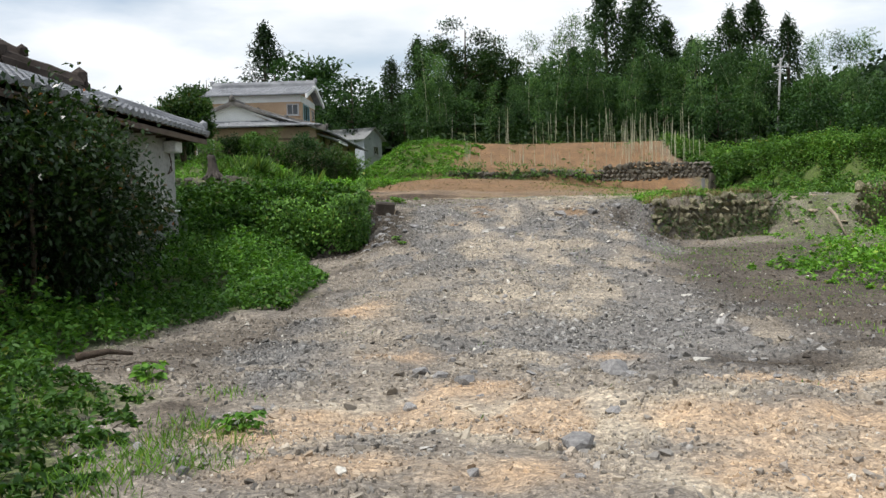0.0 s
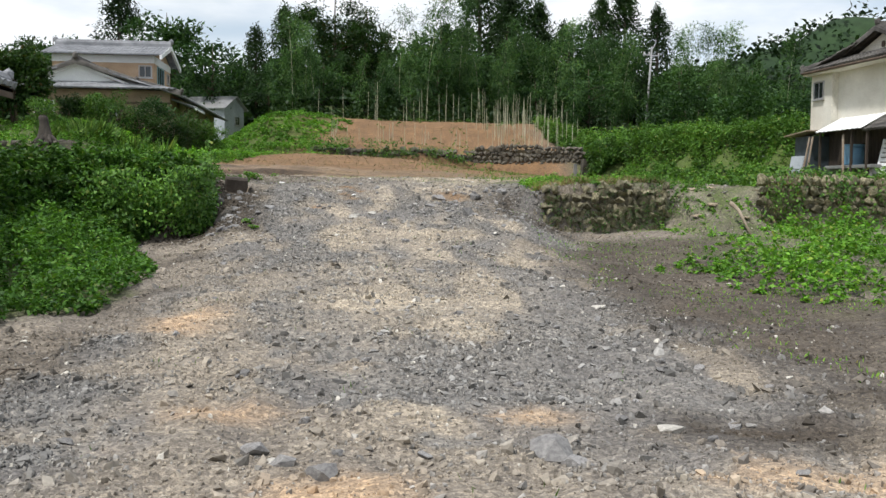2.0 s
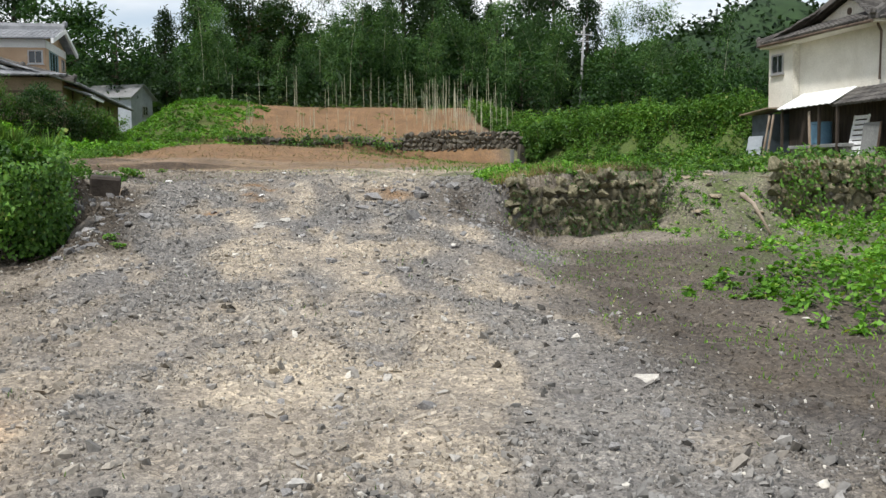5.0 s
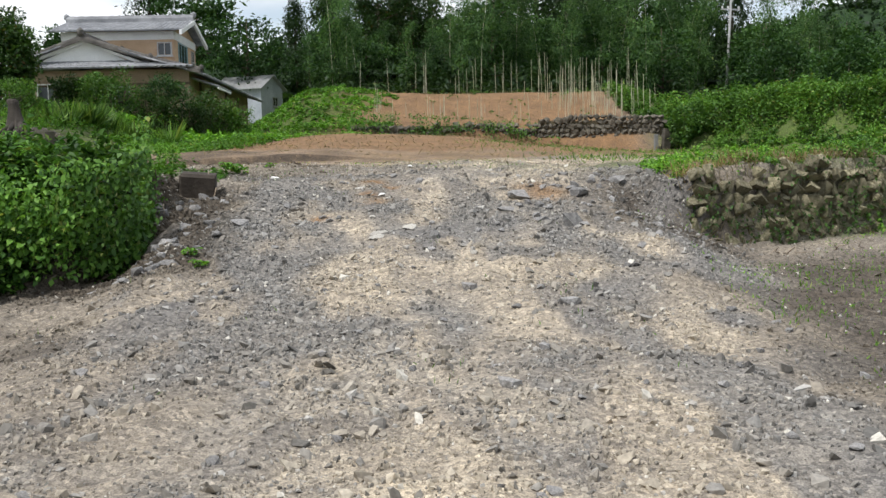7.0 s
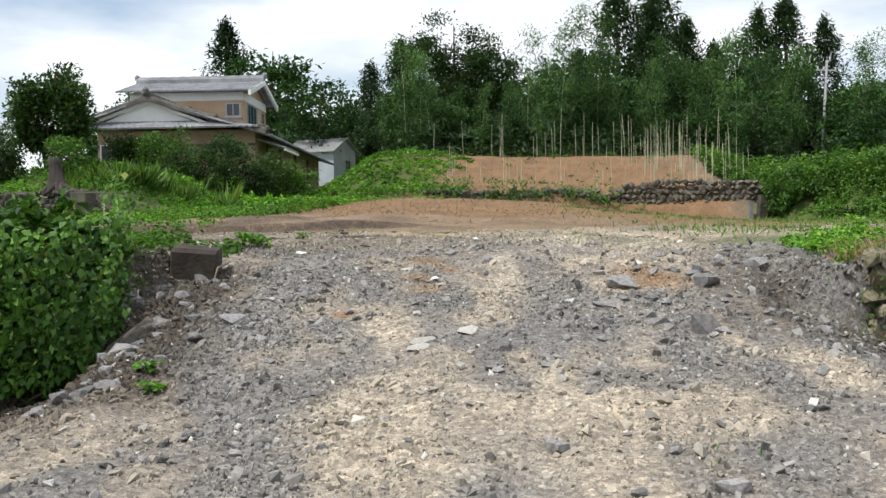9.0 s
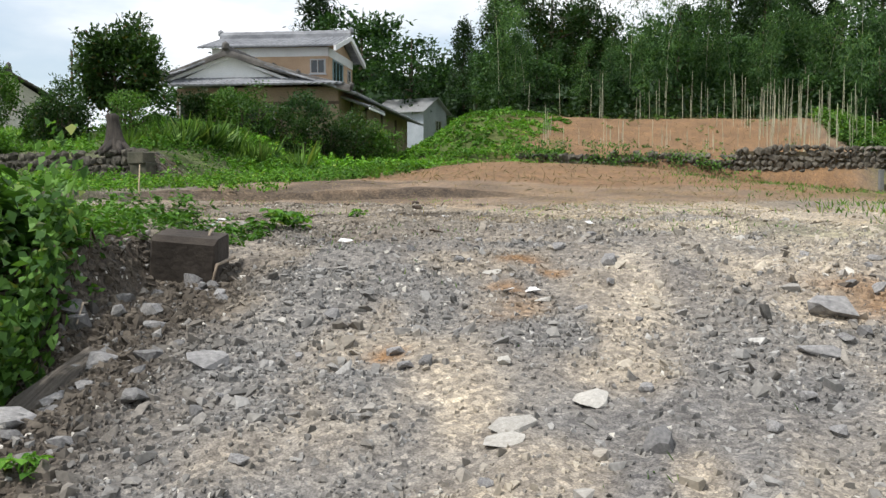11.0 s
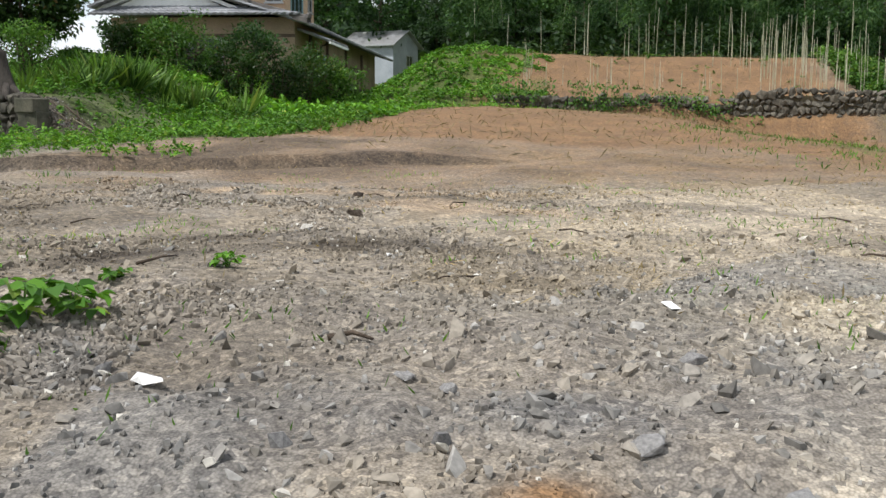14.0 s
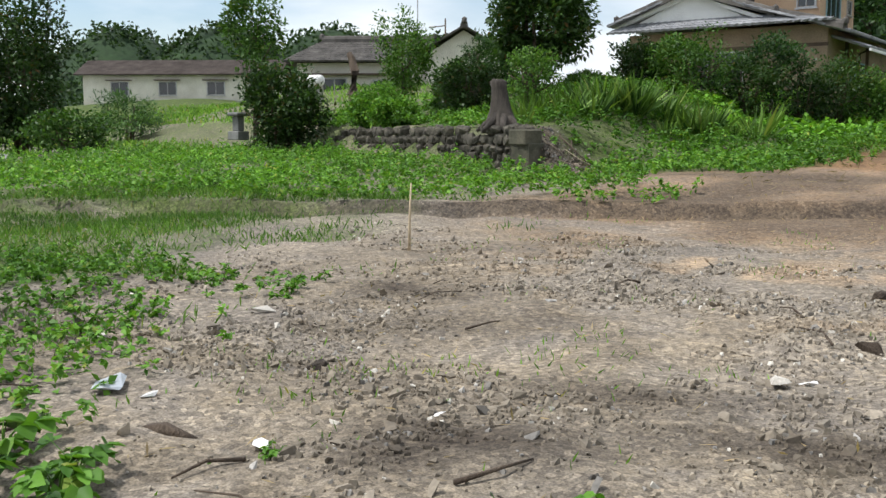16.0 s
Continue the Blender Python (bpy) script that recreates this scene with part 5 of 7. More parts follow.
stone_wall("wall_garden", [(-20.0, 46.45), (-13.5, 42.55), (-10.2, 40.8)], 0.85, "dark dry stone garden wall below the stump", 0.22, 6, 0.3, GARDEN_STONE, 0.02, 0.35)


# ---- plants ----
LEAF_WEED = leaf_material("bank weed leaf", (0.030, 0.105, 0.015), (0.15, 0.33, 0.05), (0.22, 0.29, 0.07))
def patch(name, n, where, canopy, mat, length, width, label, low=0.35, seed=0, droop=0.25, up=0.6, category="weeds", base=None, flat=0.5, broad=False):
    """A bed of weeds: leaves spread through a canopy above the ground. where(rng, n) gives x and y."""
    rng = np.random.default_rng(seed)
    m = 13
    px, py = where(rng, n // m)
    tall = rng.uniform(0.45, 1.35, len(px))
    spread = 0.9 * float(length) * rng.uniform(0.7, 1.6, len(px))
    t = low + (1 - low) * rng.random((len(px), m)) ** 0.7
    a = rng.uniform(0, 2 * np.pi, t.shape)
    q = (1.25 - 0.8 * t) * spread[:, None] * rng.uniform(0.2, 1.0, t.shape)
    x, y = (px[:, None] + q * np.cos(a)).ravel(), (py[:, None] + q * np.sin(a)).ravel()
    t = (t * tall[:, None]).ravel()
    h = np.asarray(canopy(x, y))
    k = h > 0.02
    x, y, h, t = x[k], y[k], h[k], t[k]
    z = ground_z(x, y) if base is None else base(x, y)
    c = np.stack([x, y, z + h * t], -1)
    me = leaf_mesh(name, c, length, width, mat, droop=droop, up=up, rng=rng, flat=flat, broad=broad)
    return tagged(new(name, me), label, category, kind="stuff")


def rect(x0, x1, y0, y1):
    return lambda rng, n: (rng.uniform(x0, x1, n), rng.uniform(y0, y1, n))


def lumps(x, y, seed, cell=0.7, lo=0.35, hi=1.0):
    v = 0.5 + 0.5 * (0.65 * value_noise(x, y, cell, seed) + 0.35 * value_noise(x, y, cell * 0.4, seed + 1))
    return lo + (hi - lo) * v


def grass_bed(name, n, where, keep, mat, height, label, seed=0, width=0.012, category="grass", lie=0.0):
    rng = np.random.default_rng(seed)
    x, y = where(rng, n)
    k = rng.random(len(x)) < keep(x, y)
    x, y = x[k], y[k]
    c = np.stack([x, y, ground_z(x, y) - 0.01], -1)
    aim = np.stack([rng.normal(0, 0.5, len(x)), rng.normal(0, 0.5, len(x)), np.full(len(x), 1.0 - lie)], -1)
    c[:, 2] += 0.02 * lie
    me = leaf_mesh(name, c, height, width, mat, droop=0.0, up=-1.0 + 1.5 * lie, rng=rng, aim=aim, fold=0.1)
    return tagged(new(name, me), label, category, kind="stuff")


def left_canopy(x, y):
    d = left_edge(y) + 0.25 * value_noise(x, y, 0.8, 41) - x
    rise = np.interp(y, [8, 12, 15, 18, 21, 23, 24.5], [0.4, 0.4, 0.42, 0.5, 0.55, 0.42, 0.28])
    return np.where(d > 0, np.minimum(0.10 + 0.7 * d, rise * (0.65 * lumps(x, y, 42, 1.1, -0.7, 2.2) + 0.35 * lumps(x, y, 43, 0.45, 0.0, 1.8))), 0)


patch("bank_weeds", 78000, rect(-7.5, -2.0, 9.0, 24.0), left_canopy, LEAF_WEED, 0.085, 0.042, "thick bright green weeds covering the left bank", seed=1)
patch("bank_vines", 16000, rect(-7.0, -2.3, 20.2, 23.2), lambda x, y: np.where(x < left_edge(y) - 0.05, 0.55 * lumps(x, y, 45, 0.8, 0.5, 1.2), 0), LEAF_MID, 0.11, 0.08, "broad-leaved vines hanging over the bank edge", seed=2, category="vines", low=0.1, broad=True)
# the verge weeds' darker leaf colour stands for the bush's shadow on them
patch("verge_weeds", 22000, rect(-6.5, -1.4, 4.0, 9.6), lambda x, y: np.where(x < left_edge(y), 0.5 * lumps(x, y, 47, 0.7, -0.25, 1.15) * sstep(0, 1.2, left_edge(y) - x), 0), LEAF_MID, 0.06, 0.04, "leafy weeds along the left verge", seed=3, broad=True)
grass_bed("verge_grass", 52000, rect(-6.0, -1.2, 3.0, 9.5), lambda x, y: sstep(-0.4, 0.6, left_edge(y) - x + 0.5 * value_noise(x, y, 0.5, 49)) * sstep(-0.5, 0.3, value_noise(x, y, 0.8, 50)), GRASS, 0.10, "short soft green grass along the verge", seed=4, width=0.008)
RIGHT_PATCH = ((6.4, 17.8, 0.9, 1.1), (6.3, 16.0, 0.9, 1.0), (7.4, 15.2, 1.2, 1.0), (8.4, 18.5, 1.4, 1.4), (9.6, 20.8, 1.6, 0.8), (10.6, 18.0, 1.9, 1.6))
patch("field_weeds", 52000, rect(4.2, 15, 12, 24), lambda x, y: np.clip(0.85 * (np.max([blob(x, y, *b) for b in RIGHT_PATCH], 0) - 0.32 + 0.35 * value_noise(x, y, 0.5, 51)), 0, 0.6), LEAF_BRIGHT, 0.085, 0.055, "bright green nettle-like weeds in the right field", seed=5)
grass_bed("field_grass", 60000, rect(3.4, 16, 7, 24), lambda x, y: 0.6 * sstep(0.0, 0.5, value_noise(x, y, 1.2, 53) + 0.5 * value_noise(x, y, 0.4, 54) + 0.45 * sstep(3.6, 7, x) - 0.25), GRASS, 0.055, "short patchy grass in the right field", seed=6, width=0.012)
patch("wall_vines", 15000, rect(3.9, 7.4, 22.5, 25.4), lambda x, y: np.where(y > edge_y(x) - 0.12, 0.30, 0) * lumps(x, y, 55, 0.5, -0.3, 1.1), LEAF_WEED, 0.06, 0.03, "low grass and weeds on the wall top", seed=7)


def hanging(name, n, line, z0, z1, out, mat, length, width, label, seed, dens=None):
    """Leaves that hang on a wall face along line."""
    rng = np.random.default_rng(seed)
    pts = np.array(line, float)
    seg = np.cumsum(np.r_[0, np.linalg.norm(np.diff(pts, axis=0), axis=1)])
    s = rng.uniform(0, seg[-1], n)
    x, y = np.interp(s, seg, pts[:, 0]), np.interp(s, seg, pts[:, 1])
    h = rng.random(n)
    k = rng.random(n) < np.clip(0.15 + 0.9 * (value_noise(s, h * 2, 0.6, seed + 60) + 0.35), 0, 1)
    s, x, y, h = s[k], x[k], y[k], h[k]
    zz = ground_z(x, y - 0.5) + z0 + (z1 - z0) * h
    c = np.stack([x + rng.normal(0, 0.05, len(x)), y - out * rng.random(len(x)), zz], -1)
    me = leaf_mesh(name, c, length, width, mat, droop=0.9, up=0.2, rng=rng, aim=np.tile([0, -0.7, 0.1], (len(x), 1)))
    return tagged(new(name, me), label, "vines", kind="stuff")


hanging("ivy", 1500, [(4.1, 22.9), (5.4, 23.25), (7.15, 23.85)], 0.0, 1.15, 0.3, LEAF_MID, 0.05, 0.035, "dark creeping ivy on the retaining wall", 8)
hanging("ivy", 4500, [(9.0, 23.5), (12.0, 23.85), (16.0, 24.4)], 0.0, 1.35, 0.5, LEAF_MID, 0.09, 0.06, "dense creepers over the far retaining wall", 9)
hanging("dry_vines", 600, [(4.0, 22.85), (5.4, 23.2), (7.05, 23.75)], 0.0, 1.2, 0.22, LEAF_DRY, 0.13, 0.014, "brown dry vines hanging over the retaining wall", 15)
hanging("dry_vines", 2000, [(9.0, 23.45), (12.0, 23.8), (16.0, 24.35)], 0.0, 1.3, 0.45, LEAF_DRY, 0.08, 0.035, "brown dry vines over the far retaining wall", 16)
patch("terrace_clumps", 2600, lambda rng, n: (lambda w: (np.array([-7.3, -8.0, -5.6, -4.6, -6.3, -6.9, -5.2])[w] + rng.normal(0, 0.45, n), np.array([28.6, 29.7, 27.75, 26.95, 28.2, 29.2, 27.2])[w] + rng.normal(0, 0.38, n)))(rng.integers(0, 7, n)), lambda x, y: 0.15 * lumps(x, y, 96, 0.4, 0.3, 1.1), LEAF_BRIGHT, 0.048, 0.032, "scattered clumps of weeds on the terrace", seed=34)
patch("terrace_weeds", 9000, rect(8.8, 19, 23.8, 30), lambda x, y: 0.5 * lumps(x, y, 57, 1.0, 0.0, 1.1), LEAF_MID, 0.11, 0.06, "rank weeds on top of the right terrace", seed=10)
patch("yard_weeds", 8000, rect(9, 26, 28, 46), lambda x, y: 0.28 * lumps(x, y, 58, 1.6, -0.8, 1.1) * sstep(9, 12, x), LEAF_BRIGHT, 0.16, 0.09, "weeds before the white house", seed=11)


def along_bank(x0, x1, d0, d1):
    def where(rng, n):
        x = rng.uniform(x0, x1, n)
        return x, np.interp(x, [14, 15.5, 18, 26, 60], [66, 65.6, 60, 52, 48]) + rng.uniform(d0, d1, n)
    return where


patch("bank_creepers", 30000, along_bank(13.8, 27.5, 2.4, 9.0), lambda x, y: 0.95 * lumps(x, y, 59, 1.5, -0.4, 1.4), LEAF_MID, 0.17, 0.11, "bright creepers covering the far right bank", seed=12, low=0.1)
patch("bank_creepers", 12000, along_bank(15.0, 40.0, 9.0, 22.0), lambda x, y: 0.9 * lumps(x, y, 59, 1.3, 0.3, 1.3), LEAF_MID, 0.24, 0.15, "green creepers on the slope behind the bank", seed=38, low=0.1)
patch("bank_brush", 34000, along_bank(14.2, 27.5, -0.7, 3.6), lambda x, y: 0.7 * lumps(x, y, 61, 0.9, 0.05, 1.2), LEAF_MID, 0.15, 0.09, "tangled brush on the face of the far bank", seed=13, low=0.0, flat=0.9)
# dark leaves stand in for the dense shade on the steep bank face
patch("bank_shade_brush", 14000, along_bank(14.2, 27.5, -0.4, 3.0), lambda x, y: 0.5 * lumps(x, y, 62, 1.1, -0.2, 1.2), LEAF_DARK, 0.17, 0.1, "undergrowth on the far bank's face, coloured dark for its shade", seed=39, low=0.0, flat=0.9)
patch("mound_weeds", 38000, rect(-11, 2.5, 58, 76), lambda x, y: 0.45 * lumps(x, y, 63, 1.5, -0.3, 1.1) * (1 - sstep(-3.5, 1.0, x + 1.5 * value_noise(x, y, 2.0, 64))), LEAF_BRIGHT, 0.16, 0.10, "bright weeds on the slope of the mound", seed=14)
patch("mound_tufts", 7000, rect(-2, 16, 64, 76), lambda x, y: 0.35 * np.clip(value_noise(x, y, 1.3, 65) - 0.25 + 0.3 * sstep(8, 13, x), 0, 1), LEAF_MID, 0.11, 0.06, "small weed tufts above the stone wall", seed=15)


patch("terrace_herbs", 84000, rect(-26, -5.5, 29, 46), lambda x, y: np.where((y > ledge_y(x) + 0.1) & (y < np.interp(x, [-26, -20, -13.5, -9.6, -8, -6], [50, 46.3, 42.4, 40.3, 39.5, 38])), 0.45 * lumps(x, y, 67, 0.8, 0.05, 1.35), 0), LEAF_BRIGHT, 0.075, 0.05, "low bright herbs covering the left terrace", seed=16)
grass_bed("terrace_grass", 80000, rect(-15, -3.5, 24, 36), lambda x, y: np.clip(sstep(-6.0, -10.5, x + 0.15 * (y - 28) + 2.2 * value_noise(x, y, 0.9, 69)) * 0.8, 0, 1), GRASS, 0.11, "soft short grass at the terrace's left side", seed=17, width=0.014)
patch("edge_weeds", 34000, rect(-10, -2.4, 22.4, 30), lambda x, y: np.clip(0.40 * lumps(x, y, 71, 0.8, -0.75, 1.0) * sstep(-2.4, -4.2, x + 0.45 * (y - 25)), 0, 1), LEAF_BRIGHT, 0.05, 0.034, "weeds along the terrace edge above the bank", seed=18)
patch("garden_weeds", 42000, rect(-24, -4.5, 40.5, 52), lambda x, y: np.where(y > np.interp(x, [-24, -20, -13.5, -9.6, -8, -4], [49, 46.6, 42.8, 41, 40.5, 43]), 0.45 * lumps(x, y, 73, 1.2, 0.1, 1.1) * (1 - 1.2 * blob(x, y, -9.4, 41.1, 0.8, 0.8)), 0), LEAF_BRIGHT, 0.10, 0.06, "bright ground cover in the garden", seed=19)
patch("corner_weeds", 9000, rect(-9.6, -5.2, 40.6, 46.5), lambda x, y: 0.3 * lumps(x, y, 74, 0.9, -0.45, 1.15) * sstep(-9.2, -8.4, x), LEAF_WEED, 0.085, 0.05, "patchy weeds on the slope below the garden", seed=37)
patch("slope_weeds", 15000, rect(-11, -4, 50, 62), lambda x, y: 0.5 * lumps(x, y, 75, 1.2, 0.1, 1.1) * (1 - sstep(-6, -4, x)), LEAF_BRIGHT, 0.2, 0.12, "weeds between the house and the mound", seed=20)
grass_bed("straw_litter", 14000, rect(-6, 9, 25.5, 40), lambda x, y: covers(x, y)[4] * 0.8, STRAW, 0.07, "dry cut straw lying on the terrace", seed=21, width=0.010, category="straw", lie=1.0)
hanging("bank_creeper", 7500, [(-4.6, 20.9), (-3.1, 21.2), (-2.55, 21.9), (-2.55, 22.5), (-2.75, 23.4)], 0.15, 1.35, 0.4, LEAF_MID, 0.085, 0.055, "dark creepers hanging down the eroded bank", 17)
patch("block_weeds", 3800, rect(-3.5, -1.9, 23.0, 25.6), lambda x, y: np.where(x < -2.58, 0.34, np.where((y > 24.5) & (x < -2.15), 0.16, 0)) * lumps(x, y, 72, 0.4, 0.1, 1.1), LEAF_BRIGHT, 0.07, 0.03, "weeds sprouting round the earth-stained block", seed=31)
patch("wall_foot_weeds", 9000, rect(-6, 9, 61.5, 66), lambda x, y: 0.4 * np.clip(value_noise(x, y, 1.1, 91) + 0.5 * sstep(2, -4, x), 0, 1), LEAF_MID, 0.13, 0.07, "rough weeds along the foot of the back wall", seed=32)
grass_bed("yard_grass", 30000, rect(2.5, 22, 24.6, 50), lambda x, y: np.clip(value_noise(x, y, 2.2, 93) + 0.6 * value_noise(x, y, 0.7, 94) + 0.5 * sstep(3, 9, x) - 0.1, 0, 1) * sstep(2.5, 4.5, x), GRASS, 0.13, "patchy yellow-green grass on the right terrace", seed=33, width=0.02)
grass_bed("wall_straw", 5000, rect(3.9, 7.2, 22.6, 24.4), lambda x, y: 0.9 * (np.abs(y - edge_y(x) - 0.15) < 0.3) * (value_noise(x, y, 0.35, 97) > -0.2), STRAW, 0.20, "dry grass along the top of the retaining wall", seed=35, width=0.014)
patch("step_weeds", 9500, rect(6.6, 9.5, 21.0, 25.8), lambda x, y: 0.34 * np.clip(lumps(x, y, 98, 0.5, -0.85, 1.1), 0, 1), LEAF_WEED, 0.055, 0.036, "weeds growing over the crumbled steps", seed=36)
grass_bed("ramp_sprouts", 9000, rect(-3, 8, 6, 26), lambda x, y: np.clip(value_noise(x, y, 0.7, 77) - 0.45, 0, 1) * 1.6, GRASS, 0.06, "tiny sprouts of grass between the stones", seed=22, width=0.009)
grass_bed("terrace_sprouts", 12000, rect(-7, 2.5, 25.4, 36), lambda x, y: np.clip(value_noise(x, y, 0.5, 79) + 0.4 * value_noise(x, y, 1.6, 80) - 0.25, 0, 1) * 1.2, GRASS, 0.055, "tiny sprouts of grass on the bare terrace", seed=40, width=0.009)
grass_bed("far_lawn", 30000, rect(-60, -22, 42, 80), lambda x, y: covers(x, y)[3] * 0.9, GRASS, 0.3, "green meadow before the far buildings", seed=23, width=0.06)


# ---- trees ----
def limbs(r, height, n, spread, start=0.25):
    out = []
    for k in range(n):
        z = height * (start + (0.95 - start) * k / n)
        a = k * 2.4 + r.uniform(-0.4, 0.4)
        L = spread * r.uniform(0.6, 1.0) * (1.15 - z / height * 0.7)
        p = [(0, 0, z), (math.cos(a) * L * 0.5, math.sin(a) * L * 0.5, z + L * 0.2), (math.cos(a) * L, math.sin(a) * L, z + L * 0.35)]
        out.append((p, [0.022 * height * (1 - z / height) + 0.03, 0.05, 0.02], 5))
    return out


def tree(name, seed, height, kind, mat, label, n_leaf, size):
    r, rng = random.Random(seed), np.random.default_rng(seed)
    t = thing(name, pose(0, 0, -300), label, "tree")
    trunk = [([(0, 0, -0.4), (r.uniform(-0.1, 0.1), r.uniform(-0.1, 0.1), height * 0.5), (r.uniform(-0.2, 0.2), r.uniform(-0.2, 0.2), height * 0.97)], [0.02 * height + 0.05, 0.013 * height + 0.03, 0.03], 8)]
    if kind == "cedar":
        m = 210
        z = height * (0.12 + 0.88 * rng.random(m) ** 0.9)
        a = rng.uniform(0, 2 * np.pi, m)
        R = (0.31 * height * (1 - z / height) ** 0.85 + 0.25) * rng.uniform(0.45, 1.05, m)
        cl = np.stack([np.cos(a) * R, np.sin(a) * R, z - 0.12 * R], -1)
        spread = np.stack([0.22 * R + 0.25, 0.22 * R + 0.25, 0.5 + 0 * R], -1)
        trunk += limbs(r, height, 12, 0.15 * height)
    elif kind == "round":
        m = 52
        d = rng.normal(size=(m, 3))
        d /= np.linalg.norm(d, axis=1)[:, None]
        rad = rng.uniform(0.6, 1.0, m)[:, None]
        lob = 1 + 0.22 * np.sin(3 * np.arctan2(d[:, 1], d[:, 0]) + seed)[:, None]
        cl = d * rad * lob * np.array([0.36, 0.36, 0.33]) * height + np.array([0, 0, 0.64 * height])
        spread = np.full((m, 3), 0.048 * height + 0.08) * np.array([1, 1, 0.55])
        trunk += limbs(r, height * 0.85, 11, 0.33 * height, 0.35)
    else:
        m = 46
        s = 0.22 + 0.78 * rng.random(m)
        lean = r.uniform(0.08, 0.22) * height
        a0 = r.uniform(0, 6.28)
        bend = lean * s ** 3
        a = rng.uniform(0, 2 * np.pi, m)
        R = 1.6 * np.sin(np.pi * np.clip((s - 0.2) / 0.9, 0, 1)) * rng.uniform(0.3, 1.0, m)
        cl = np.stack([math.cos(a0) * bend + np.cos(a) * R, math.sin(a0) * bend + np.sin(a) * R, s * height - 0.15 * R], -1)
        spread = np.full((m, 3), 0.42)
        q = np.linspace(0, 1, 9)
        trunk = [([(math.cos(a0) * lean * v ** 3, math.sin(a0) * lean * v ** 3, height * v - 0.3) for v in q], [0.04 * (1 - 0.85 * v) for v in q], 6)]
    who = rng.integers(0, m, n_leaf)
    c = cl[who] + rng.normal(size=(n_leaf, 3)) * spread[who]
    out = c - np.array([0, 0, height * 0.5])
    out[:, 2] *= 0.3
    out /= np.linalg.norm(out, axis=1)[:, None] + 1e-6
    narrow = {"cedar": 0.34, "round": 0.55, "bamboo": 0.2}[kind]
    me = leaf_mesh("crown", c, size, size * narrow, mat, droop={"cedar": 1.0, "round": 0.3, "bamboo": 1.1}[kind], up=0.5, outward=out * 0.7, rng=rng)
    piece("crown", me, t)
    v, f = tubes(trunk)
    piece("culm" if kind == "bamboo" else "trunk", mesh_of("trunk", v, f, CULM if kind == "bamboo" else BARK, True), t)
    return t


CEDARS = [tree("cedar_tree", 11 + i, 20.0, "cedar", LEAF_CEDAR, "tall dark pointed cedar in the woods", 5600, 0.68) for i in range(2)]
ROUNDS = [tree("broadleaf_tree", 21 + i, 14.0, "round", LEAF_FOREST, "rounded green broadleaf tree in the woods", 3400, 0.57) for i in range(3)]
DARKS = [tree("evergreen_tree", 31 + i, 14.0, "round", LEAF_DARK, "dark spreading evergreen tree above the woods", 11000, 0.36) for i in range(1)]
BAMBOOS = [tree("bamboo", 41 + i, 14.0, "bamboo", LEAF_BAMBOO, "tall arching green bamboo at the wood's edge", 2100, 0.46) for i in range(4)]


def plant(stock, x, y, top, turn, group):
    """Stands a copy of a tree on the ground with its top at that height."""
    ob = stock
    z = float(ground_z(x, y))
    full = {"cedar_tree": 20.0}.get(ob.name.split(".")[0], 14.0)
    s = (top - z) / full
    c = copy_thing(ob, pose(x, y, z - 0.1, 0, 0, turn) @ Matrix.Diagonal((s, s, s, 1)))
    return tagged(c, group=group)


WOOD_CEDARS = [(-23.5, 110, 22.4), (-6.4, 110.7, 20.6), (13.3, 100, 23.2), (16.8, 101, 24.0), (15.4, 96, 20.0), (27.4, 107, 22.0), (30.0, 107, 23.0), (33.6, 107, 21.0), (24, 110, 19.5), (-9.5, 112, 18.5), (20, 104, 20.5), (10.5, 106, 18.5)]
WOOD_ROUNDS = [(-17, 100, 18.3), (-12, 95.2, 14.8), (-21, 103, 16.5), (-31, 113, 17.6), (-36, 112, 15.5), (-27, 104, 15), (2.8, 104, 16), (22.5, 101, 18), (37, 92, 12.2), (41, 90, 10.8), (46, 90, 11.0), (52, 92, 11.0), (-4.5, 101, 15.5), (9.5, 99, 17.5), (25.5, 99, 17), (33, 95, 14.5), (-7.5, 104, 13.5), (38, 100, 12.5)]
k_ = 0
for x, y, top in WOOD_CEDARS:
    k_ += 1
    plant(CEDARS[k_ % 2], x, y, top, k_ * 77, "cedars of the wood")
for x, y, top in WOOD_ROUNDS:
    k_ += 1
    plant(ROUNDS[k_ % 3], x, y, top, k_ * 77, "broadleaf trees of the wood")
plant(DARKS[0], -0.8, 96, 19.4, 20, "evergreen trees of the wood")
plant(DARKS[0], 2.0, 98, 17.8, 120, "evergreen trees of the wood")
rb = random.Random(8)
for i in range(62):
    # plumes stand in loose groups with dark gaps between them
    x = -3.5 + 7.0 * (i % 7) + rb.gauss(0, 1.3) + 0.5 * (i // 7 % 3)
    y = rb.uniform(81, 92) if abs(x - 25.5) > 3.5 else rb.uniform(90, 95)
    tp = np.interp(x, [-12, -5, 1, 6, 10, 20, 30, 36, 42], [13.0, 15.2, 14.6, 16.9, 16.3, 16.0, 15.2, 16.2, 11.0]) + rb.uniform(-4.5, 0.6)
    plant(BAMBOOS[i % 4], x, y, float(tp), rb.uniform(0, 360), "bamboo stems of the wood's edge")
for i in range(16):
    x, y = -4 + 3.0 * i + rb.uniform(-1, 1), rb.uniform(84, 90)
    x = x if abs(x - 24.5) > 3.5 else x + 6
    plant(ROUNDS[i % 3], x, y, float(ground_z(x, y)) + rb.uniform(4.0, 7.0), rb.uniform(0, 360), "low trees of the wood's edge")
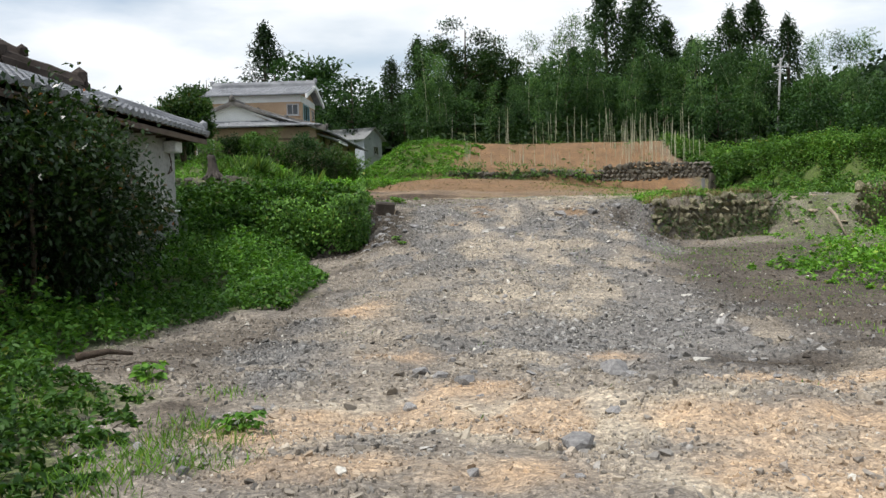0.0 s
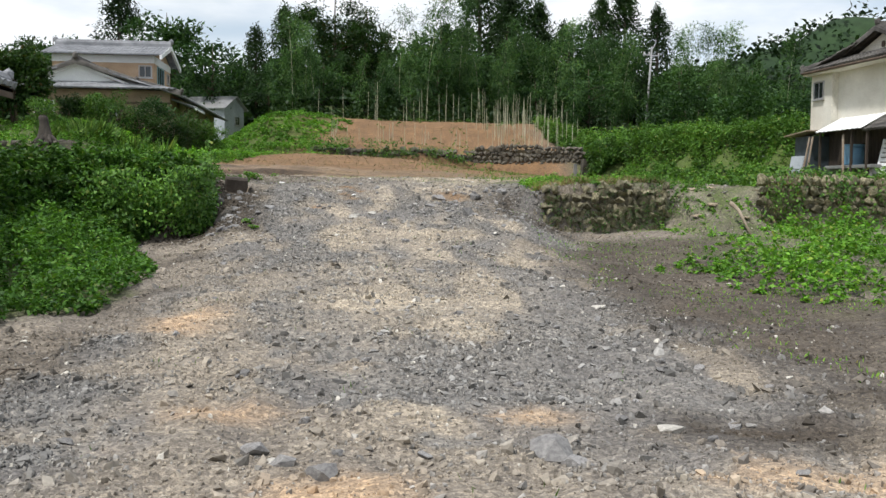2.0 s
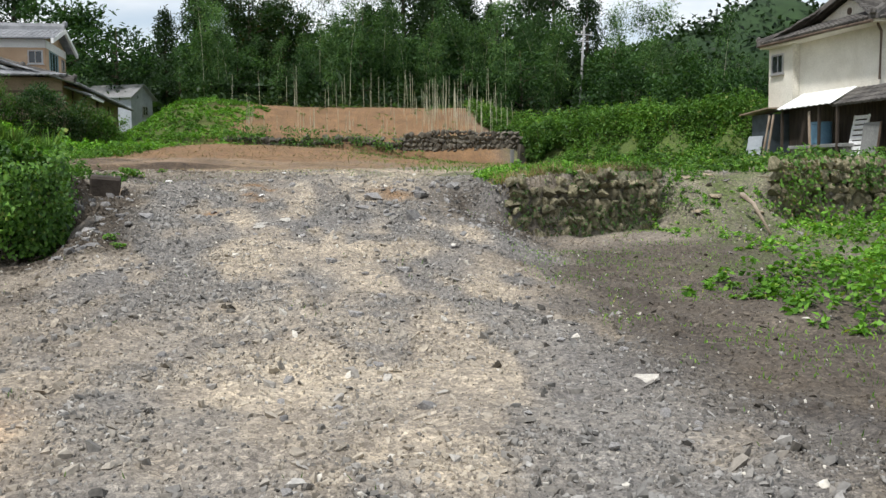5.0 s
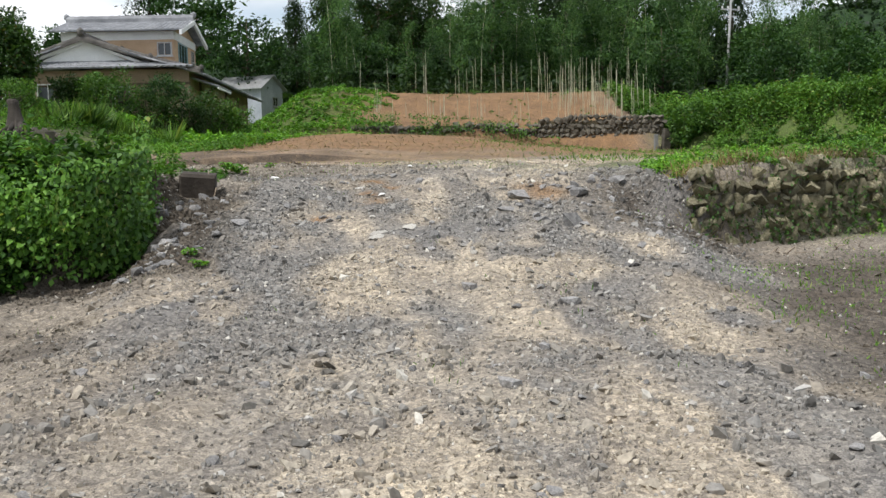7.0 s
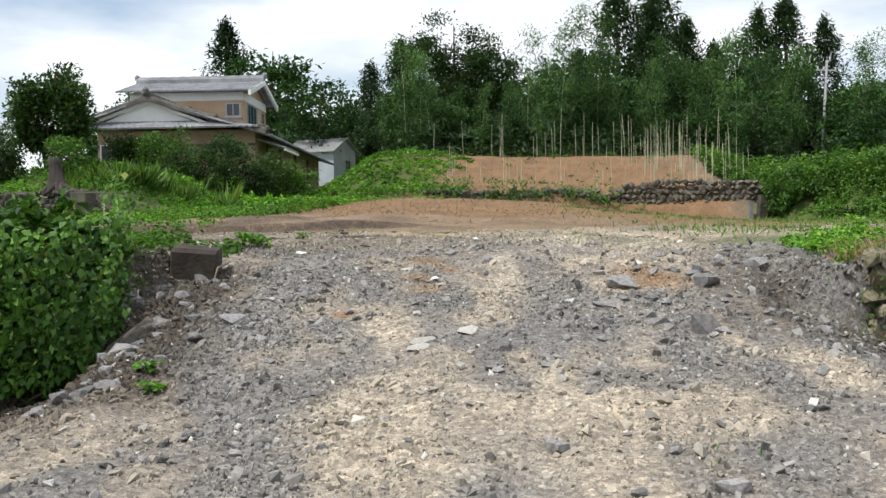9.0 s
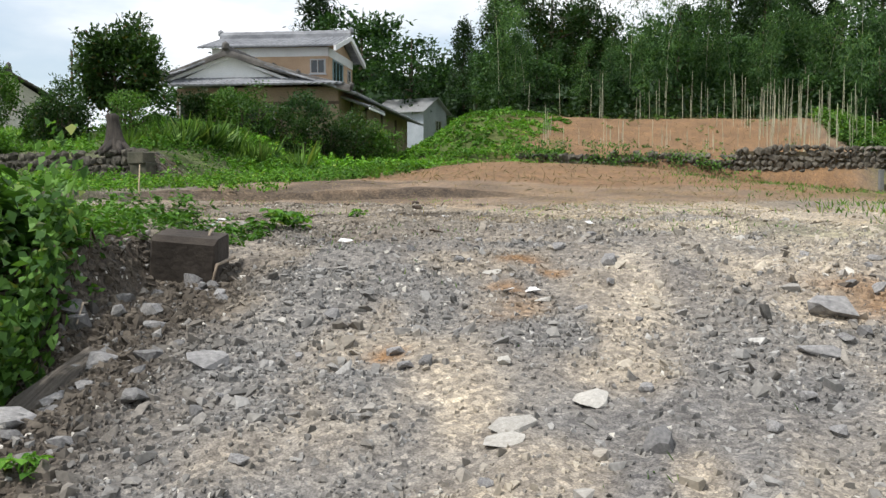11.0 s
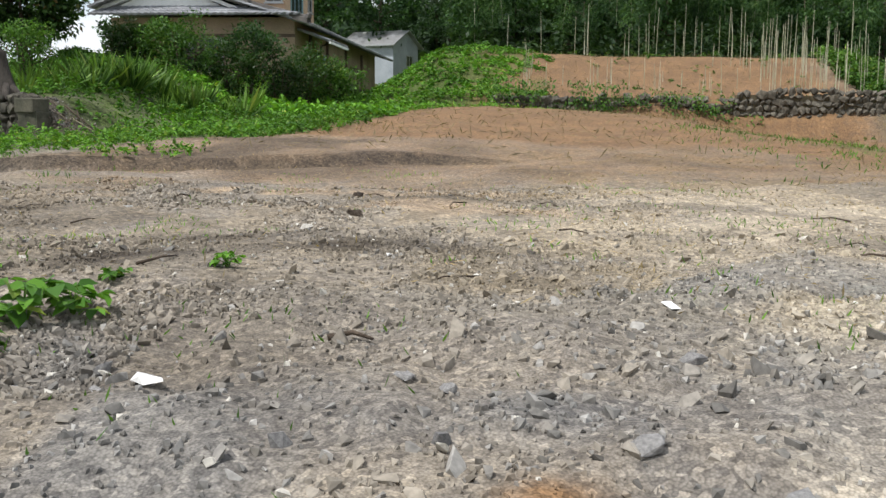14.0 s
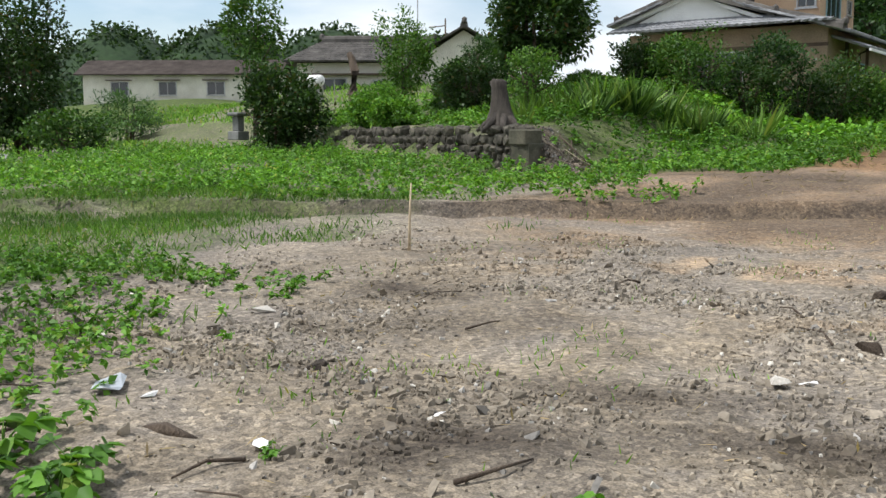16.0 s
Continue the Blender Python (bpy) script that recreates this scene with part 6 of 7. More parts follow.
# cedar leaf colour darkens the understory, as the shade between the trunks would
patch("understory", 24000, rect(-6, 50, 77.5, 86), lambda x, y: 2.6 * lumps(x, y, 81, 1.6, 0.2, 1.1) * sstep(77.5, 81, y), LEAF_CEDAR, 0.4, 0.2, "understory below the bamboo, coloured dark for the shade there", seed=30, low=0.0, category="undergrowth")
grass_bed("soil_straw", 15000, rect(-6, 14, 38, 77), lambda x, y: covers(x, y)[0] * 0.8, STRAW, 0.22, "dry stalks lying on the red soil", seed=24, width=0.02, category="straw", lie=1.0)
hanging("wall_growth", 4200, [(-2.0, 63.8), (2.6, 64.9), (4.4, 65.4), (9.5, 65.4)], 0.0, 1.5, 0.5, LEAF_MID, 0.16, 0.09, "weeds growing from the back stone wall", 14)
for stock in CEDARS + ROUNDS + DARKS + BAMBOOS:
    for o in (*stock.children_recursive, stock):
        bpy.data.objects.remove(o)


def hill(name, spots, label, seed, far):
    """A wooded hill: a smooth body and many tree-top tufts, as one mesh."""
    rng = np.random.default_rng(seed)
    C, S = [], []
    for x, y, top, r in spots:
        n = int(330 * r / 30)
        a, q = rng.uniform(0, 2 * np.pi, n), np.sqrt(rng.random(n))
        z0 = float(ground_z(x, y))
        hx, hy = x + r * q * np.cos(a), y + r * q * np.sin(a)
        hz = z0 + (top - z0) * (0.5 + 0.5 * np.cos(np.pi * q)) + rng.uniform(-1.0, 1.2, n)
        for k in range(n):
            m = 15
            C.append(np.stack([hx[k] + rng.normal(0, 1.3, m), hy[k] + rng.normal(0, 1.3, m), hz[k] + rng.uniform(-2.2, 1.3, m)], -1))
    me = leaf_mesh(name, np.concatenate(C), 1.7 * far, 1.1 * far, LEAF_CEDAR, droop=0.3, up=0.3, rng=rng)
    ob = tagged(new(name, me), label, "hill", kind="stuff")
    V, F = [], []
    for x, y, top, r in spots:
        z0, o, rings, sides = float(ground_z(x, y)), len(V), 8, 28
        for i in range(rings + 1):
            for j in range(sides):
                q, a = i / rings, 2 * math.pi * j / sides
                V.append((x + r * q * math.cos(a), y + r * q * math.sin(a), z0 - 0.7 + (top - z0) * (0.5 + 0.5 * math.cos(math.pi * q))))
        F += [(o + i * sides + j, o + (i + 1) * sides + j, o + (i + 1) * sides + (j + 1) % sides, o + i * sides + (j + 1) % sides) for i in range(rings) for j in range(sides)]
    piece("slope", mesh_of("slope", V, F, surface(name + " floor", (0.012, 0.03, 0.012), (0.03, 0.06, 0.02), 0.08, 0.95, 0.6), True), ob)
    return ob


hill("wooded_slope", [(-34, 122, 15.5, 15), (-22, 124, 17, 14), (-11, 124, 16, 14), (0, 122, 17.5, 14), (11, 120, 18.5, 14), (22, 120, 18.5, 14), (32, 120, 17, 14), (42, 122, 14.5, 14)], "dense dark wood rising behind the front trees", 3, 0.6)
hill("wooded_hill", [(98, 186, 36, 34), (84, 190, 30, 30), (120, 190, 31, 40), (70, 180, 24, 30)], "steep hill covered with dark cedar woods", 1, 0.75)
hill("wooded_ridge", [(-280, 205, 30, 50), (-258, 215, 36, 45), (-232, 235, 37, 45), (-205, 252, 36, 40), (-180, 270, 32, 50), (-320, 190, 30, 60)], "low far ridge covered with dark woods", 2, 0.95)


def shrub(x, y, r, h, mat, size, label, seed, n=4000, narrow=0.55, name="shrub", lift=0.0, group="garden shrubs"):
    """Stems and a lumpy crown of leaves standing on the ground."""
    rng, rr = np.random.default_rng(seed), random.Random(seed)
    z = float(ground_z(x, y))
    t = thing(name, pose(x, y, z), label, "tree" if "tree" in name else "shrub", group)
    m = 46
    d = rng.normal(size=(m, 3))
    d /= np.linalg.norm(d, axis=1)[:, None]
    crown = h - lift
    cl = d * rng.uniform(0.5, 0.92, m)[:, None] * np.array([r, r, crown / 2]) * (1 + 0.1 * rng.normal(size=(m, 1))) + np.array([0, 0, lift + crown / 2])
    cl[:, 2] = np.maximum(cl[:, 2], lift + 0.12)
    who = rng.integers(0, m, n)
    c = cl[who] + np.clip(rng.normal(size=(n, 3)), -1.5, 1.5) * np.array([0.17 * r, 0.17 * r, 0.08 * crown + 0.03])
    c[:, 2] = np.maximum(c[:, 2], 0.03)
    out = c - np.array([0, 0, lift + crown * 0.4])
    out /= np.linalg.norm(out, axis=1)[:, None] + 1e-6
    piece("crown", leaf_mesh("crown", c, size, size * narrow, mat, outward=out * 0.8, rng=rng, droop=0.35), t)
    st = []
    for k in range(3 if lift < 0.8 else 1):
        a = rr.uniform(0, 6.28)
        q = 0.25 * r if lift < 0.8 else 0.05
        st.append(([(math.cos(a) * q * 0.3, math.sin(a) * q * 0.3, -0.15), (math.cos(a) * q, math.sin(a) * q, h * 0.35), (math.cos(a) * q * 1.6, math.sin(a) * q * 1.6, h * 0.75)], [0.03 + 0.018 * h, 0.02 + 0.01 * h, 0.012], 6))
    for k in range(6):
        a, zz = k * 1.9, lift + crown * (0.15 + 0.08 * k)
        st.append(([(0, 0, zz * 0.85), (math.cos(a) * r * 0.45, math.sin(a) * r * 0.45, zz), (math.cos(a) * r * 0.8, math.sin(a) * r * 0.8, zz + 0.15 * crown)], [0.03, 0.02, 0.008], 5))
    v, f = tubes(st)
    piece("trunk", mesh_of("trunk", v, f, BARK, True), t)
    return t


# big evergreen beside the grey house
def camellia():
    rng = np.random.default_rng(77)
    x, y = -5.55, 12.4
    z = float(ground_z(x, y))
    t = thing("camellia_bush", pose(x, y, z), "large dark glossy evergreen bush before the grey house", "bush")
    n, m = 30000, 150
    d = rng.normal(size=(m, 3))
    d /= np.linalg.norm(d, axis=1)[:, None]
    cl = d * rng.uniform(0.5, 0.97, m)[:, None] * np.array([1.05, 3.1, 1.35]) + np.array([0, 0, 1.5])
    who = rng.integers(0, m, n)
    c = cl[who] + rng.normal(size=(n, 3)) * np.array([0.2, 0.3, 0.2])
    c[:, 2] = np.maximum(c[:, 2], 0.1)
    out = c - np.array([0, 0, 1.2])
    out /= np.linalg.norm(out, axis=1)[:, None]
    piece("crown", leaf_mesh("crown", c, 0.10, 0.05, LEAF_CAMELLIA, outward=out * 0.7, rng=rng, droop=0.4), t)
    c = cl[rng.integers(0, m, 420)] * np.array([1.06, 1.05, 1.05]) + rng.normal(size=(420, 3)) * 0.15
    shoots = piece("young_shoots", leaf_mesh("young_shoots", c, 0.07, 0.03, leaf_material("red shoot", (0.14, 0.05, 0.02), (0.28, 0.10, 0.04)), rng=rng), t)
    tagged(shoots, "reddish young shoots", kind="stuff")
    st = []
    for k in range(11):
        a = k * 0.57
        yy = -2.4 + 0.48 * k
        st.append(([(0.1 * math.sin(k * 3), yy * 0.6, -0.1), (0.25 * math.sin(a * 5), yy * 0.8, 0.9), (0.5 * math.sin(a * 4), yy, 1.9)], [0.05, 0.035, 0.012], 6))
    v, f = tubes(st)
    piece("trunk", mesh_of("trunk", v, f, BARK, True), t)


camellia()
GARDEN = [
    (-13.0, 52.0, 0.75, 1.4, LEAF_DARK, "small dark evergreen shrub before the tan house"),
    (-12.0, 52.4, 0.95, 1.6, LEAF_MID, "leafy green garden shrub before the tan house"),
    (-11.0, 52.0, 1.25, 1.95, LEAF_MID, "leafy green garden shrub before the tan house"),
    (-9.9, 52.8, 1.05, 1.75, LEAF_DARK, "dark clipped evergreen shrub in the garden"),
    (-8.9, 54.8, 1.1, 1.9, LEAF_DARK, "dark clipped evergreen shrub in the garden"),
    (-8.2, 56.0, 1.3, 2.3, LEAF_DARK, "dark clipped evergreen shrub in the garden"),
    (-7.3, 56.4, 1.0, 1.9, LEAF_MID, "bushy mid-green shrub beside the house door"),
    (-13.8, 50.4, 0.75, 0.5, LEAF_MID, "low leafy shrub behind the sword-leaved plants"),
    (-15.7, 47.0, 0.95, 1.55, LEAF_DARK, "dark rounded shrub behind the garden wall"),
    (-16.7, 47.8, 0.85, 1.5, LEAF_MID, "bushy mid-green shrub in the garden"),
    (-18.3, 46.0, 0.85, 1.2, LEAF_WEED, "bright broad-leaved shrub above the garden wall"),
    (-17.2, 45.6, 0.7, 0.8, LEAF_WEED, "bright broad-leaved shrub above the garden wall"),
    (-17.4, 50.6, 1.0, 2.0, LEAF_FOREST, "wide green shrub behind the garden wall")]
for i, (x, y, r, h, mat, label) in enumerate(GARDEN):
    shrub(x, y, r, h, mat, 0.11, label, 100 + i, 3600)
shrub(-9.6, 54.0, 1.0, 2.7, LEAF_FOREST, 0.12, "small open-crowned garden tree before the house", 128, 2600, name="garden_tree", lift=1.2, group="garden trees")
shrub(-18.3, 47.5, 0.95, 3.1, LEAF_MID, 0.11, "broad leafy garden tree before the white house", 129, 4200, name="garden_tree", lift=0.8, group="garden trees")
shrub(-12.2, 44.5, 0.75, 1.65, LEAF_MID, 0.085, "small twiggy shrub beside the old stump", 130, 1900, lift=0.5)
shrub(-20.9, 45.0, 1.35, 2.75, LEAF_DARK, 0.14, "dense rounded dark evergreen shrub on the wall", 131, 8000, lift=0.25)
shrub(-23.5, 46.5, 1.05, 5.4, LEAF_MID, 0.17, "slender garden tree with an open leafy crown", 132, 2000, name="garden_tree", lift=2.7, group="garden trees")
shrub(-14.6, 49.0, 1.5, 3.7, LEAF_DARK, 0.18, "dense round-topped evergreen garden tree", 133, 9000, name="garden_tree", lift=0.75, group="garden trees")
shrub(-34.4, 45.0, 1.9, 6.2, LEAF_DARK, 0.2, "broad dark tree at the edge of the meadow", 134, 9000, name="broadleaf_tree", group="meadow trees")
shrub(-31.0, 44.8, 1.6, 1.7, LEAF_MID, 0.16, "low spreading shrub below the dark tree", 136, 3000, group="meadow shrubs")
shrub(-42.9, 56.1, 1.8, 2.6, LEAF_BAMBOO, 0.3, "feathery bamboo-grass clump in the meadow", 137, 2500, 0.2, group="meadow shrubs")
shrub(16.6, 64.0, 1.3, 2.0, LEAF_MID, 0.2, "bright bush beside the stone posts", 141, 3000, group="bank shrubs")
for i, (x, y, r, h) in enumerate(((30, 74, 3.0, 4.2), (34, 72, 3.2, 3.8), (38, 70, 3.2, 3.4), (27, 78, 2.8, 4.2))):
    shrub(x, y, r, h, LEAF_FOREST, 0.26, "broad bushy tree above the creeper bank", 150 + i, 6000, name="broadleaf_tree", group="bank trees")


# sword-leaved plants in front of the garden
LEAF_SWORD = leaf_material("sword leaf", (0.035, 0.095, 0.022), (0.15, 0.27, 0.06), (0.27, 0.30, 0.10))


def sword_stock(seed):
    rng = np.random.default_rng(seed)
    n = 46
    a = rng.uniform(0, 2 * np.pi, n)
    c = np.stack([0.10 * np.cos(a), 0.10 * np.sin(a), np.full(n, -0.03)], -1)
    aim = np.stack([0.7 * np.cos(a), 0.7 * np.sin(a), rng.uniform(0.6, 1.6, n)], -1)
    return leaf_mesh("sword_plant", c, 0.85, 0.075, LEAF_SWORD, aim=aim * 2.2, droop=0.0, up=-1, rng=rng, fold=0.2)


SWORDS = [sword_stock(i) for i in range(3)]
rs = random.Random(4)
for i in range(30):
    f = i / 29
    x, y = -11.6 + 3.2 * f + rs.uniform(-0.5, 0.5), 43.9 + 4.2 * f + rs.uniform(-0.5, 1.3)
    ob = tagged(new("sword_plant", SWORDS[i % 3]), "clump of arching yellow-green sword-shaped leaves", "plant", "sword-leaved plants")
    s = rs.uniform(0.5, 1.15)
    ob.matrix_basis = pose(x, y, float(ground_z(x, y)), 0, 0, rs.uniform(0, 360)) @ Matrix.Diagonal((s, s, s, 1))


# seedlings on the terrace
def seedling(x, y, s, seed):
    rng = np.random.default_rng(seed)
    t = thing("seedling", pose(x, y, float(ground_z(x, y)), 0, 0, seed * 50) @ Matrix.Diagonal((s, s, s, 1)), "young plant with broad bright green heart-shaped leaves", "plant", "seedlings on the terrace")
    C, A = [], []
    for k in range(15):
        a, L = k * 2.4 + rng.uniform(-0.3, 0.3), rng.uniform(0.05, 0.28)
        tip = (math.cos(a) * L * 0.75, math.sin(a) * L * 0.75, 0.05 + 0.17 * rng.random())
        v, f = tube([(0.01 * math.cos(a), 0.01 * math.sin(a), -0.02), (tip[0] * 0.45, tip[1] * 0.45, tip[2] * 0.7), tip], [0.006, 0.005, 0.003], 5)
        piece("stalk", mesh_of("stalk", v, f, GRASS), t)
        for q in range(3):
            C.append(tip)
            A.append((math.cos(a + 1.1 * (q - 1)), math.sin(a + 1.1 * (q - 1)), -0.15))
    piece("foliage", leaf_mesh("foliage", C, 0.13, 0.10, LEAF_BRIGHT, aim=np.array(A) * 2, rng=rng, droop=0.2, up=1.2, fold=0.12, broad=True), t)


for i, (x, y, s) in enumerate(((-3.42, 26.35, 0.55), (-3.8, 26.3, 0.7), (-3.6, 26.05, 0.6), (-3.15, 26.0, 0.5), (-2.2, 26.65, 0.35), (-1.67, 26.9, 0.35), (-3.0, 26.9, 0.22), (-1.75, 20.9, 0.4), (-1.62, 20.55, 0.4), (-2.2, 25.75, 0.75), (-2.05, 25.9, 0.6), (-3.3, 26.2, 0.6), (-2.9, 8.4, 0.7), (-1.6, 6.4, 0.6))):
    seedling(x, y, s, 300 + i)

# ---- small things ----
STRING = surface("pale green twine", (0.30, 0.55, 0.48), (0.45, 0.68, 0.60), 3.0, 0.6, 40.0, 0.1)
STUMP = surface("grey dead wood", (0.025, 0.021, 0.018), (0.085, 0.072, 0.06), 2.5, 0.9, 22.0, 0.8, 0.03, stretch=(3, 3, 0.5))


def stump():
    x, y = -11.2, 41.62
    z = float(ground_z(x, y))
    bm = bmesh.new()
    rings, n, R = [], 18, random.Random(3)
    prof = [(0.36, -0.1), (0.28, 0.1), (0.21, 0.28), (0.17, 0.55), (0.15, 0.75), (0.17, 0.88), (0.09, 0.93)]
    wob = [R.uniform(0.78, 1.22) for _ in range(n)]
    for r, h in prof:
        rings.append([bm.verts.new((r * (1 + (wob[k] - 1) * (1.3 if h < 0.3 else 0.7)) * math.cos(2 * math.pi * k / n) - 0.12 * h, r * (1 + (wob[(k + 2) % n] - 1)) * math.sin(2 * math.pi * k / n), h + (0.12 * (wob[k] - 1) if h > 0.9 else 0))) for k in range(n)])
    for a, b in zip(rings[:-1], rings[1:]):
        for k in range(n):
            bm.faces.new((a[k], a[(k + 1) % n], b[(k + 1) % n], b[k]))
    bm.faces.new(rings[-1])
    t = part("stump", bm, STUMP, None, smooth=True)
    t.matrix_basis = pose(x, y, z + 0.05)
    tagged(t, "weathered grey tree stump on the garden wall", "stump")
    v, f = tubes([([(0.1 * math.cos(a), 0.1 * math.sin(a), 0.2), (0.38 * math.cos(a), 0.38 * math.sin(a), 0.0), (0.55 * math.cos(a), 0.55 * math.sin(a), -0.12)], [0.11, 0.07, 0.03], 7) for a in (3.6, 4.4, 5.3, 6.0)])
    piece("root", mesh_of("root", v, f, STUMP, True), t)


stump()


def squared_stone(name, x, y, s, turn, label, category, mat=CONCRETE, lift=0.0, lean=0.0):
    bm = bmesh.new()
    box(bm, -s[0] / 2, -s[1] / 2, 0, s[0] / 2, s[1] / 2, s[2], min(s) * 0.08)
    for v in bm.verts:
        v.co += Vector((random.Random(int(v.co.x * 999) + int(v.co.z * 77)).uniform(-1, 1), random.Random(int(v.co.y * 999) + 5).uniform(-1, 1), 0)) * min(s) * 0.05
    ob = part(name, bm, mat)
    ob.matrix_basis = pose(x, y, float(ground_z(x, y)) - 0.08 + lift, lean, lean, turn)
    return tagged(ob, label, category)


MOSSY = surface("mossy block", (0.04, 0.042, 0.028), (0.12, 0.11, 0.08), 3.0, 0.95, 20.0, 0.6, 0.02)
squared_stone("corner_stone", -10.15, 40.75, (0.55, 0.42, 0.3), -25, "mossy squared corner stone of the garden wall", "stone", MOSSY, 0.55)
squared_stone("corner_stone", -10.1, 40.78, (0.55, 0.45, 0.6), -20, "mossy squared lower stone of the garden wall", "stone", MOSSY)
squared_stone("stone_post", 15.25, 64.6, (0.42, 0.36, 1.25), 10, "weathered grey-brown stone gatepost beside the wall", "post", GARDEN_STONE, 0.15, 4)
squared_stone("stone_post", 14.7, 64.5, (0.2, 0.2, 1.1), 5, "thin grey stone post beside the wall", "post", CONCRETE)
MUD_BLOCK = surface("earth-stained block", (0.028, 0.022, 0.017), (0.075, 0.06, 0.047), 3.0, 0.95, 20.0, 0.6, 0.02)
blk = squared_stone("concrete_block", -2.30, 24.04, (0.48, 0.46, 0.5), 8, "dark earth-stained concrete block at the ramp's edge", "block", MUD_BLOCK, 0.0, 5)
blk.location.z = 1.22
ROOT_WOOD = surface("pale root", (0.22, 0.17, 0.12), (0.42, 0.35, 0.27), 3.0, 0.8, 40.0, 0.3)


def slab_log():
    ob = tagged(new("log", rock_mesh("log", STUMP_PALE, 77, 0.8, 26)), "grey weathered log half buried in the eroded bank", "log")
    ob.matrix_basis = pose(-2.33, 22.0, float(ground_z(-2.33, 22.0)) + 0.02, 22, 0, -8) @ Matrix.Diagonal((0.17, 0.85, 0.15, 1))


STUMP_PALE = surface("weathered grey log", (0.10, 0.085, 0.07), (0.26, 0.225, 0.185), 2.5, 0.9, 22.0, 0.8, 0.03, stretch=(3, 0.5, 3))


slab_log()


def twig(name, pts, r, label, category, mat=ROOT_WOOD):
    v, f = tube(pts, [r * (1 - 0.6 * k / (len(pts) - 1)) for k in range(len(pts))], 6)
    return tagged(new(name, mesh_of(name, v, f, mat, True)), label, category, "roots and twigs")


twig("root", [(-2.13, 24.05, 1.74), (-2.13, 24.0, 1.70), (-2.15, 23.99, 1.57), (-2.12, 23.98, 1.48), (-2.18, 23.95, 1.42)], 0.011, "pale root hanging from the bank edge", "root")
twig("root", [(-1.95, 24.02, 1.55), (-2.0, 23.8, 1.51), (-2.04, 23.8, 1.37), (-2.03, 23.8, 1.27), (-2.09, 23.78, 1.15)], 0.014, "pale root hanging from the bank edge", "root")
twig("driftwood", [(8.0, 22.7, 1.30), (8.05, 22.4, 1.16), (8.15, 22.0, float(ground_z(8.15, 22.0)) + 0.03)], 0.05, "bleached branch leaning on the rubble steps", "branch")
rt = random.Random(9)
for i in range(9):
    x, y = rt.uniform(4.2, 6.2), rt.uniform(22.2, 22.85)
    z = float(ground_z(x, y))
    a = rt.uniform(0, 6.28)
    twig("root", [(x, y, z + 0.02), (x + 0.12 * math.cos(a), y - 0.05, z + rt.uniform(0.03, 0.12)), (x + 0.2 * math.cos(a + 0.4), y - 0.12, z + rt.uniform(0.04, 0.16)), (x + 0.32 * math.cos(a), y - 0.2, z + rt.uniform(0.0, 0.1))], rt.uniform(0.005, 0.010), "dry pulled roots heaped below the wall", "root")
for i in range(30):
    x, y = rt.gauss(-2.6, 0.35), rt.uniform(21.3, 24.2)
    z = float(ground_z(x, y))
    a = rt.uniform(3.4, 6.0)
    twig("root", [(x, y, z + 0.03), (x + 0.1 * math.cos(a), y + 0.12 * math.sin(a), z + rt.uniform(0.03, 0.14)), (x + 0.28 * math.cos(a), y + 0.3 * math.sin(a), z + rt.uniform(-0.1, 0.06))], rt.uniform(0.005, 0.011), "thin dry root trailing down the eroded bank", "root", BARK if i % 4 else ROOT_WOOD)
for i in range(40):
    x, y = rt.uniform(-5, 4), rt.uniform(25.5, 32)
    if i < 12:
        x, y = rt.uniform(-4.2, -2.2), rt.uniform(8, 11)
    z = float(ground_z(x, y)) + 0.012
    a, L = rt.uniform(0, 6.28), rt.uniform(0.15, 0.5)
    twig("twig", [(x, y, z), (x + L * 0.5 * math.cos(a), y + L * 0.5 * math.sin(a), z + 0.02), (x + L * math.cos(a + 0.2), y + L * math.sin(a + 0.2), z)], rt.uniform(0.005, 0.011), "thin dry twig lying on the ground", "twig", BARK)
twig("log", [(-3.75, 8.9, 0.22), (-3.5, 9.05, 0.25), (-3.3, 9.15, 0.21)], 0.045, "dark rotten log lying in the weeds", "log", BARK)
twig("log", [(-0.85, 25.66, 1.67), (-0.75, 25.69, 1.69), (-0.66, 25.66, 1.67)], 0.016, "dark strip of bark on the ramp top", "log", BARK)
twig("log", [(-3.7, 26.78, 1.70), (-3.55, 26.85, 1.74), (-3.42, 26.9, 1.70)], 0.05, "curved dark bark piece in the soil", "log", BARK)
PEG = surface("bleached cane", (0.40, 0.31, 0.20), (0.56, 0.46, 0.32), 3.0, 0.7, 40.0, 0.2)
twig("garden_stake", [(-6.3, 32.05, float(ground_z(-6.3, 32.05)) - 0.1), (-6.29, 32.05, 2.1), (-6.27, 32.05, 2.46)], 0.018, "thin upright bamboo stake in the terrace", "stake", PEG)
twig("peg", [(-6.5, 40.1, 1.8), (-6.47, 40.1, 2.2)], 0.05, "short dark wooden peg in the soil", "peg", BARK)


twine = [(-2.75, 25.22), (-2.70, 25.50), (-2.73, 25.90)]
twig("twine", [(x, y, float(ground_z(x, y)) + 0.05) for x, y in twine], 0.006, "thin pale green twine stretched over the weeds", "twine", STRING)


def shard(x, y, s, mat, label, category, seed, flat=0.25):
    me = rock_mesh(category, mat, seed, flat, 9)
    ob = tagged(new(category, me), label, category, "rubbish on the terrace")
    ob.matrix_basis = pose(x, y, float(ground_z(x, y)) + s * 0.25, 8, 5, seed * 40) @ Matrix.Diagonal((s, s * 0.7, s, 1))


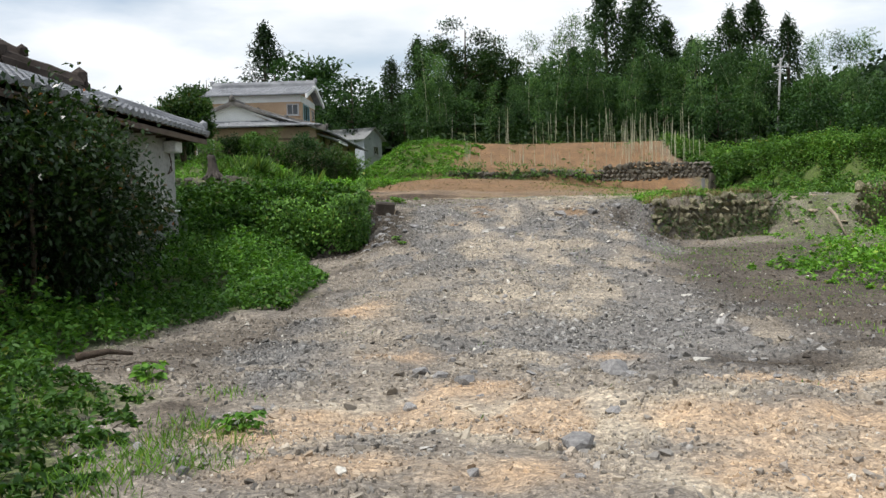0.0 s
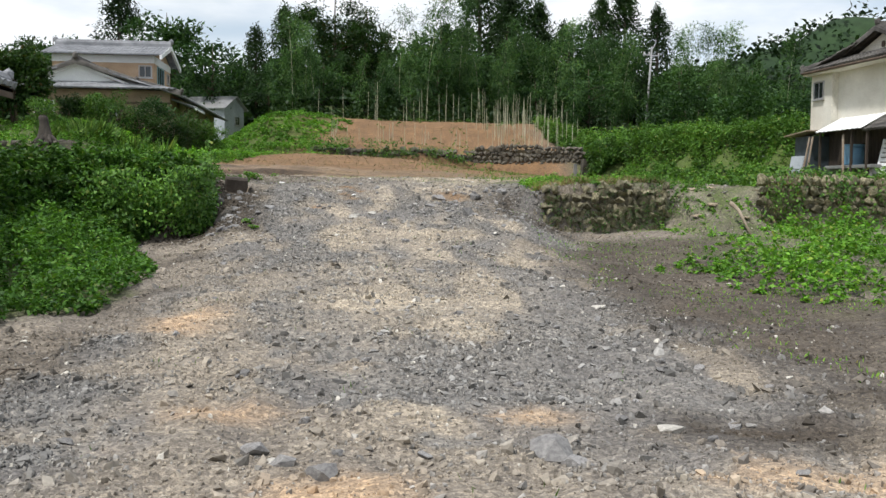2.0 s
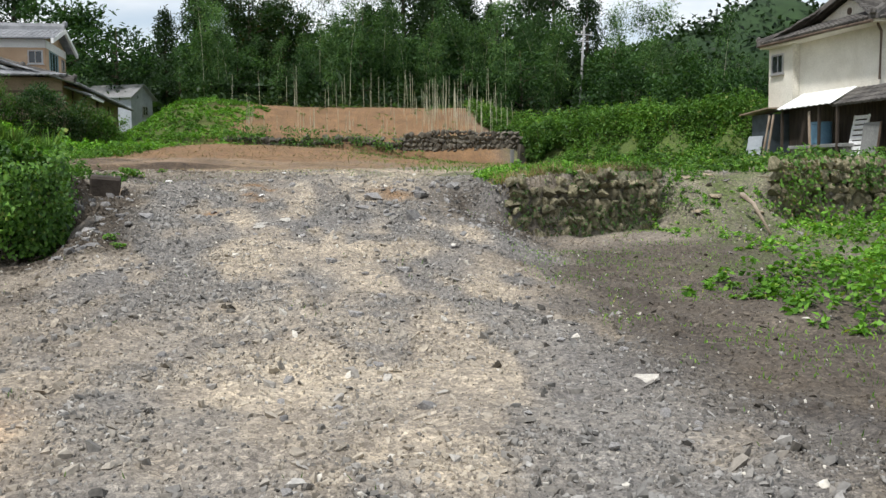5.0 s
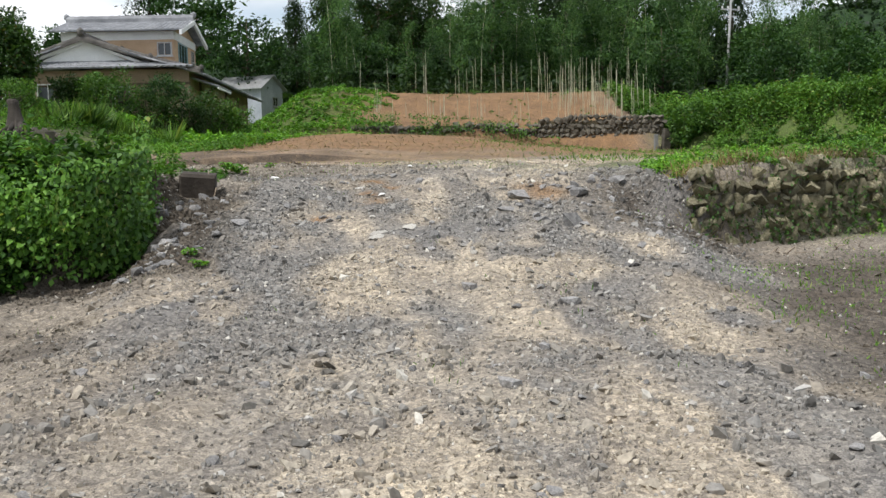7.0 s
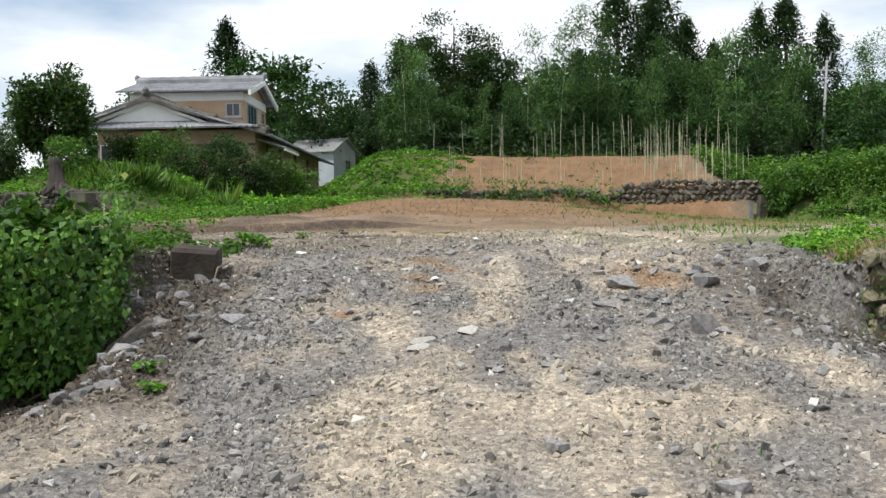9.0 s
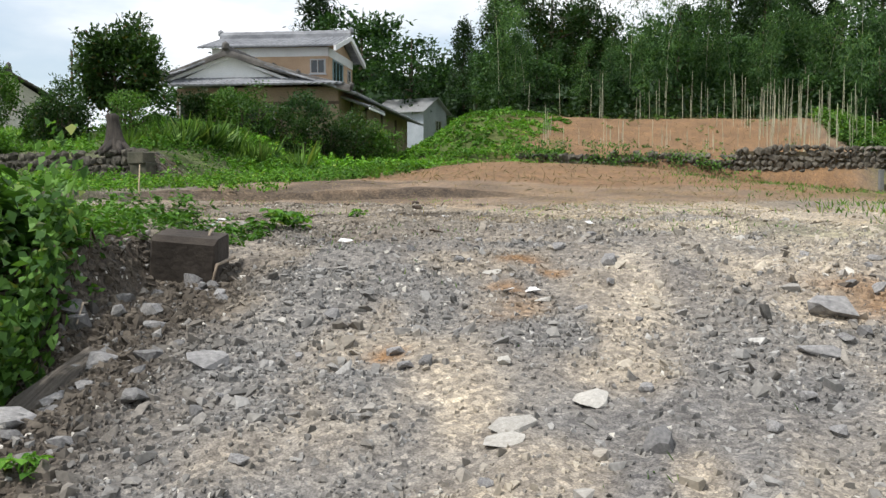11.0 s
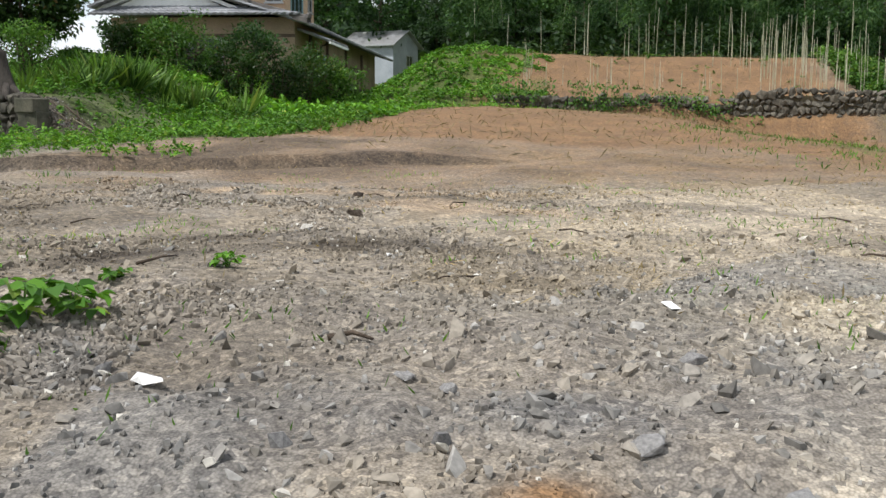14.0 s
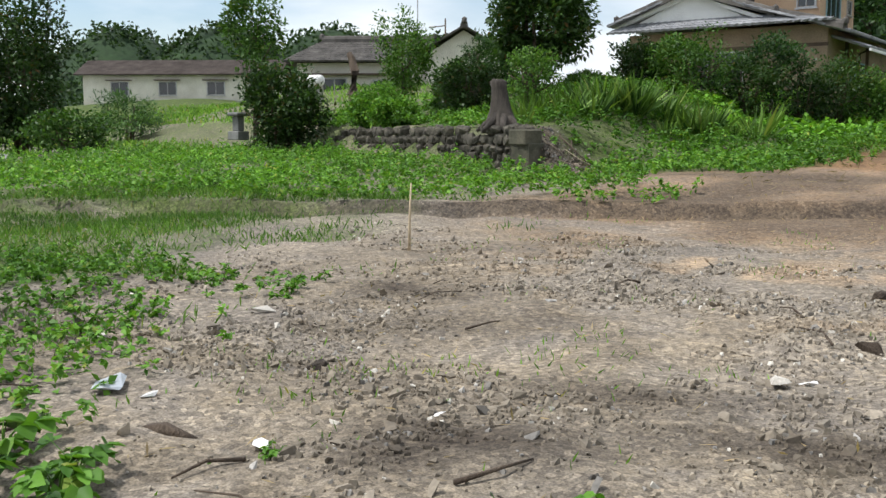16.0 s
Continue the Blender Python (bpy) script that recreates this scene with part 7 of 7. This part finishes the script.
CHINA = surface("white china", (0.66, 0.65, 0.62), (0.80, 0.79, 0.77), 3.0, 0.4, 40.0, 0.1)
SHARDS = [(-1.73, 28.9, 0.13), (-1.62, 29.0, 0.06), (-3.98, 27.1, 0.06), (-5.31, 27.8, 0.08), (-3.1, 26.95, 0.07), (-3.6, 30.1, 0.05), (-5.0, 28.8, 0.1), (-0.9, 27.6, 0.05), (0.17, 23.63, 0.10), (0.27, 23.45, 0.09), (0.05, 23.5, 0.08), (-2.8, 27.7, 0.04), (-1.3, 26.6, 0.05), (0.6, 26.2, 0.06), (-1.39, 25.1, 0.08)]
for i, (x, y, s) in enumerate(SHARDS):
    shard(x, y, s, CHINA if i % 3 else PALE_STONE, "broken white shard lying on the bare soil", "shard", 400 + i)
shard(-3.82, 28.05, 0.085, MUD_BLOCK, "rounded black clod on the bare soil", "clod", 430, 0.6)
shard(-4.25, 27.1, 0.15, TIN, "grey-blue scrap of roof sheet in the soil", "scrap", 431, 0.12)
shard(-1.5, 29.7, 0.09, BARK, "dark curled bark scrap on the soil", "scrap", 432, 0.4)
shard(-1.75, 31.2, 0.10, BARK, "dark curled bark scrap on the soil", "scrap", 433, 0.4)


# bare bamboo culms on the back bank
def culm(x, y, h, lean):
    z = float(ground_z(x, y))
    v, f = tube([(x, y, z - 0.2), (x + lean * 0.4 * h, y, z + h * 0.5), (x + lean * h, y, z + h)], [0.014, 0.013, 0.009], 5)
    return tagged(new("bamboo_culm", mesh_of("bamboo_culm", v, f, CULM)), "bare pale bamboo culm standing on the bank", "bamboo", "bare bamboo culms")


rc = random.Random(12)
for i in range(150):
    if i < 32:
        x, y, h = rc.uniform(-1, 8), rc.uniform(66.5, 70), rc.uniform(0.5, 1.5)
    elif i < 125:
        x, y, h = rc.gauss(12.3, 1.9), rc.uniform(66.3, 73), rc.uniform(0.8, 2.9)
    else:
        x, y, h = rc.uniform(-3, 14), rc.uniform(75, 79), rc.uniform(1.2, 2.8)
    culm(x, y, h, rc.gauss(0, 0.02))


# utility pole
def utility_pole():
    x, y = 26.5, 88.0
    z = float(ground_z(x, y))
    p = thing("utility_pole", pose(x, y, z - 0.5, 0, 3.0, 0), "grey concrete utility pole with crossarm before the wood", "pole")
    H = 14.1 - z + 0.5
    v, f = tube([(0, 0, 0), (0, 0, H)], [0.12, 0.085], 12)
    piece("shaft", mesh_of("shaft", v, f, surface("pole concrete", (0.24, 0.24, 0.24), (0.36, 0.36, 0.355), 2.0, 0.8, 30.0, 0.2), True), p)
    solid("crossarm", p, ALU, -0.75, -0.05, H - 0.8, 0.75, 0.05, H - 0.7)
    solid("crossarm", p, ALU, -0.5, -0.05, H - 1.35, 0.5, 0.05, H - 1.26)
    for q in (-0.65, -0.2, 0.65):
        v, f = tube([(q, 0, H - 0.7), (q, 0, H - 0.5)], [0.05, 0.07], 8)
        piece("insulator", mesh_of("insulator", v, f, CHINA), p)
    v, f = tube([(0.08, 0, H - 0.2), (0.25, 0, H + 0.1), (0.3, 0, H + 0.7)], [0.04, 0.04, 0.02], 6)
    piece("top_bracket", mesh_of("top_bracket", v, f, ALU), p)


utility_pole()


def yard_pole(x, y, top, label, lamp=False):
    z = float(ground_z(x, y))
    p = thing("pole", pose(x, y, z - 0.3), label, "pole")
    v, f = tube([(0, 0, 0), (0, 0, top - z + 0.3)], [0.07, 0.05], 8)
    piece("shaft", mesh_of("shaft", v, f, BARK, True), p)
    if lamp:
        solid("lamp_arm", p, TRIM, -0.9, -0.03, top - z - 0.2, 0, 0.03, top - z - 0.14)
        solid("lamp_head", p, ALU, -1.3, -0.12, top - z - 0.24, -0.85, 0.12, top - z - 0.12, 0.03)


yard_pole(-21.0, 58.0, 8.2, "plain dark wooden pole behind the grey house")
yard_pole(-38.5, 78.0, 10.6, "dark street-lamp pole behind the white house", True)
# pruned trunk and stone lantern in the garden
twig("pruned_trunk", [(-20.3, 47.5, 3.0), (-20.32, 47.5, 4.2), (-20.22, 47.5, 4.9), (-20.35, 47.5, 5.3), (-20.45, 47.5, 5.45)], 0.2, "black pruned trunk standing in the garden", "trunk", BARK)
ln = thing("stone_lantern", pose(-22.6, 44.9, float(ground_z(-22.6, 44.9)) + 0.55), "small grey stone lantern at the wall end", "lantern")
ln.scale = (0.65, 0.65, 0.75)
solid("base", ln, CONCRETE, -0.35, -0.35, 0, 0.35, 0.35, 0.35, 0.03)
solid("shaft", ln, CONCRETE, -0.2, -0.2, 0.35, 0.2, 0.2, 0.95, 0.03)
solid("cap", ln, CONCRETE, -0.38, -0.38, 0.95, 0.38, 0.38, 1.1, 0.05)
TAN_STONE = surface("tan broken stone", (0.22, 0.18, 0.12), (0.38, 0.31, 0.22), 3.0, 0.9, 30.0, 0.5, 0.01)
TANS = [rock_mesh("rock", TAN_STONE, 260 + i, 0.5, 12) for i in range(4)]
# stones along the meadow path and the rubble steps
for i, (x, y, s) in enumerate(((-27.5, 43.6, 0.35), (-26.8, 43.9, 0.3), (-25.6, 44.5, 0.32), (-24.8, 44.8, 0.28), (-31.0, 40.6, 0.5), (-30.2, 40.9, 0.45), (-29.4, 41.2, 0.4), (7.4, 23.0, 0.13), (7.9, 23.5, 0.15), (8.4, 22.9, 0.12), (7.7, 24.3, 0.14), (8.3, 24.6, 0.14))):
    loose("rock", x, y, (s * 1.3, s, s * 0.55), (ROCKS if i < 7 else TANS)[i % 4], "flat mossy stone set along the path" if i < 7 else "flat tan stone of the broken steps", "rock")
ground_stones()
for i in range(26):
    x, y = rt.gauss(-9.3, 0.45), rt.uniform(39.4, 41.8)
    z, a, L = float(ground_z(x, y)), rt.uniform(0, 6.28), rt.uniform(0.3, 0.8)
    twig("twig", [(x, y, z + 0.01), (x + L * 0.5 * math.cos(a), y + L * 0.5 * math.sin(a), float(ground_z(x + L * 0.5 * math.cos(a), y + L * 0.5 * math.sin(a))) + 0.06), (x + L * math.cos(a), y + L * math.sin(a), float(ground_z(x + L * math.cos(a), y + L * math.sin(a))) + 0.02)], rt.uniform(0.008, 0.018), "dry cut stalk heaped below the garden corner", "twig", BARK if i % 2 else ROOT_WOOD)


def water_tank():
    x, y = -31.6, 58.0
    t = thing("water_tank", pose(x, y, float(ground_z(x, y))) @ Matrix.Diagonal((0.62, 0.62, 0.62, 1)), "white rounded water tank on a stand", "tank")
    v, f = tube([(-0.7, 0, 1.6), (-0.62, 0, 1.6), (-0.5, 0, 1.6), (0.5, 0, 1.6), (0.62, 0, 1.6), (0.7, 0, 1.6)], [0.2, 0.36, 0.42, 0.42, 0.36, 0.2], 18)
    piece("body", mesh_of("body", v, f, WHITE, True), t)
    for q in (-0.45, 0.45):
        solid("leg", t, ALU, q - 0.05, -0.3, -0.1, q + 0.05, 0.3, 1.25)


water_tank()


def aerial():
    x, y = -34.0, 69.0
    z = float(ground_z(x, y))
    t = thing("aerial", pose(x, y, z), "thin grey television aerial behind the white house", "aerial")
    pipe("mast", t, ALU, [(0, 0, -0.2), (0, 0, 11.6 - z)], 0.03)
    for k, w in ((0.0, 0.9), (-0.5, 0.5)):
        solid("bar", t, ALU, -w, -0.015, 11.5 - z + k, w, 0.015, 11.53 - z + k)


aerial()
